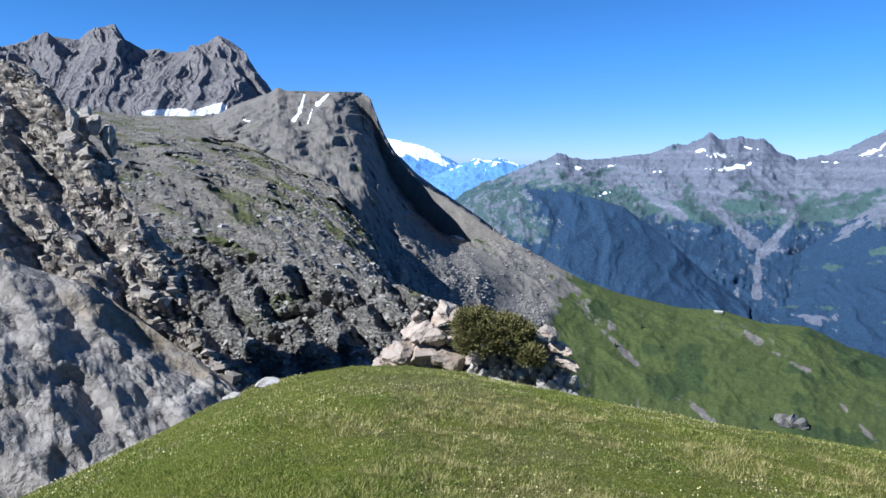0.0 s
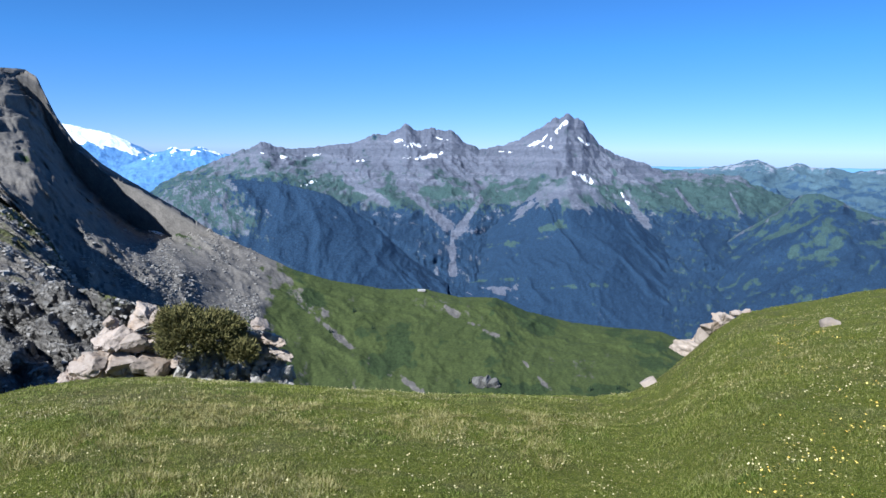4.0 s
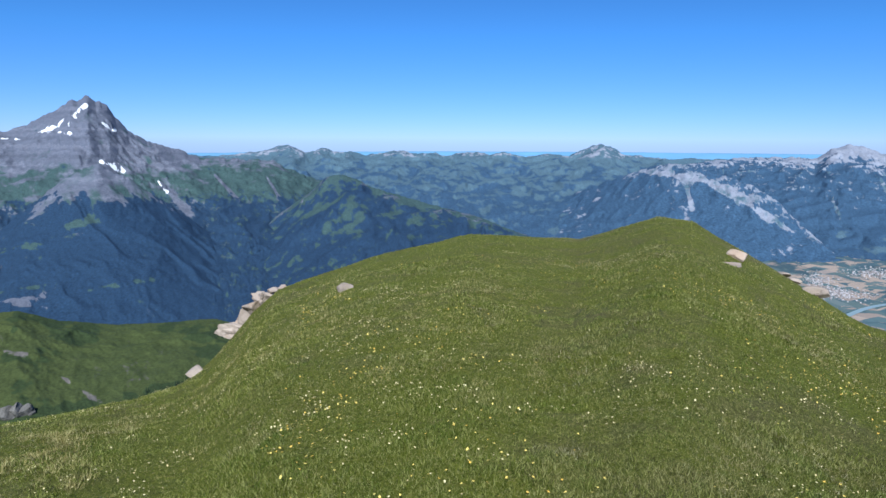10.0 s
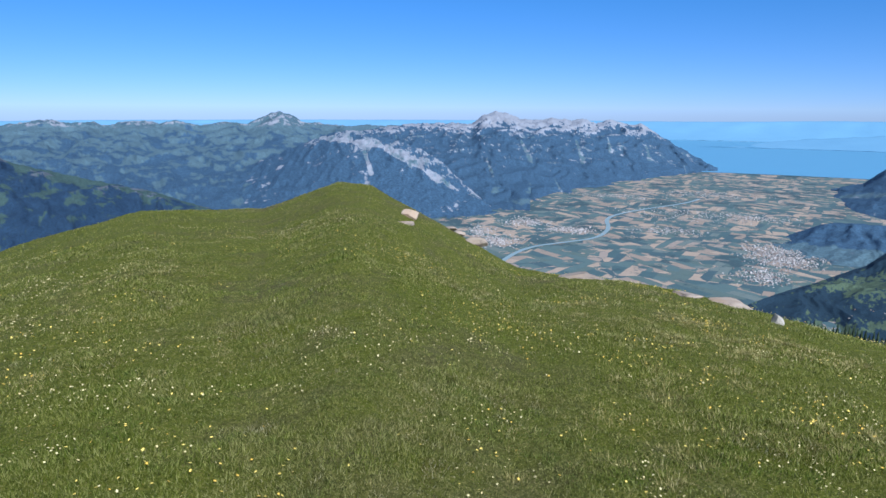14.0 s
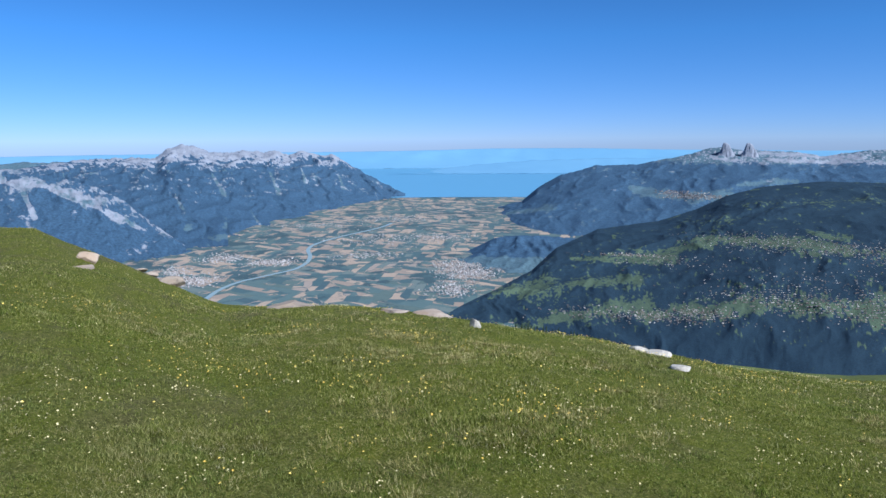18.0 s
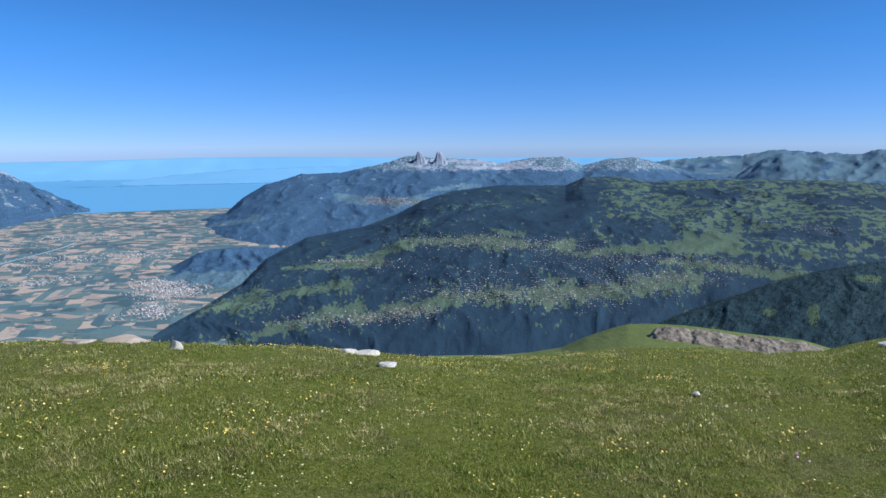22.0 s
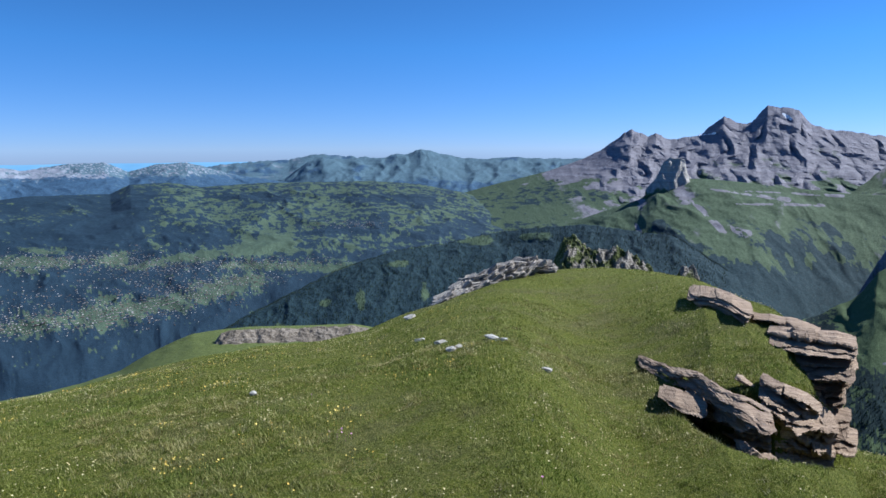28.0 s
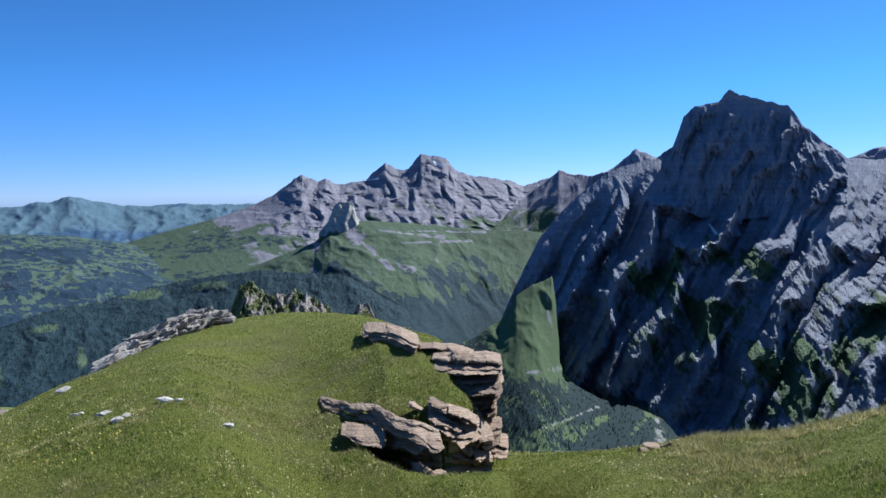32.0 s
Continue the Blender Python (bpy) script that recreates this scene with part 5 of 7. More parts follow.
mat_tower = stone_material("ochre_tower_rock", (0.33, 0.29, 0.245), (0.5, 0.44, 0.37), (0.13, 0.115, 0.1), 0.9, layered=1.2)
mat_slate = stone_material("grey_slabs", (0.37, 0.325, 0.275), (0.56, 0.51, 0.44), (0.1, 0.088, 0.075), 4.0, layered=5.0)


def boulder(size, seed, detail=3, cuts=14, rough=0.1):
    """An angular block: a ball cut by planes and roughened."""
    bm = bmesh.new()
    bmesh.ops.create_icosphere(bm, subdivisions=detail, radius=1.0)
    rs = np.random.RandomState(seed)
    planes = []
    for k in range(cuts):
        n = rs.normal(size=3)
        planes.append((n / np.linalg.norm(n), rs.uniform(0.42, 0.72)))
    off = Vector(rs.uniform(-50, 50, 3))
    for v in bm.verts:
        p = np.array(v.co)
        for n, d in planes:
            k = p @ n - d
            if k > 0:
                p = p - n * k
        q = Vector(p)
        q *= 1 + rough * noise.fractal(q * 1.7 + off, 0.5, 2.0, 3) + rough * 0.8 * (noise.hetero_terrain(q * 4.0 + off, 0.6, 2.0, 4, 0.6) - 0.7) * 0.35
        v.co = Vector((q.x * size[0], q.y * size[1], q.z * size[2]))
    return bm


def slab(length, width, thick, seed, n=18):
    """A bedded slab with a ragged outline and a broken, stepped edge."""
    rs = np.random.RandomState(seed)
    bm = bmesh.new()
    a = np.sort(np.linspace(0, 2 * np.pi, n, endpoint=False) + rs.uniform(-0.12, 0.12, n))
    rad = 1 + rs.uniform(-0.32, 0.14, n)
    rings = []
    for h, k in ((-0.5, 0.86), (-0.28, 0.97), (-0.1, 0.9), (0.08, 1.0), (0.3, 0.93), (0.5, 0.84)):
        kk = k + rs.uniform(-0.06, 0.06, n)
        rings.append([bm.verts.new((np.sign(np.cos(t)) * abs(np.cos(t)) ** 0.75 * r * j * length / 2, np.sign(np.sin(t)) * abs(np.sin(t)) ** 0.75 * r * j * width / 2, (h + rs.uniform(-0.05, 0.05)) * thick)) for t, r, j in zip(a, rad, kk)])
    for lo, hi in zip(rings, rings[1:]):
        for i in range(n):
            bm.faces.new((lo[i], lo[(i + 1) % n], hi[(i + 1) % n], hi[i]))
    top = bm.verts.new((0, 0, thick * 0.5))
    bot = bm.verts.new((0, 0, -thick * 0.5))
    for i in range(n):
        bm.faces.new((rings[-1][i], rings[-1][(i + 1) % n], top))
        bm.faces.new((rings[0][(i + 1) % n], rings[0][i], bot))
    return bm


def polar(az, r, lift=0.0):
    """A place over the meadow at a bearing and a distance."""
    x, y = r * math.sin(radians(az)), r * math.cos(radians(az))
    a = az if az >= 160 else az + 360
    return Vector((x, y, float(ground_at(x, y)) + lift)) if r < 25 else Vector((x, y, float(ground_z(a, r)) + lift))


def seen_at(az, el):
    """Where the sight line at a bearing and an elevation meets the meadow."""
    k = math.tan(radians(el))
    rs = np.linspace(1.5, 30, 3000)
    z = ground_z(np.full_like(rs, az), rs) - EYE
    i = int(np.argmax(z >= rs * k)) if (z >= rs * k).any() else int(np.argmax(z - rs * k))
    return polar(az, float(rs[i]))


def facing(az):
    """Turn about z that lets a thing's x axis run across the view at a bearing."""
    return Matrix.Rotation(-radians(az), 4, "Z")


# pale outcrop at the southern rim
def block_on(thing, name, mat, az, r, el, size, seed, turn=0.0, tilt=0.0, detail=4, cuts=14, label="", rough=0.16):
    """A block of an outcrop with its middle at a bearing, a distance and an elevation."""
    p = heading(az, el)
    p = p * (r / math.cos(radians(el))) + Vector((0, 0, EYE))
    ob = part(name, boulder(size, seed, detail, cuts, rough), mat, thing, label)
    ob.matrix_parent_inverse = thing.matrix_basis.inverted()
    ob.matrix_basis = Matrix.Translation(p) @ facing(az) @ Matrix.Rotation(radians(turn), 4, "Z") @ Matrix.Rotation(radians(tilt), 4, "Y")
    return ob


def lamina(thing, mat, pts, front, depth, thick, az0, rs, seed, eye):
    """One thin bed of rock along points across the view, with a ragged front edge."""
    bm = bmesh.new()
    rings = []
    for i, (x, y, z) in enumerate(pts):
        deep = max(depth, front[i] + 0.12)
        f = y + front[i] + 0.09 * float(fbm(np.array(x * 6.0 + seed), np.array(seed * 1.3), 4, 0.65)) + rs.uniform(-0.008, 0.008)
        t = thick * (0.9 + 0.7 * float(perlin(np.array(x * 3.1), np.array(seed * 0.7))))
        dz = 0.02 * float(fbm(np.array(x * 4.0 + 3 * seed), np.array(0.5), 3))
        prof = ((y + deep, 0.5), (f + 0.7 * (y + deep - f), 0.5 + 0.7 * float(perlin(np.array(x * 5.0), np.array(seed + 2.3)))), (f + 0.5 * (y + deep - f), 0.5 + 0.7 * float(perlin(np.array(x * 6.0), np.array(seed + 6.1)))), (f + 0.3 * (y + deep - f), 0.55 + 0.5 * float(perlin(np.array(x * 7.0), np.array(seed + 4.3)))), (f + 0.15 * (y + deep - f), 0.45 + 0.6 * float(perlin(np.array(x * 9.0), np.array(seed + 8.6)))), (f + 0.03, 0.42 + 0.4 * float(perlin(np.array(x * 12.0), np.array(seed + 1.6)))), (f + 0.008, 0.3), (f + rs.uniform(-0.012, 0.012), 0.05), (f + rs.uniform(0.0, 0.03), -0.25), (f + 0.04, -0.5), (y + deep, -0.5))
        rings.append([bm.verts.new((x + rs.uniform(-0.008, 0.008), b, z + dz + h * t)) for b, h in prof])
    m = len(rings[0])
    for lo, hi in zip(rings, rings[1:]):
        for i in range(m):
            bm.faces.new((lo[i], hi[i], hi[(i + 1) % m], lo[(i + 1) % m]))
    bm.faces.new(rings[0][::-1])
    bm.faces.new(rings[-1])
    bmesh.ops.recalc_face_normals(bm, faces=bm.faces)
    ob = part("slab", bm, mat, thing)
    ob.matrix_parent_inverse = thing.matrix_basis.inverted()
    ob.matrix_basis = Matrix.Translation(eye + Vector((0, 0, EYE))) @ facing(az0)
    return ob


def bedded(thing, mat, upper, lower, r0, count, deep, seed, overhang, ragged=0.12, lean=0.0, joints=0.5, eye=Vector(), uneven=0.04):
    """A bedded rock mass between an upper and a lower edge given by (bearing, elevation), split into thin beds."""
    rs = np.random.RandomState(seed)
    az0 = 0.5 * (upper[0][0] + upper[-1][0])

    def line(edge):
        a, e = np.array(edge, float).T
        r = knots(r0, a)
        return np.stack([r * np.sin(np.radians(a - az0)), r * np.cos(np.radians(a - az0)), r * np.tan(np.radians(e))])

    top_line, low_line = line(upper), line(lower)
    thick = np.exp(rs.normal(size=count) * 0.55)
    cuts = np.append(0, np.cumsum(thick / thick.sum()))
    for k in range(count):
        v, dv = (cuts[k] + cuts[k + 1]) / 2, cuts[k + 1] - cuts[k]
        u0, u1 = rs.uniform(0, ragged), 1 - rs.uniform(0, ragged)
        ends = [u0] + sorted(rs.uniform(u0, u1, rs.poisson(joints))) + [u1]
        back = rs.uniform(-0.07, 0.07)
        for a, b in zip(ends, ends[1:]):
            if b - a < 0.06:
                continue
            u = np.linspace(a + 0.003, b - 0.003, max(6, int(64 * (b - a))))
            A = np.stack([np.interp(u, np.linspace(0, 1, len(c)), c) for c in top_line])
            B = np.stack([np.interp(u, np.linspace(0, 1, len(c)), c) for c in low_line])
            P = A + (B - A) * v
            x = P[0]
            high = float(np.mean(A[2] - B[2]))
            over = np.interp(v, *np.array(overhang).T)
            f = over + back + lean * (x - x.mean()) + 0.24 * fbm(x * 1.6 + seed, x * 0 + v * 2.2, 4, 0.55) + rs.uniform(-uneven, uneven)
            # ends round off to the back
            edge = np.minimum(u - a, b - u) * (b - a + 0.5)
            f = f + 0.07 * np.clip(1 - edge * 12, 0, 1) ** 2
            lamina(thing, mat, list(zip(*P)), f, deep + over + back, max(0.009, dv * high * rs.uniform(0.86, 1.12)), az0, rs, seed + 0.37 * k + a, eye)


outcrop = holder("rock_outcrop", Matrix.Translation(polar(202, 12.6)), "pale weathered limestone outcrop at the meadow rim", "rock outcrop")
rs = np.random.RandomState(40)
bedded(outcrop, mat_pale, [(198.7, -15.2), (201.5, -15.4), (204.4, -15.5)], [(195.6, -17.8), (200.5, -18.4), (204.8, -18.4)], 12.95, 5, 0.6, 843, [(0, 0.1), (1, -0.1)], ragged=0.06, joints=2.0)
OUT_TOP = [(196.4, -16.9), (197.6, -16.0), (198.6, -14.6), (199.5, -13.2), (200.6, -12.5), (202.0, -12.0), (203.2, -12.4), (203.9, -13.2), (204.9, -14.9)]
for k in range(64):
    a = rs.uniform(196.6, 204.6)
    top_e = float(np.interp(a, [q[0] for q in OUT_TOP], [q[1] for q in OUT_TOP]))
    e = top_e - 0.45 - (18.2 + top_e) * (k / 63) ** 0.8
    big = rs.uniform(0.8, 1.7)
    block_on(outcrop, "block", mat_pale, a, 12.85 + rs.uniform(-0.1, 0.3), e, (rs.uniform(0.12, 0.3) * big, rs.uniform(0.2, 0.35), rs.uniform(0.09, 0.2) * big), 100 + k, rs.uniform(-35, 35), rs.uniform(-25, 25), detail=4, cuts=18)
for k, (a, e, sx, sz) in enumerate([(198.4, -16.9, 0.4, 0.24), (200.6, -16.6, 0.5, 0.3), (202.6, -16.9, 0.5, 0.36)]):
    block_on(outcrop, "block", mat_pale, a, 12.75, e, (sx, 0.4, sz), 180 + k, 12 * k, 8)

rubble = holder("stone_heap", Matrix.Translation(polar(209, 12.4)), "heap of angular pale grey stones under a shrub", "stone heap")
stone_meshes = []
for k in range(10):
    bm = boulder((1, 0.8, 0.62), 300 + k, 2, 12, 0.05)
    me = bpy.data.meshes.new("stone")
    bm.to_mesh(me)
    bm.free()
    me.materials.append(mat_rubble)
    stone_meshes.append(me)
rs = np.random.RandomState(41)


def loose_stone(parent, p, size, rs, meshes=stone_meshes, name="stone"):
    ob = new(name, meshes[rs.randint(len(meshes))])
    ob.parent = parent
    ob.matrix_parent_inverse = parent.matrix_basis.inverted()
    ob.matrix_basis = Matrix.Translation(p) @ Euler(rs.uniform(-3, 3, 3)).to_matrix().to_4x4() @ Matrix.Diagonal((size, size, size, 1))
    return ob


for k in range(280):
    a = rs.uniform(204.6, 213.3)
    top = np.interp(a, [204.6, 206, 208.2, 209.4, 210.4, 211.6, 213.3], [-16.6, -16.6, -15.8, -14.0, -14.4, -15.7, -18.0])
    low = np.interp(a, [205.6, 208, 210, 213.5], [-18.6, -19.1, -19.7, -19.6])
    e = low + (top - low) * rs.uniform(0, 1)
    p = heading(a, e) * (12.25 + 0.5 * rs.uniform() + (e - low) * 0.14) / math.cos(radians(e)) + Vector((0, 0, EYE))
    loose_stone(rubble, p, rs.uniform(0.06, 0.19) * (1.2 if a > 210 else 1), rs)
for k, (a, e, sx, sz) in enumerate([(210.9, -14.4, 0.26, 0.14), (211.9, -15.7, 0.26, 0.18), (212.4, -16.8, 0.22, 0.14), (206, -18.6, 0.6, 0.5), (208.5, -18.6, 0.7, 0.5), (210.8, -18.4, 0.6, 0.6), (212.4, -19.0, 0.4, 0.35), (207.5, -20.2, 0.8, 0.4), (210.5, -20.4, 0.8, 0.4)]):
    block_on(rubble, "block", mat_rubble if k > 2 else mat_pale, a, 12.7 if k < 3 else 13.4, e, (sx, 0.4, sz), 330 + k, 15 * k, 6)


def leaf_material(name, dark, mid, light):
    m, t, b = nodes_of(name)
    g = node(t, "ShaderNodeNewGeometry")
    patch = noise_tex(t, g.outputs["Position"], 1.3, 4, 0.6)
    tone = math_node(t, "ADD", math_node(t, "MULTIPLY", g.outputs["Random Per Island"], 0.75), math_node(t, "MULTIPLY", patch, 0.25))
    t.links.new(ramp(t, tone, (0.15, dark), (0.45, mid), (0.85, light)), b.inputs["Base Color"])
    b.inputs["Roughness"].default_value, b.inputs["Specular IOR Level"].default_value = 0.75, 0.2
    return m


def tri_cloud(name, base, tip_a, tip_b, mat):
    """Many single leaves from three corners each."""
    v = np.stack([base, tip_a, tip_b], 1).reshape(-1, 3).astype(np.float32)
    n = len(base)
    me = bpy.data.meshes.new(name)
    me.vertices.add(3 * n)
    me.vertices.foreach_set("co", v.ravel())
    me.loops.add(3 * n)
    me.loops.foreach_set("vertex_index", np.arange(3 * n, dtype=np.int32))
    me.polygons.add(n)
    me.polygons.foreach_set("loop_start", np.arange(0, 3 * n, 3, dtype=np.int32))
    me.update(calc_edges=True)
    me.materials.append(mat)
    return new(name, me)


mat_juniper = leaf_material("juniper_leaves", (0.03, 0.032, 0.01), (0.115, 0.108, 0.034), (0.23, 0.2, 0.075))
mat_wood, t, b = nodes_of("shrub_wood")
t.links.new(ramp(t, noise_tex(t, node(t, "ShaderNodeNewGeometry").outputs["Position"], 30, 5), (0.3, (0.07, 0.05, 0.035)), (0.7, (0.2, 0.16, 0.12))), b.inputs["Base Color"])


def shrub(centre, radii, count, seed, az):
    rs = np.random.RandomState(seed)
    thing = holder("juniper_shrub", Matrix.Translation(centre), "low spreading olive green juniper shrub among stones", "shrub")
    bm = bmesh.new()
    for k in range(9):
        a = rs.uniform(0, 2 * np.pi)
        tip = Vector((math.cos(a) * radii[0] * 0.7, math.sin(a) * radii[1] * 0.7, radii[2] * rs.uniform(0.2, 0.8)))
        side = tip.cross(Vector((0, 0, 1))).normalized() * 0.025
        foot, up = Vector((0, 0, -0.5 * radii[2])), Vector((0, 0, 0.03))
        ring = [bm.verts.new(foot + o) for o in (side, up, -side)]
        end = [bm.verts.new(tip + o * 0.3) for o in (side, up, -side)]
        for i in range(3):
            bm.faces.new((ring[i], ring[(i + 1) % 3], end[(i + 1) % 3], end[i]))
    part("branches", bm, mat_wood, thing)
    # sprigs gathered in clumps over an uneven dome
    nc = 210
    d = rs.normal(size=(nc, 3))
    d[:, 2] = np.abs(d[:, 2]) * 0.9 - 0.25
    d /= np.linalg.norm(d, axis=1)[:, None]
    cl = d * np.array(radii) * rs.uniform(0.62, 1.08, nc)[:, None]
    idx = rs.randint(nc, size=count)
    c = cl[idx] + rs.normal(size=(count, 3)) * 0.042
    out = c / np.array(radii)
    out /= np.linalg.norm(out, axis=1)[:, None] + 1e-6
    out += rs.normal(size=(count, 3)) * 0.5 + np.array([0, 0, 0.35])
    side = np.cross(out, rs.normal(size=(count, 3)))
    side /= np.linalg.norm(side, axis=1)[:, None]
    L, w = rs.uniform(0.02, 0.05, count)[:, None], rs.uniform(0.006, 0.014, count)[:, None]
    leaves = tri_cloud("foliage", c - side * w, c + side * w, c + out * L, mat_juniper)
    leaves.parent = thing
    return thing


shrub(heading(206.6, -15.4) * 13.0 + Vector((0, 0, EYE)), (0.72, 0.5, 0.46), 30000, 51, 207)
shrub(heading(204.9, -14.3) * 13.1 + Vector((0, 0, EYE)), (0.42, 0.4, 0.36), 11000, 53, 205)
shrub(heading(209.6, -16.6) * 12.7 + Vector((0, 0, EYE - 0.02)), (0.22, 0.22, 0.2), 5000, 52, 210)
shrub(heading(208.0, -14.6) * 13.1 + Vector((0, 0, EYE - 0.05)), (0.4, 0.35, 0.26), 9000, 54, 208)

# rock tower on the crag
tower = holder("rock_tower", Matrix.Translation(heading(175, -4.2) * 36 + Vector((0, 0, EYE))), "weathered ochre rock tower standing on the crag", "rock tower")
rs = np.random.RandomState(43)
for k in range(34):
    e = -4.6 + 7.2 * (k / 33)
    lo, hi = np.interp(e, [-4.6, -1, 1.5, 2.6], [173.6, 173.4, 173.0, 173.3]), np.interp(e, [-4.6, -1, 1.5, 2.6], [177.0, 176.9, 176.8, 176.2])
    block_on(tower, "block", mat_tower, rs.uniform(lo + 0.4, hi - 0.4), 36.5 + rs.uniform(-0.5, 0.7) + 0.25 * e, e, (rs.uniform(0.3, 0.65), rs.uniform(0.5, 0.7), rs.uniform(0.3, 0.8)), 1100 + k, rs.uniform(-30, 30), rs.uniform(-12, 12))

# pale rocks on the western rim
west = holder("rock_outcrop", Matrix.Translation(polar(247.5, 15.6)), "row of pale limestone boulders along the meadow edge", "rock outcrop")
for k, (a, e, sx, sy, sz, tu) in enumerate([
        (246.1, -15.6, 0.42, 0.35, 0.26, 0), (247.3, -14.7, 0.3, 0.3, 0.26, 20), (247.9, -13.9, 0.28, 0.3, 0.22, -15), (248.5, -13.35, 0.24, 0.26, 0.2, 30), (249.1, -13.0, 0.18, 0.2, 0.14, 10), (249.7, -12.6, 0.16, 0.2, 0.12, 0), (250.3, -12.4, 0.14, 0.2, 0.09, 0), (247.0, -15.2, 0.24, 0.25, 0.2, 40), (248.6, -12.9, 0.12, 0.15, 0.13, 0)]):
    block_on(west, "block", mat_pale, a, 15.5, e, (sx, sy, sz), 140 + k, tu, 8)


def lone_stone(az, el, size, seed, mat, label, flat=0.6, sink=0.25, turn=0.0):
    p = seen_at(az, el)
    bm = boulder((size, size * 0.8, size * flat), seed, 3, 10, 0.07)
    me = bpy.data.meshes.new("stone")
    bm.to_mesh(me)
    bm.free()
    me.materials.append(mat)
    ob = new("stone", me)
    ob.matrix_world = Matrix.Translation(p + Vector((0, 0, size * flat * (0.55 - sink)))) @ facing(az + turn)
    return tagged(ob, label, "stone", "stones on the meadow")


for k, (a, e, sz, fl, mt, lb) in enumerate([
        (255.5, -12.75, 0.15, 0.95, mat_pale, "pale upright stone set in the meadow"), (243.4, -18.7, 0.2, 0.6, mat_pale, "pale stone on the meadow edge"),
        (287.1, -9.4, 0.22, 0.75, mat_pale, "tan rock slab jutting from the knoll"), (286.5, -9.9, 0.22, 0.2, mat_pale, "flat stone sunk in the grass"), (290.2, -10.2, 0.18, 0.4, mat_pale, "small pale stone on the knoll"), (291.0, -10.7, 0.16, 0.4, mat_pale, "small pale stone on the knoll"), (292.4, -11.6, 0.25, 0.5, mat_pale, "pale stone at the rim"),
        (301.0, -14.1, 0.5, 0.16, mat_pale, "flat pale slab at the rim"), (312.6, -15.2, 0.4, 0.16, mat_pale, "flat pale slab at the rim"), (309.5, -14.75, 0.3, 0.16, mat_pale, "flat pale slab at the rim"),
        (330.5, -17.75, 0.2, 0.26, mat_white, "low white boulder at the rim"), (329.2, -17.5, 0.14, 0.35, mat_white, "low white boulder at the rim"), (332.1, -18.9, 0.12, 0.35, mat_white, "small white stone in the grass"), (315.9, -16.1, 0.09, 1.3, mat_white, "small upright white stone"),
        (372.3, -17.1, 0.13, 0.25, mat_white, "pale flat stone in the grass"), (372.9, -17.9, 0.07, 0.5, mat_white, "small stone in the grass"), (373.4, -17.7, 0.07, 0.5, mat_white, "small stone in the grass"), (370.6, -16.9, 0.07, 0.5, mat_white, "small stone in the grass"), (376.3, -16.9, 0.09, 0.3, mat_white, "pale stone in the grass"), (377.2, -17.2, 0.09, 0.28, mat_white, "pale stone in the grass"), (380.4, -19.7, 0.06, 0.4, mat_white, "small pale stone in the grass"), (370.5, -14.9, 0.13, 0.5, mat_white, "small pale stone at the rim"), (356.5, -20.5, 0.05, 0.5, mat_white, "small stone in the grass"),
        (416.7, -22.1, 0.14, 0.45, mat_slab, "tan stone at the rim"), (417.6, -22.2, 0.12, 0.5, mat_slab, "tan stone at the rim"), (415.8, -22.4, 0.09, 0.5, mat_slab, "tan stone at the rim"), (435.3, -17.4, 0.3, 0.3, mat_pale, "pale flat rock in dry grass"), (184.9, -19.2, 0.16, 0.4, mat_rubble, "pale rock at the edge of the gully"), (187.5, -18.6, 0.24, 0.35, mat_rubble, "pale rock at the edge of the gully")]):
    lone_stone(a, e, sz, 500 + k, mt, lb, fl)

# heap of slabs on the northern knoll
heap = holder("slab_heap", Matrix.Translation(polar(378, 16.5)), "heap of grey slabs along the crest of the knoll", "slab heap")
slab_meshes = []
for k in range(8):
    bm = slab(1.0, 0.6, 0.16, 700 + k, 11)
    me = bpy.data.meshes.new("slab")
    bm.to_mesh(me)
    bm.free()
    me.materials.append(mat_slate)
    slab_meshes.append(me)
rs = np.random.RandomState(61)
HEAP = [(373.0, -13.5, -13.9), (374.5, -12.2, -13.4), (375.4, -11.4, -13.0), (377.4, -10.9, -12.2), (379.2, -10.15, -11.4), (380.8, -9.75, -10.9), (381.8, -9.85, -10.6), (382.9, -10.4, -10.7)]
for k in range(210):
    a = rs.uniform(373.0, 382.9)
    rim, low = (float(np.interp(a, [h[0] for h in HEAP], [h[n] for h in HEAP])) for n in (1, 2))
    e = low + (rim - low) * rs.uniform(0, 1) - 0.1
    r = float(np.interp(a, [372.8, 378, 383.2], [14.6, 15.6, 17.2])) + 0.5 * (e - low) + 0.2 * rs.uniform()
    p = heading(a, e) * r / math.cos(radians(e)) + Vector((0, 0, EYE))
    ob = new("slab", slab_meshes[rs.randint(8)])
    ob.parent = heap
    ob.matrix_parent_inverse = heap.matrix_basis.inverted()
    s = rs.uniform(0.2, 0.62)
    ob.matrix_basis = Matrix.Translation(p) @ facing(a) @ Euler((rs.uniform(-0.25, 0.4), -0.4 + rs.uniform(-0.4, 0.4), rs.uniform(-0.7, 0.7))).to_matrix().to_4x4() @ Matrix.Diagonal((s, s, s * rs.uniform(0.5, 1.2), 1))

# layered ledge on the eastern side of the knoll
ledge = holder("rock_ledge", Matrix.Translation(polar(400, 12.5)), "layered tan sandstone ledge breaking out of the knoll", "rock ledge")
rs = np.random.RandomState(71)


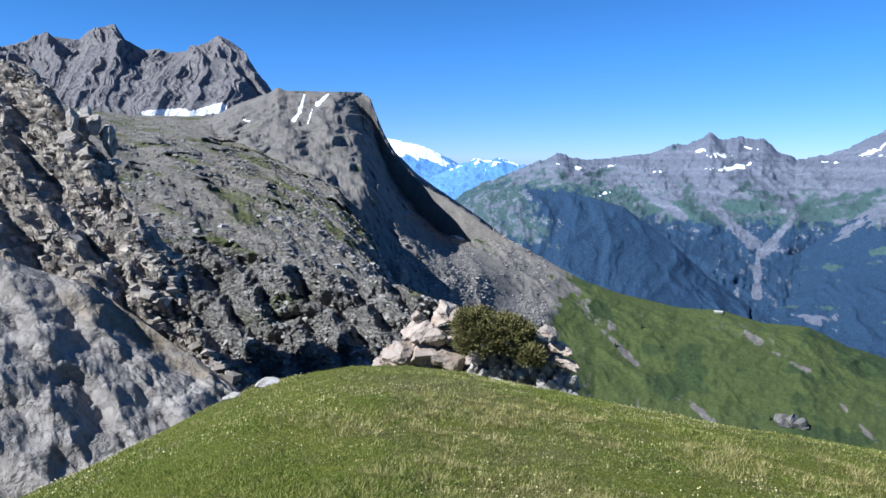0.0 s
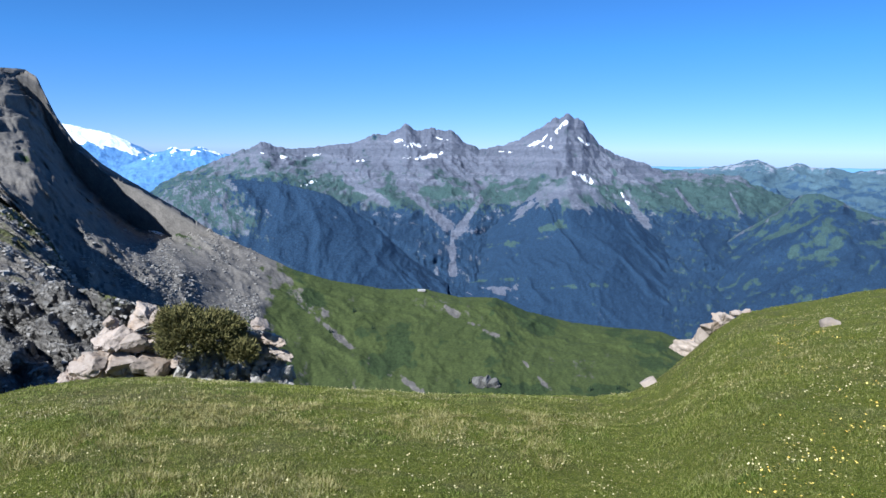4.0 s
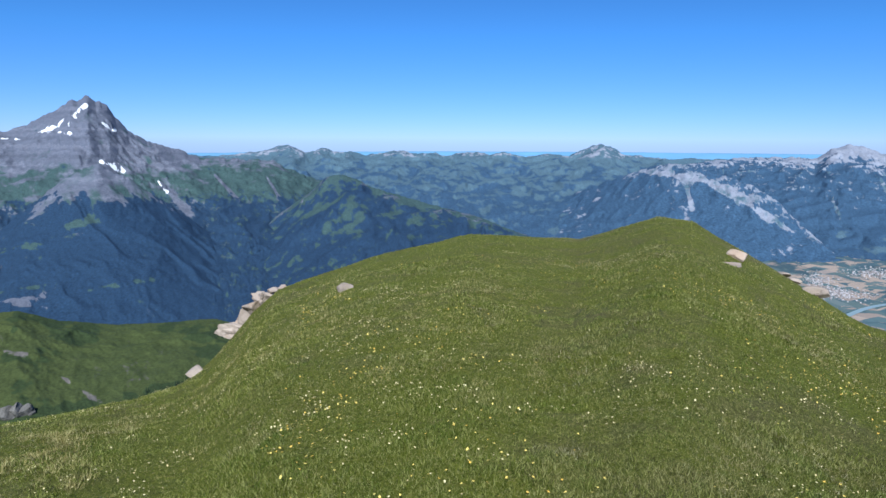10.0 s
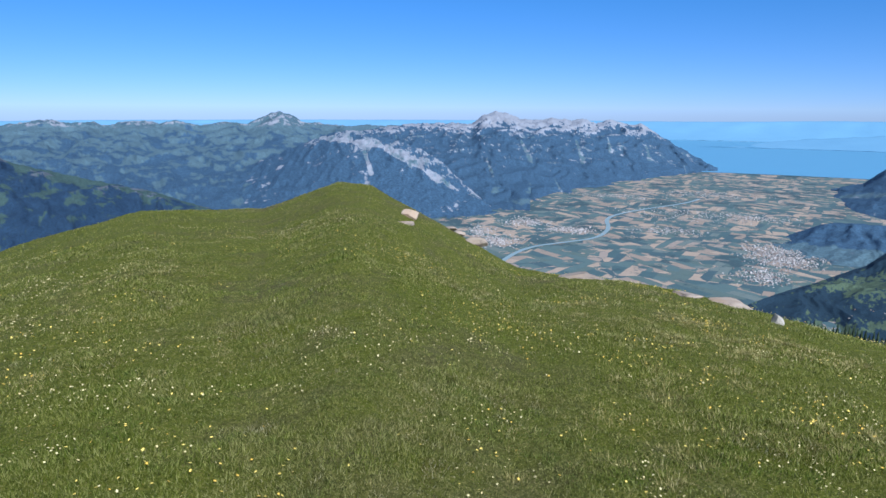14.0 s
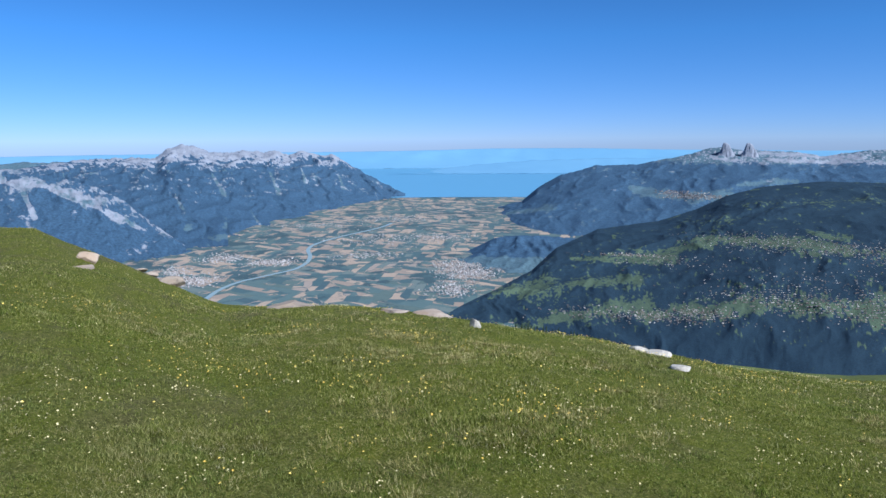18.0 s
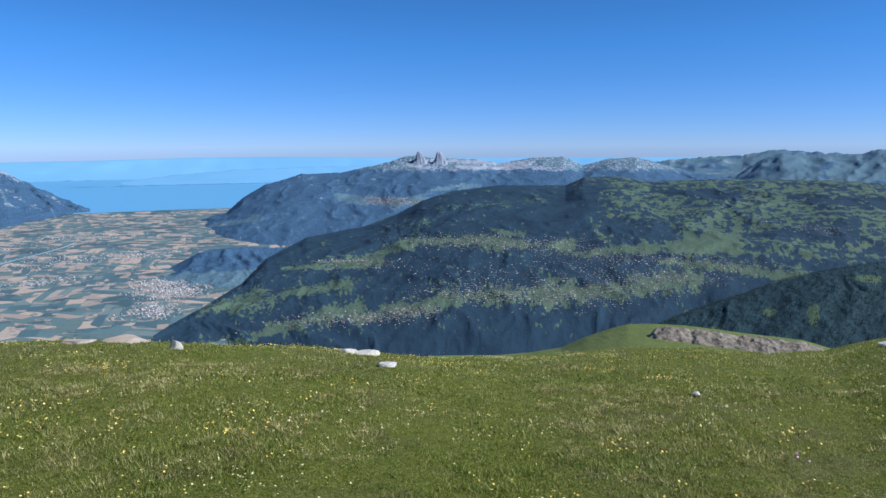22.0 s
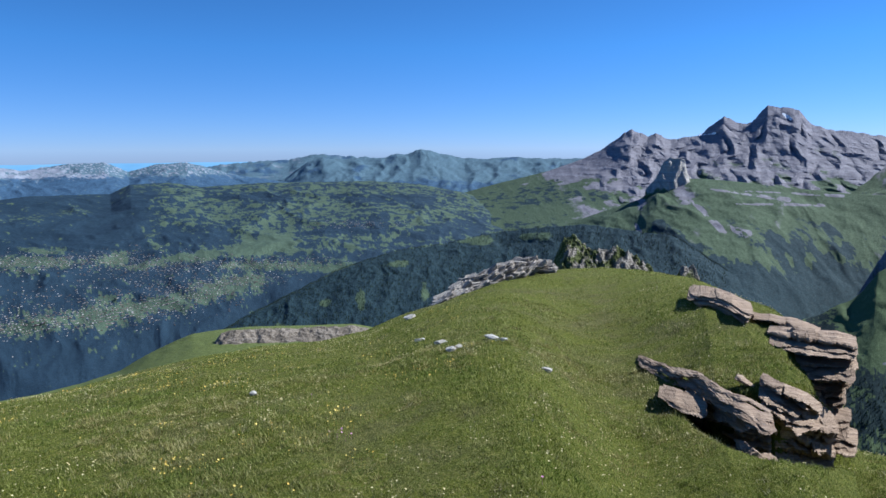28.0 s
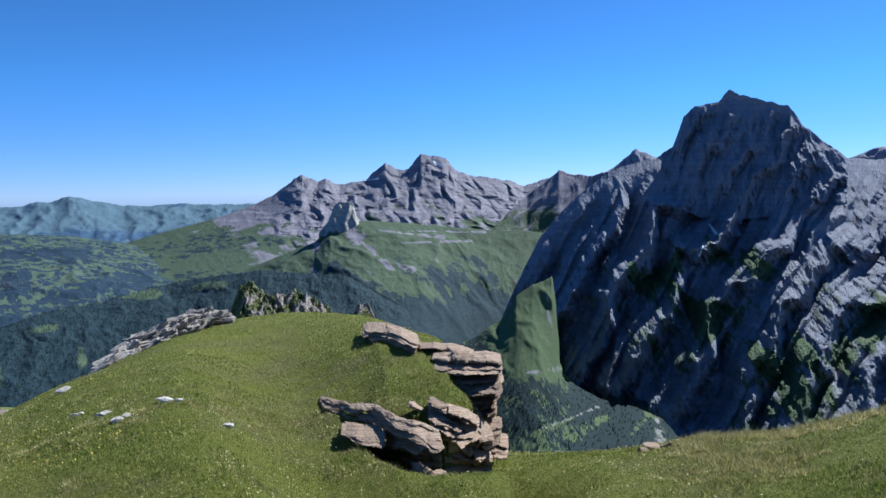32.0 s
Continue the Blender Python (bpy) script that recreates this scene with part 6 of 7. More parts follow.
def beds(upper, lower, r0, count, deep, seed, overhang, ragged=0.08, joints=0.8, uneven=0.09):
    bedded(ledge, mat_slab, upper, lower, r0, count, deep, seed, overhang, ragged, 0.0, joints, LEDGE_EYE, uneven)


# the tall stack: cap, body, neck, jutting lips and a dark undercut foot
beds([(399.1, -13.15), (401.1, -13.05), (402.8, -13.4), (404.8, -14.1)], [(400.2, -13.7), (401.6, -14.2), (403.5, -14.3), (404.9, -14.3)], [(399, 8.4), (405, 7.7)], 7, 0.3, 811, [(0, 0.1), (1, 0.22)], 0.1, 0.6, 0.05)
beds([(400.7, -14.2), (403.5, -14.25), (405.7, -14.2), (407.15, -14.6)], [(402.2, -16.2), (404.1, -16.3), (405.7, -16.2), (407.1, -16.0)], [(400, 7.75), (403, 7.3), (407, 7.2)], 13, 0.45, 812, [(0, 0.14), (0.3, -0.02), (0.6, 0.12), (1, 0.02)], 0.05)
beds([(402.1, -16.1), (404.1, -16.2), (405.8, -16.1), (407.0, -16.0)], [(403.0, -18.2), (404.5, -18.0), (405.8, -17.7), (406.9, -17.1)], [(402, 7.1), (407, 7.0)], 13, 0.45, 813, [(0, 0.12), (0.4, -0.04), (0.7, 0.1), (1, -0.04)], 0.08)
beds([(402.9, -17.4), (404.9, -17.4), (406.8, -17.0)], [(404.1, -20.4), (405.4, -20.3), (406.5, -19.9)], [(402, 6.95), (407, 6.95)], 14, 0.5, 814, [(0, 0.1), (0.4, 0.06), (0.6, -0.05), (1, 0.14)], 0.1)
beds([(403.7, -20.6), (405.4, -20.1), (407.1, -19.9)], [(403.7, -21.2), (405.5, -21.0), (406.9, -20.3)], 6.65, 5, 0.5, 815, [(0, -0.06), (1, 0.1)], 0.06)
beds([(405.1, -21.6), (406.4, -21.2), (407.6, -21.5)], [(405.0, -22.3), (406.4, -22.1), (407.4, -21.9)], 6.6, 5, 0.5, 816, [(0, -0.04), (1, 0.1)], 0.06)
beds([(401.3, -20.7), (404.1, -20.4), (406.4, -20.4)], [(401.6, -24.2), (404.2, -24.4), (406.2, -23.9)], [(401, 5.6), (403, 5.75), (406.5, 6.6)], 10, 0.7, 817, [(0, 0.12), (0.5, 0.2), (1, 0.1)], 0.05)
# the middle shelf
beds([(400.4, -17.85), (402.2, -18.35), (404.0, -18.9), (405.2, -19.65)], [(400.9, -19.3), (402.0, -20.4), (403.2, -21.1), (404.9, -20.2)], [(400.4, 6.05), (402.2, 5.8), (404, 5.85), (405.2, 6.2)], 13, 0.22, 818, [(0, 0.12), (0.35, 0.0), (0.75, -0.06), (1, 0.1)], 0.06)
# the tongue that runs down through the turf, undercut at its lower end
TONGUE = [(391.2, 7.7), (394.0, 6.75), (396, 6.35), (397.7, 5.75), (399.4, 5.4), (402, 5.1)]
beds([(391.2, -17.05), (394.0, -17.95), (396.0, -18.0), (397.7, -19.0), (399.4, -19.8), (402.1, -20.95)], [(391.4, -17.3), (394.0, -18.8), (396.0, -19.3), (397.8, -19.9), (399.6, -20.5), (402.0, -21.3)], TONGUE, 8, 0.16, 819, [(0, 0.04), (0.5, -0.04), (1, 0.06)], 0.04, 0.6, 0.05)
beds([(392.6, -18.2), (394.6, -19.0), (396.4, -19.4), (398, -20.0), (400, -20.7)], [(393.4, -19.6), (395.4, -20.3), (397.0, -20.7), (398.4, -20.9), (400.2, -21.2)], TONGUE, 10, 0.3, 820, [(0, 0.04), (0.6, 0.14), (1, -0.02)], 0.1)
beds([(393.1, -19.7), (395.2, -20.2), (397.0, -20.75)], [(393.4, -20.1), (395.4, -20.6), (397.1, -21.05)], [(393, 6.2), (397, 5.6)], 4, 0.4, 821, [(0, -0.04), (1, 0.02)], 0.1)
beds([(395.6, -20.6), (397.4, -20.9), (399.6, -21.2), (402, -21.3)], [(395.6, -23.6), (397.4, -24.2), (399.6, -24.4), (402, -24.6)], [(395.6, 6.2), (399, 5.75), (402, 5.6)], 9, 0.5, 822, [(0, 0.12), (1, 0.12)], 0.04)
# thin slabs at the crest of the knoll
beds([(394.6, -11.6), (396.9, -11.75), (398.4, -12.2), (400.2, -13.1)], [(396.0, -12.5), (397.4, -13.2), (398.6, -13.9), (400.4, -14.8)], [(394.6, 10.1), (397, 9.2), (399, 8.3), (400.4, 8.0)], 10, 0.7, 823, [(0, 0.05), (1, -0.05)], 0.12, 1.0, 0.06)
for a, r, e, sx, sz, sd in ((399.9, 5.2, -22.8, 0.12, 0.06, 902), (400.6, 5.1, -23.0, 0.08, 0.04, 903), (399.4, 6.25, -17.7, 0.1, 0.045, 904), (401.9, 5.2, -23.2, 0.08, 0.04, 905)):
    ob = block_on(ledge, "block", mat_slab, a, r, e, (sx, 0.12, sz), sd, 20, 14, detail=3)
    ob.matrix_basis = Matrix.Translation(LEDGE_EYE) @ ob.matrix_basis

# ---- villages, river, woods ----
def boxes_mesh(name, places, sizes, turns, mat):
    """Small gabled houses, joined: far off, a few to the village."""
    n = len(places)
    c, s = np.cos(turns), np.sin(turns)
    w, d, h = sizes[:, 0] / 2, sizes[:, 1] / 2, sizes[:, 2]
    cor = [(-1, -1, 0), (1, -1, 0), (1, 1, 0), (-1, 1, 0), (-1, -1, 1), (1, -1, 1), (1, 1, 1), (-1, 1, 1), (-1, 0, 1.6), (1, 0, 1.6)]
    v = np.zeros((n, 10, 3))
    for i, (a, b, e) in enumerate(cor):
        lx, ly = a * w, b * d
        v[:, i] = places + np.stack([lx * c - ly * s, lx * s + ly * c, e * h - 0.4], -1)
    faces = []
    quads = [(0, 1, 5, 4), (1, 2, 6, 5), (2, 3, 7, 6), (3, 0, 4, 7), (4, 5, 9, 8), (6, 7, 8, 9), (5, 6, 9), (7, 4, 8)]
    for k in range(n):
        faces += [tuple(10 * k + i for i in q) for q in quads]
    me = bpy.data.meshes.new(name)
    me.from_pydata(v.reshape(-1, 3).tolist(), [], faces)
    me.materials.append(mat)
    return new(name, me)


mat_house, t, b = nodes_of("village_houses")
t.links.new(ramp(t, node(t, "ShaderNodeNewGeometry").outputs["Random Per Island"], (0.0, (0.25, 0.235, 0.225)), (0.3, (0.14, 0.11, 0.095)), (0.65, (0.36, 0.34, 0.33)), (0.8, (0.18, 0.155, 0.14)), constant=True), b.inputs["Base Color"])
b.inputs["Roughness"].default_value = 0.8


def on_slope(key, az, el):
    """The place on a kept mountain side that is seen at a bearing and an elevation."""
    grid_az, grid_el, P = surface[key]
    i = int(np.clip(np.searchsorted(grid_az, az), 0, len(grid_az) - 1))
    low = np.minimum.accumulate(grid_el[i])
    j = int(np.argmax(low <= el)) if (low <= el).any() else len(low) - 1
    return P[i, j]


mat_town, t, b = nodes_of("town_houses")
t.links.new(ramp(t, node(t, "ShaderNodeNewGeometry").outputs["Random Per Island"], (0.0, (0.3, 0.285, 0.285)), (0.35, (0.2, 0.17, 0.16)), (0.6, (0.4, 0.385, 0.385)), (0.88, (0.16, 0.155, 0.155)), constant=True), b.inputs["Base Color"])
b.inputs["Roughness"].default_value = 0.8


def village(name, key, clusters, size, seed, label, mat=mat_house):
    rs = np.random.RandomState(seed)
    pl, sz, tu = [], [], []
    for a, e, wa, we, n in clusters:
        for _ in range(int(n * 3.2)):
            az_, el_ = a + rs.normal() * wa, e + rs.normal() * we * 0.6
            if key:
                p = on_slope(key, az_, el_)
            else:
                r_ = -VALLEY / math.tan(radians(-el_))
                p = np.array([r_ * math.sin(radians(az_)), r_ * math.cos(radians(az_)), VALLEY + EYE])
            pl.append(p)
            k = size * rs.uniform(0.7, 1.3)
            sz.append((k * rs.uniform(1, 1.6), k, k * rs.uniform(0.5, 0.8)))
            tu.append(rs.uniform(0, 3.14))
    ob = boxes_mesh(name, np.array(pl), np.array(sz), np.array(tu), mat)
    return tagged(ob, label, "village", kind="stuff")


village("village_houses", "villars", [(340.5, -7.9, 2.8, 0.6, 170), (347, -8.1, 2.6, 0.6, 170), (351.5, -8.9, 2.2, 0.8, 110), (342.5, -12.2, 3.2, 0.8, 150), (349.5, -12.3, 2.6, 0.9, 150), (354.5, -11.2, 2.4, 0.8, 130), (333, -9.8, 2.0, 0.5, 40), (330.5, -9.4, 1.6, 0.12, 60), (357.5, -10.4, 2.4, 0.5, 120), (336, -13.6, 1.4, 0.3, 60), (333, -14.2, 2.5, 0.5, 60), (362, -9.3, 2.5, 0.5, 90), (368, -6.2, 2.0, 0.3, 60), (345, -10.5, 5.5, 1.6, 120), (330, -14.2, 3.5, 0.5, 90), (356.5, -9.0, 3, 0.5, 90)], 1.0, 81, "scattered chalets and villages on the wooded hillside")
village("village_houses", "leysin", [(335, -4.55, 1.2, 0.22, 130), (333.2, -4.3, 0.6, 0.15, 40)], 1.7, 82, "white village high on the far slope")
village("town_houses", "", [(300.3, -9.9, 1.0, 0.22, 160), (296.5, -9.4, 0.9, 0.3, 140), (294.2, -11.0, 1.0, 0.4, 160), (292.8, -10.2, 0.5, 0.4, 80), (316.0, -10.6, 1.1, 0.4, 170), (314.5, -8.2, 1.4, 0.25, 90), (308, -9.6, 1.2, 0.25, 70), (304, -7.0, 1.4, 0.15, 90), (311, -6.6, 2.0, 0.2, 120), (316.8, -11.2, 1.2, 0.45, 220), (319.5, -10.6, 1.0, 0.3, 130), (315.5, -12.6, 0.9, 0.5, 120), (309, -8.2, 3.0, 0.5, 120)], 1.3, 83, "pale towns spread over the valley floor", mat_town)

mat_river, t, b = nodes_of("river_water")
b.inputs["Base Color"].default_value, b.inputs["Roughness"].default_value = (0.25, 0.33, 0.34, 1), 0.35
bends = [(294.0, -13.2), (296.6, -11.5), (300.4, -10.9), (302.6, -10.5), (303.6, -9.7), (303.1, -8.8), (305.5, -8.1), (309.2, -7.4), (310.5, -6.9)]
ba, be = np.array(bends).T
k = np.linspace(0, len(ba) - 1, 160)
# a smooth course through the bends
sa = np.convolve(np.pad(np.interp(k, range(len(ba)), ba), 9, mode="edge"), np.ones(19) / 19, "valid")
sr = np.convolve(np.pad(-VALLEY / np.tan(np.radians(-np.interp(k, range(len(ba)), be))), 9, mode="edge"), np.ones(19) / 19, "valid")
rx, ry = sr * np.sin(np.radians(sa)), sr * np.cos(np.radians(sa))
tx, ty = np.gradient(rx), np.gradient(ry)
tl = np.hypot(tx, ty)
ox, oy = -ty / tl * 3.4, tx / tl * 3.4
tagged(grid_mesh("water", np.stack([rx - ox, rx + ox], 1), np.stack([ry - oy, ry + oy], 1), np.full((160, 2), VALLEY + 0.5 + EYE), mat_river), "pale winding river across the valley floor", "river", kind="structure")


def conifers(name, places, heights, mat, seed):
    """Far spruces, joined: ragged tiers of cones."""
    rs = np.random.RandomState(seed)
    v, f = [], []
    for p, h in zip(places, heights):
        for tier in range(3):
            lo, hi, w = h * (0.08 + 0.27 * tier), h * (0.5 + 0.25 * tier), h * (0.2 - 0.055 * tier)
            n0 = len(v)
            for i in range(6):
                a = i * math.pi / 3 + tier + rs.uniform(-0.3, 0.3)
                q = w * rs.uniform(0.7, 1.2)
                v.append((p[0] + q * math.cos(a), p[1] + q * math.sin(a), p[2] + lo + h * rs.uniform(-0.04, 0.04)))
            v.append((p[0], p[1], p[2] + hi))
            f += [(n0 + i, n0 + (i + 1) % 6, n0 + 6) for i in range(6)]
    me = bpy.data.meshes.new(name)
    me.from_pydata(v, [], f)
    me.materials.append(mat)
    return new(name, me)


mat_spruce = leaf_material("spruce_needles", (0.008, 0.016, 0.008), (0.018, 0.034, 0.016), (0.035, 0.055, 0.024))
rs = np.random.RandomState(91)
pl = [on_slope("wood", rs.uniform(313, 336), e) for e in rs.uniform(-18.2, -15.9, 900)]
tagged(conifers("spruce_wood", pl, rs.uniform(2.0, 4.2, len(pl)), mat_spruce, 92), "dark spruce wood on the spur below", "wood", kind="stuff")
pl = [on_slope("hill", rs.uniform(354, 398), e) for e in -6.4 - 10 * rs.uniform(0, 1, 9000)]
tagged(conifers("spruce_wood", pl, rs.uniform(1.2, 2.6, len(pl)), mat_spruce, 93), "dense dark spruce forest on the hill", "wood", kind="stuff")
pl = [on_slope("valley", rs.uniform(399, 420.5), e) for e in -16.4 - 6.3 * rs.uniform(0, 1, 2200)]
tagged(conifers("spruce_wood", pl, rs.uniform(1.0, 2.4, len(pl)), mat_spruce, 94), "dark spruce wood on the deep valley floor", "wood", kind="stuff")
bush_spots = [(218.6, -13.6), (220.2, -15.0), (216.6, -15.2), (241.2, -19.2), (239.0, -19.5), (242, -18.9), (228.6, -19.4)]
for a, e in bush_spots:
    p = on_slope("pasture", a, e)
    k = rs.uniform(1.5, 2.6)
    ob = conifers("spruce", [(0, 0, 0), (0.7, 0.4, 0), (-0.5, 0.6, 0)], [k, k * 0.7, k * 0.8], mat_spruce, int(a))
    ob.location = p
    tagged(ob, "small dark spruce on the pasture slope", "spruce", "spruces on the pasture")

# hut on the pasture spur
hut = holder("alpine_hut", Matrix.Translation(on_slope("pasture", 224.4, -11.95)) @ facing(224.4) @ Matrix.Diagonal((0.45, 0.5, 0.4, 1)), "small white-roofed hut on the pasture crest", "hut")
mat_hutwall, t, b = nodes_of("hut_wall")
t.links.new(ramp(t, noise_tex(t, node(t, "ShaderNodeNewGeometry").outputs["Position"], 3.0), (0.3, (0.25, 0.22, 0.19)), (0.7, (0.42, 0.39, 0.35))), b.inputs["Base Color"])
mat_hutroof, t, b = nodes_of("hut_roof")
t.links.new(ramp(t, noise_tex(t, node(t, "ShaderNodeNewGeometry").outputs["Position"], 4.0), (0.3, (0.34, 0.33, 0.32)), (0.7, (0.48, 0.47, 0.46))), b.inputs["Base Color"])
bm = bmesh.new()
bmesh.ops.create_cube(bm, size=1, matrix=Matrix.Translation((0, 0, 0.6)) @ Matrix.Diagonal((7.5, 3, 1.6, 1)))
part("wall", bm, mat_hutwall, hut)
bm = bmesh.new()
ring = [[bm.verts.new((x, y, z)) for y, z in ((-1.9, 1.3), (0, 2.2), (1.9, 1.3), (1.9, 1.42), (0, 2.34), (-1.9, 1.42))] for x in (-4, 4)]
for i in range(6):
    bm.faces.new((ring[0][i], ring[0][(i + 1) % 6], ring[1][(i + 1) % 6], ring[1][i]))
bm.faces.new(ring[0][::-1])
bm.faces.new(ring[1])
part("roof", bm, mat_hutroof, hut)
mat_darkrock = stone_material("dark_rock", (0.12, 0.115, 0.105), (0.2, 0.19, 0.175), (0.05, 0.047, 0.043), 0.5)
rock = holder("boulder", Matrix.Translation(on_slope("pasture", 230.0, -19.6)), "dark rock knob on the pasture slope", "boulder")
for k, (x, z, s) in enumerate(((-2, 0.5, 3.2), (1.8, 0.8, 3.0), (0.2, 1.6, 2.8), (3.8, -0.5, 2.0))):
    ob = part("block", boulder((s, s * 0.8, s * 0.9), 940 + k, 3, 8, 0.12), mat_darkrock, rock)
    ob.matrix_basis = facing(230) @ Matrix.Translation((x, 0, z))


# ---- loose stones ----
CUBE_V = np.array([(x, y, w) for x in (-1, 1) for y in (-1, 1) for w in (-1, 1)], float) * 0.75
CUBE_F = np.array([(0, 1, 3), (0, 3, 2), (4, 6, 7), (4, 7, 5), (0, 4, 5), (0, 5, 1), (2, 3, 7), (2, 7, 6), (0, 2, 6), (0, 6, 4), (1, 5, 7), (1, 7, 3)])


def stone_field(name, key, n, small, big, mat, seed, label, a0=0, a1=999, e0=-90, e1=90, thick=0.6):
    """Many loose stones over a kept slope, joined."""
    rs = np.random.RandomState(seed)
    grid_az, grid_el, P = surface[key]
    ok = np.argwhere((grid_az[:, None] > a0) & (grid_az[:, None] < a1) & (grid_el > e0) & (grid_el < e1))
    clump = fbm(ok[:, 0] * 0.02 + seed, ok[:, 1] * 0.03, 3)
    ok = ok[clump + 0.25 * rs.normal(size=len(ok)) > 0.05]
    pick = ok[rs.randint(len(ok), size=n)]
    c = P[pick[:, 0], pick[:, 1]]
    s = small * (big / small) ** (rs.uniform(0, 1, n) ** 2.2)
    v = CUBE_V[None] * (1 + 0.45 * rs.uniform(-1, 1, (n, 8, 3))) * (0.55 + 0.9 * rs.uniform(0, 1, (n, 1, 3)))
    turn = rs.uniform(0, 2 * np.pi, (n, 1))
    tip = rs.normal(size=(n, 1)) * 0.5
    x, y, w = v[..., 0], v[..., 1], v[..., 2]
    y, w = y * np.cos(tip) - w * np.sin(tip), y * np.sin(tip) + w * np.cos(tip)
    v = np.stack([x * np.cos(turn) - y * np.sin(turn), x * np.sin(turn) + y * np.cos(turn), w * thick], -1) * s[:, None, None]
    v = v + c[:, None, :]
    f = (CUBE_F[None] + (np.arange(n) * 8)[:, None, None]).reshape(-1, 3)
    me = bpy.data.meshes.new(name)
    me.vertices.add(v.shape[0] * v.shape[1])
    me.vertices.foreach_set("co", v.astype(np.float32).ravel())
    me.loops.add(f.size)
    me.loops.foreach_set("vertex_index", f.astype(np.int32).ravel())
    me.polygons.add(len(f))
    me.polygons.foreach_set("loop_start", np.arange(0, f.size, 3, dtype=np.int32))
    me.polygons.foreach_set("use_smooth", np.zeros(len(f), bool))
    me.update(calc_edges=True)
    me.materials.append(mat)
    return tagged(new(name, me), label, "stones", kind="stuff")


mat_loose, t, b = nodes_of("loose_stones")
t.links.new(ramp(t, node(t, "ShaderNodeNewGeometry").outputs["Random Per Island"], (0.0, (0.12, 0.113, 0.103)), (0.5, (0.2, 0.188, 0.17)), (1.0, (0.31, 0.29, 0.265))), b.inputs["Base Color"])
b.inputs["Roughness"].default_value = 0.9
mat_brownstone, t, b = nodes_of("brown_stones")
t.links.new(ramp(t, node(t, "ShaderNodeNewGeometry").outputs["Random Per Island"], (0.0, (0.13, 0.112, 0.095)), (0.5, (0.23, 0.2, 0.168)), (1.0, (0.36, 0.315, 0.265))), b.inputs["Base Color"])
b.inputs["Roughness"].default_value = 0.9
stone_field("scree_stones", "scree", 8000, 0.12, 0.75, mat_loose, 201, "grey blocks scattered over the scree slope", e0=-16, e1=2.6)
stone_field("scree_stones", "crag", 3600, 0.03, 0.24, mat_brownstone, 202, "loose stones on the ledges of the crag", a0=165)
stone_field("scree_stones", "cliff", 4500, 0.06, 0.32, mat_loose, 203, "loose stones on the broken cliff")
stone_field("scree_stones", "pasture", 4500, 0.18, 0.8, mat_loose, 204, "loose blocks on the shale slope", a0=198, a1=211, e0=-21, e1=-6)

# ---- grass and flowers ----
mat_grass = leaf_material("grass_blades", (0.05, 0.072, 0.01), (0.17, 0.2, 0.028), (0.4, 0.4, 0.14))
t = mat_grass.node_tree
pb = t.nodes["Principled BSDF"]
pb.inputs["Specular IOR Level"].default_value = 0.06
thin = node(t, "ShaderNodeBsdfTranslucent")
for l in list(t.links):
    if l.to_socket == pb.inputs["Base Color"]:
        pos = node(t, "ShaderNodeNewGeometry").outputs["Position"]
        dry = math_node(t, "ADD", math_node(t, "MULTIPLY", noise_tex(t, pos, 0.45, 4, 0.55), 0.65), math_node(t, "MULTIPLY", noise_tex(t, pos, 2.6, 3, 0.6), 0.35))
        straw = mixed(t, ramp(t, dry, (0.48, (0, 0, 0)), (0.6, (0.7, 0.7, 0.7))), l.from_socket, ramp(t, node(t, "ShaderNodeNewGeometry").outputs["Random Per Island"], (0.1, (0.13, 0.12, 0.045)), (0.5, (0.30, 0.26, 0.11)), (0.9, (0.46, 0.40, 0.22))))
        lush = math_node(t, "ADD", math_node(t, "MULTIPLY", noise_tex(t, pos, 0.9, 3, 0.6), 0.6), math_node(t, "MULTIPLY", noise_tex(t, pos, 4.5, 3, 0.6), 0.4))
        straw = mixed(t, ramp(t, lush, (0.49, (0, 0, 0)), (0.60, (0.7, 0.7, 0.7))), straw, ramp(t, node(t, "ShaderNodeNewGeometry").outputs["Random Per Island"], (0.1, (0.022, 0.05, 0.009)), (0.6, (0.115, 0.19, 0.018)), (0.95, (0.32, 0.37, 0.08))))
        bare = math_node(t, "ADD", math_node(t, "MULTIPLY", noise_tex(t, pos, 1.7, 4, 0.6), 0.6), math_node(t, "MULTIPLY", noise_tex(t, pos, 7.0, 3, 0.6), 0.4))
        straw = mixed(t, ramp(t, bare, (0.54, (0, 0, 0)), (0.63, (0.6, 0.6, 0.6))), straw, ramp(t, node(t, "ShaderNodeNewGeometry").outputs["Random Per Island"], (0.1, (0.055, 0.042, 0.014)), (0.7, (0.19, 0.145, 0.055)), (0.95, (0.6, 0.55, 0.4))))
        t.links.new(straw, pb.inputs["Base Color"])
        t.links.new(straw, thin.inputs["Color"])
mixer = node(t, "ShaderNodeMixShader", {0: 0.35, 1: pb.outputs[0], 2: thin.outputs[0]})
t.links.new(mixer.outputs[0], t.nodes["Material Output"].inputs["Surface"])


def scatter(n, r0, r1, a0, a1, rs):
    r = np.sqrt(rs.uniform(r0 * r0, r1 * r1, n))
    a = rs.uniform(a0, a1, n)
    return r, a, r * np.sin(np.radians(a)), r * np.cos(np.radians(a))


def meadow_z(x, y):
    r = np.hypot(x, y)
    return ground_z(bearing(x, y), r) + 0.05 * fbm(x * 0.5, y * 0.5, 3) * smooth(r, 0.3, 3) + 0.03 * fbm(x * 1.7, y * 1.7, 3) * smooth(r, 1, 3) + 0.022 * fbm(x * 5, y * 5, 2) * smooth(r, 1, 3)


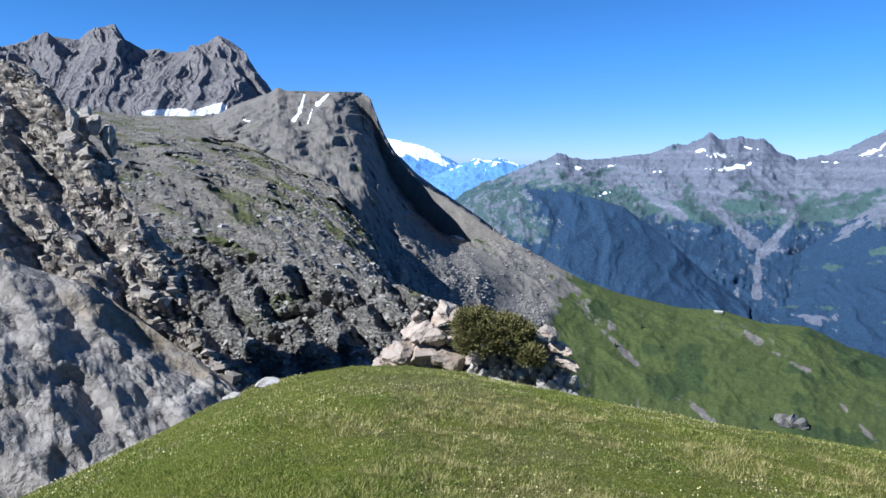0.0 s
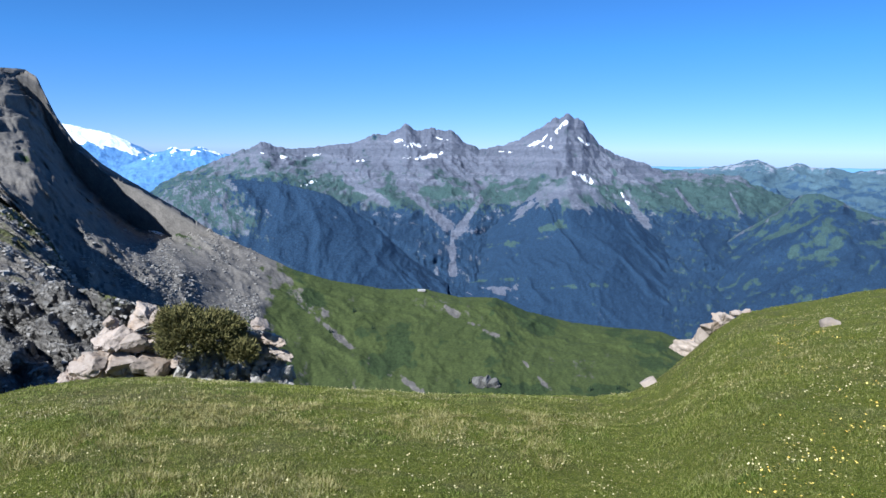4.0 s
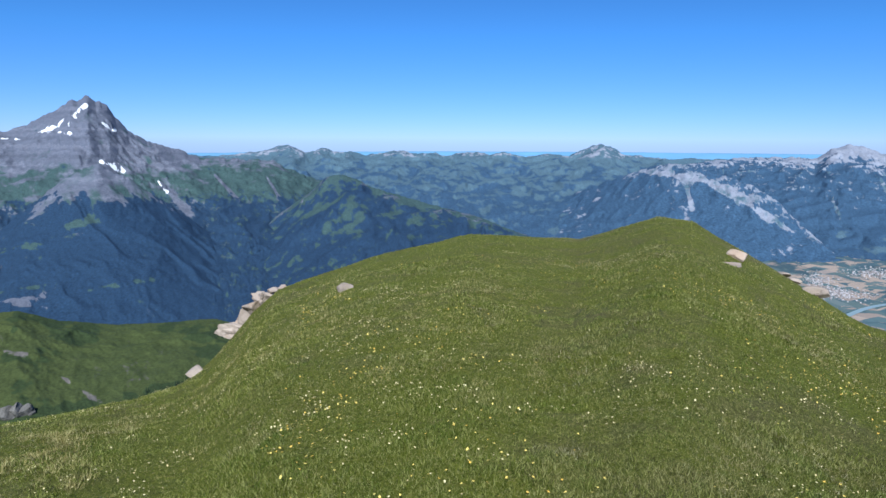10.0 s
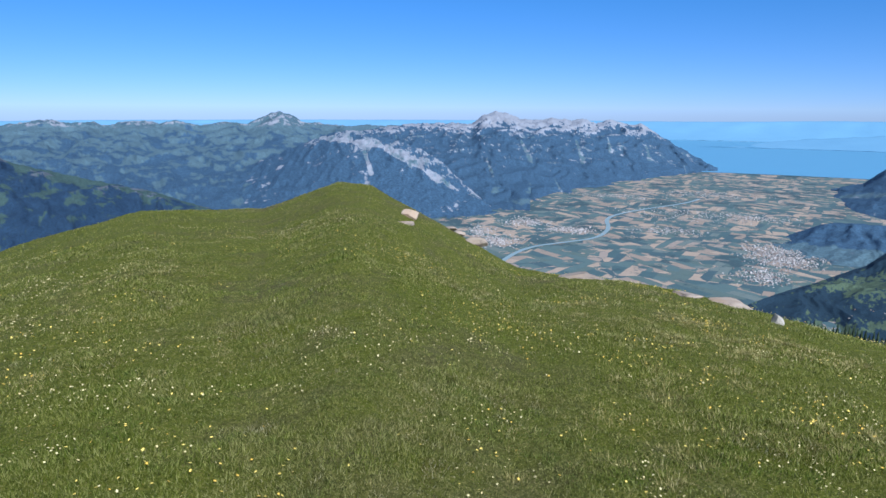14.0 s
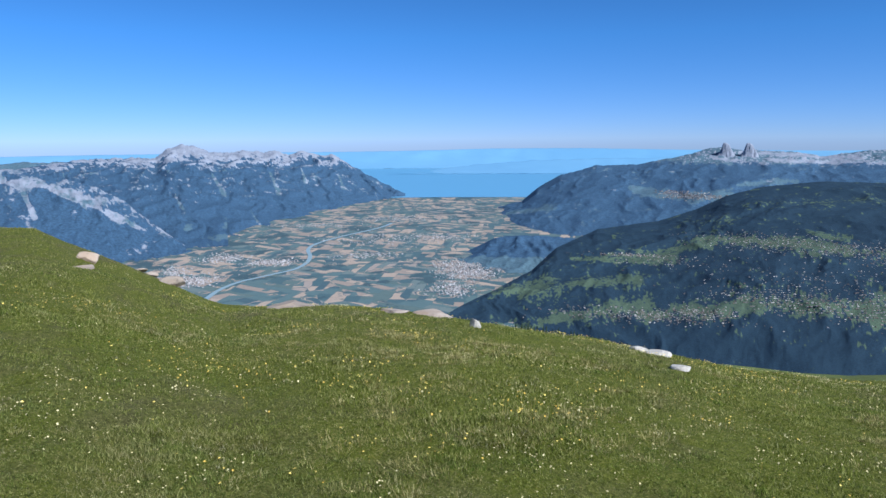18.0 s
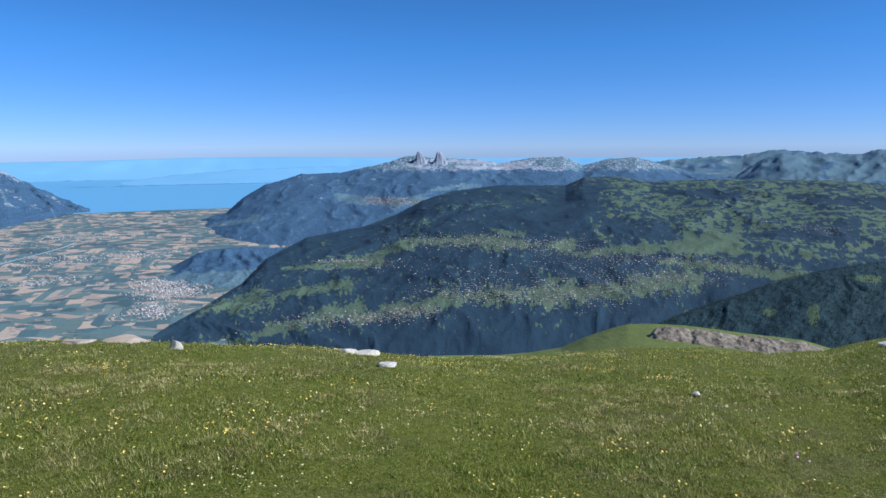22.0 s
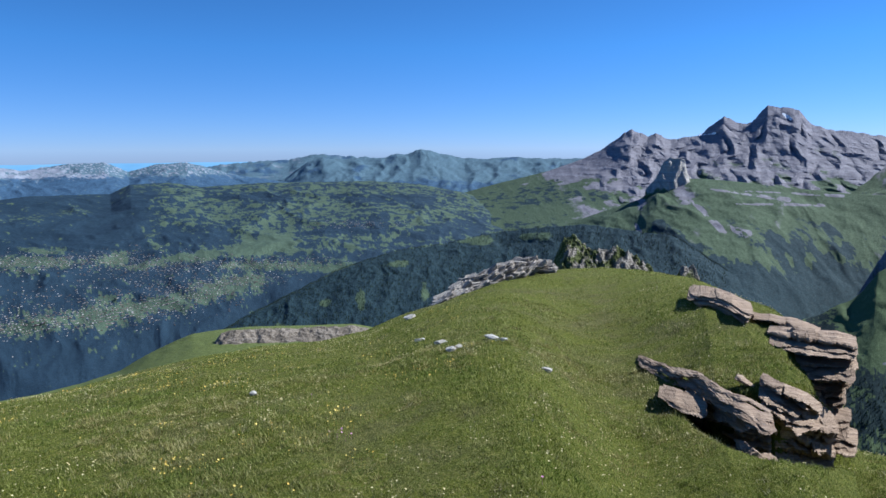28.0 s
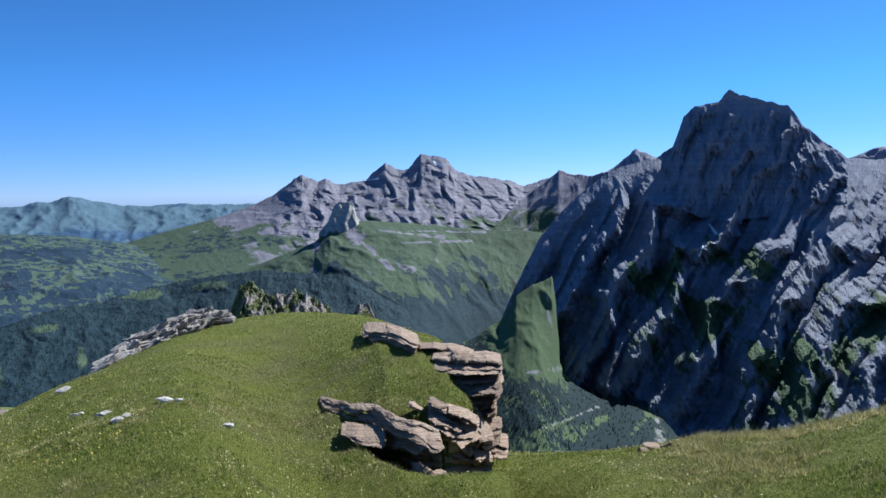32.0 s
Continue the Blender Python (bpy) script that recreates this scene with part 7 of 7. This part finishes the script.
rs = np.random.RandomState(5)
zones = [(1.9, 4.5, 480000), (4.5, 7.5, 420000), (7.5, 11.0, 280000), (11.0, 22.0, 220000)]
B, TA, TB = [], [], []
for r0, r1, n in zones:
    r, a, x, y = scatter(n, r0, r1, 164, 441, rs)
    keep = r < np.interp(a, np.array(RIM_D)[:, 0], np.array(RIM_D)[:, 1]) + 1.5
    r, a, x, y = r[keep], a[keep], x[keep], y[keep]
    z = meadow_z(x, y) - 0.005
    n = len(r)
    tuft = 0.55 + 0.9 * smooth(fbm(x * 1.1 + 3, y * 1.1, 3), -0.25, 0.35) + 0.35 * smooth(fbm(x * 5, y * 5 + 8, 2), 0.0, 0.4)
    h = (0.011 + 0.016 * rs.uniform(0, 1, n) ** 1.8) * tuft
    w = 0.001 + 0.00044 * r
    yaw = rs.uniform(0, 2 * np.pi, n)
    lean = rs.uniform(0.1, 1.3, n) * h
    lx, ly = np.cos(yaw * 3.7 + 1) * lean, np.sin(yaw * 3.7 + 1) * lean
    ox, oy = np.cos(yaw) * w, np.sin(yaw) * w
    B.append(np.stack([x - ox, y - oy, z], -1))
    TA.append(np.stack([x + ox, y + oy, z], -1))
    TB.append(np.stack([x + lx, y + ly, z + h], -1))
tagged(tri_cloud("grass", np.concatenate(B), np.concatenate(TA), np.concatenate(TB), mat_grass), "short alpine grass, green with straw-coloured patches", "grass", kind="stuff")


def tussocks(name, count, seed, label, a0=166, a1=440, r0=2.2, r1=8.5, tall=1.0, gaps=0.12):
    """Clumps of longer, paler blades that stand out of the sward."""
    rs = np.random.RandomState(seed)
    r, a, x, y = scatter(count * 3, r0, r1, a0, a1, rs)
    keep = (rs.uniform(size=len(a)) < smooth(a, a0, a0 + 7)) & (fbm(x * 0.5 + 9, y * 0.5, 3) + 0.5 * fbm(x * 1.9, y * 1.9 + 4, 2) > gaps) & (r < np.interp(a, np.array(RIM_D)[:, 0], np.array(RIM_D)[:, 1]))
    x, y = x[keep][:count], y[keep][:count]
    k = 34
    size = 0.4 + 0.8 * rs.uniform(0, 1, len(x)) ** 2
    cx, cy = np.repeat(x, k), np.repeat(y, k)
    sz = np.repeat(size, k)
    n = len(cx)
    yaw, out = rs.uniform(0, 2 * np.pi, n), rs.uniform(0, 1, n) ** 0.6
    bx, by = cx + np.cos(yaw) * out * 0.11 * sz, cy + np.sin(yaw) * out * 0.11 * sz
    z = meadow_z(bx, by) - 0.004
    h = rs.uniform(0.015, 0.036, n) * sz * tall
    tilt = rs.uniform(0.3, 1.3, n) * h
    w = 0.0007 + 0.0003 * np.hypot(cx, cy)
    px, py = -np.sin(yaw) * w, np.cos(yaw) * w
    return tagged(tri_cloud(name, np.stack([bx - px, by - py, z], -1), np.stack([bx + px, by + py, z], -1), np.stack([bx + np.cos(yaw) * tilt, by + np.sin(yaw) * tilt, z + h], -1), mat_straw), label, "grass", kind="stuff")


mat_straw = leaf_material("straw_blades", (0.12, 0.105, 0.03), (0.32, 0.28, 0.09), (0.55, 0.49, 0.23))
t = mat_straw.node_tree
pb = t.nodes["Principled BSDF"]
thin = node(t, "ShaderNodeBsdfTranslucent", {"Color": pb.inputs["Base Color"].links[0].from_socket})
t.links.new(node(t, "ShaderNodeMixShader", {0: 0.4, 1: pb.outputs[0], 2: thin.outputs[0]}).outputs[0], t.nodes["Material Output"].inputs["Surface"])
tussocks("dry_grass_tufts", 1500, 8, "pale dry grass tufts standing out of the meadow")
tussocks("dry_grass_fringe", 1100, 9, "long straw-coloured grass along the eastern rim", 415, 441, 3.2, 8.2, 2.2, -0.1)
tussocks("dry_grass_fringe", 800, 10, "long pale grass on the western brow of the meadow", 188, 236, 2.4, 7.5, 1.8, 0.0)
tussocks("dry_grass_fringe", 1100, 11, "straw-coloured grass clumps on the northern meadow", 300, 398, 2.4, 7.5, 1.4, 0.1)


def flower_material(name, petal, heart):
    m, t, b = nodes_of(name)
    r = node(t, "ShaderNodeNewGeometry").outputs["Random Per Island"]
    t.links.new(ramp(t, r, (0.1, heart), (0.6, petal), (1.0, [min(1, c * 1.15) for c in petal])), b.inputs["Base Color"])
    b.inputs["Roughness"].default_value = 0.7
    return m


def flowers(name, n, r0, r1, a0, a1, size, tall, mat, seed, label, patchy, clusters=()):
    rs = np.random.RandomState(seed)
    r, a, x, y = scatter(n * 4, r0, r1, a0, a1, rs)
    p = fbm(x * 0.55 + seed, y * 0.55, 3) + 0.5 * fbm(x * 2.2, y * 2.2 + seed, 2)
    keep = (p > patchy) & (r < np.interp(a, np.array(RIM_D)[:, 0], np.array(RIM_D)[:, 1]))
    x, y = x[keep][:n], y[keep][:n]
    # two thirds of them gather in small clumps
    heads = rs.randint(max(1, n // 9), size=len(x))
    near = rs.uniform(size=len(x)) < 0.67
    x, y = np.where(near, x[heads] + rs.normal(size=len(x)) * 0.09, x), np.where(near, y[heads] + rs.normal(size=len(x)) * 0.09, y)
    for ca, ce, wide, k in clusters:
        c = seen_at(ca, ce)
        x, y = np.append(x, c.x + rs.normal(size=k) * wide), np.append(y, c.y + rs.normal(size=k) * wide)
    z = meadow_z(x, y) + tall * rs.uniform(0.55, 1.1, len(x))
    v, f = [], []
    for px, py, pz in zip(x, y, z):
        s, ph = size * rs.uniform(0.7, 1.25), rs.uniform(0, 6.28)
        tx, ty = rs.normal(size=2) * 0.35
        n0 = len(v)
        v.append((px, py, pz - 0.15 * s))
        for i in range(10):
            q = s * (1.0 if i % 2 else 0.62)
            cx, cy = q * math.cos(ph + i * 0.628), q * math.sin(ph + i * 0.628)
            v.append((px + cx, py + cy, pz + cx * tx + cy * ty + 0.1 * s))
        f += [(n0, n0 + 1 + i, n0 + 1 + (i + 1) % 10) for i in range(10)]
        n1 = len(v)
        v += [(px - 0.0012, py, pz - tall), (px + 0.0012, py, pz - tall), (px, py, pz - 0.1 * s)]
        f.append((n1, n1 + 1, n1 + 2))
    me = bpy.data.meshes.new(name)
    me.from_pydata(v, [], f)
    me.materials.append(mat)
    return tagged(new(name, me), label, "wildflowers", kind="stuff")


mat_yellow = flower_material("yellow_petals", (0.74, 0.58, 0.13), (0.7, 0.44, 0.06))
mat_cream = flower_material("cream_petals", (0.6, 0.53, 0.27), (0.55, 0.46, 0.2))
mat_pink = flower_material("pink_petals", (0.55, 0.3, 0.4), (0.45, 0.2, 0.3))
flowers("yellow_flowers", 2400, 2.0, 11, 252, 375, 0.0075, 0.042, mat_yellow, 14, "yellow wildflowers dotted through the grass", 0.12, ((294.8, -18.0, 0.25, 60), (320.4, -22.8, 0.22, 45), (288.5, -18.9, 0.35, 40), (317.5, -21.5, 0.3, 30), (269.5, -27.8, 0.25, 30), (267, -24.6, 0.2, 26), (253.4, -24.9, 0.2, 16), (289.3, -13.8, 0.25, 26), (366, -20.5, 0.3, 20)))
flowers("cream_flowers", 15000, 2.0, 12, 168, 438, 0.006, 0.036, mat_cream, 15, "small cream wildflowers dotted through the grass", 0.05)
flowers("pink_flowers", 14, 3.0, 8, 345, 385, 0.008, 0.05, mat_pink, 16, "few pink wildflowers in the grass", 0.1)
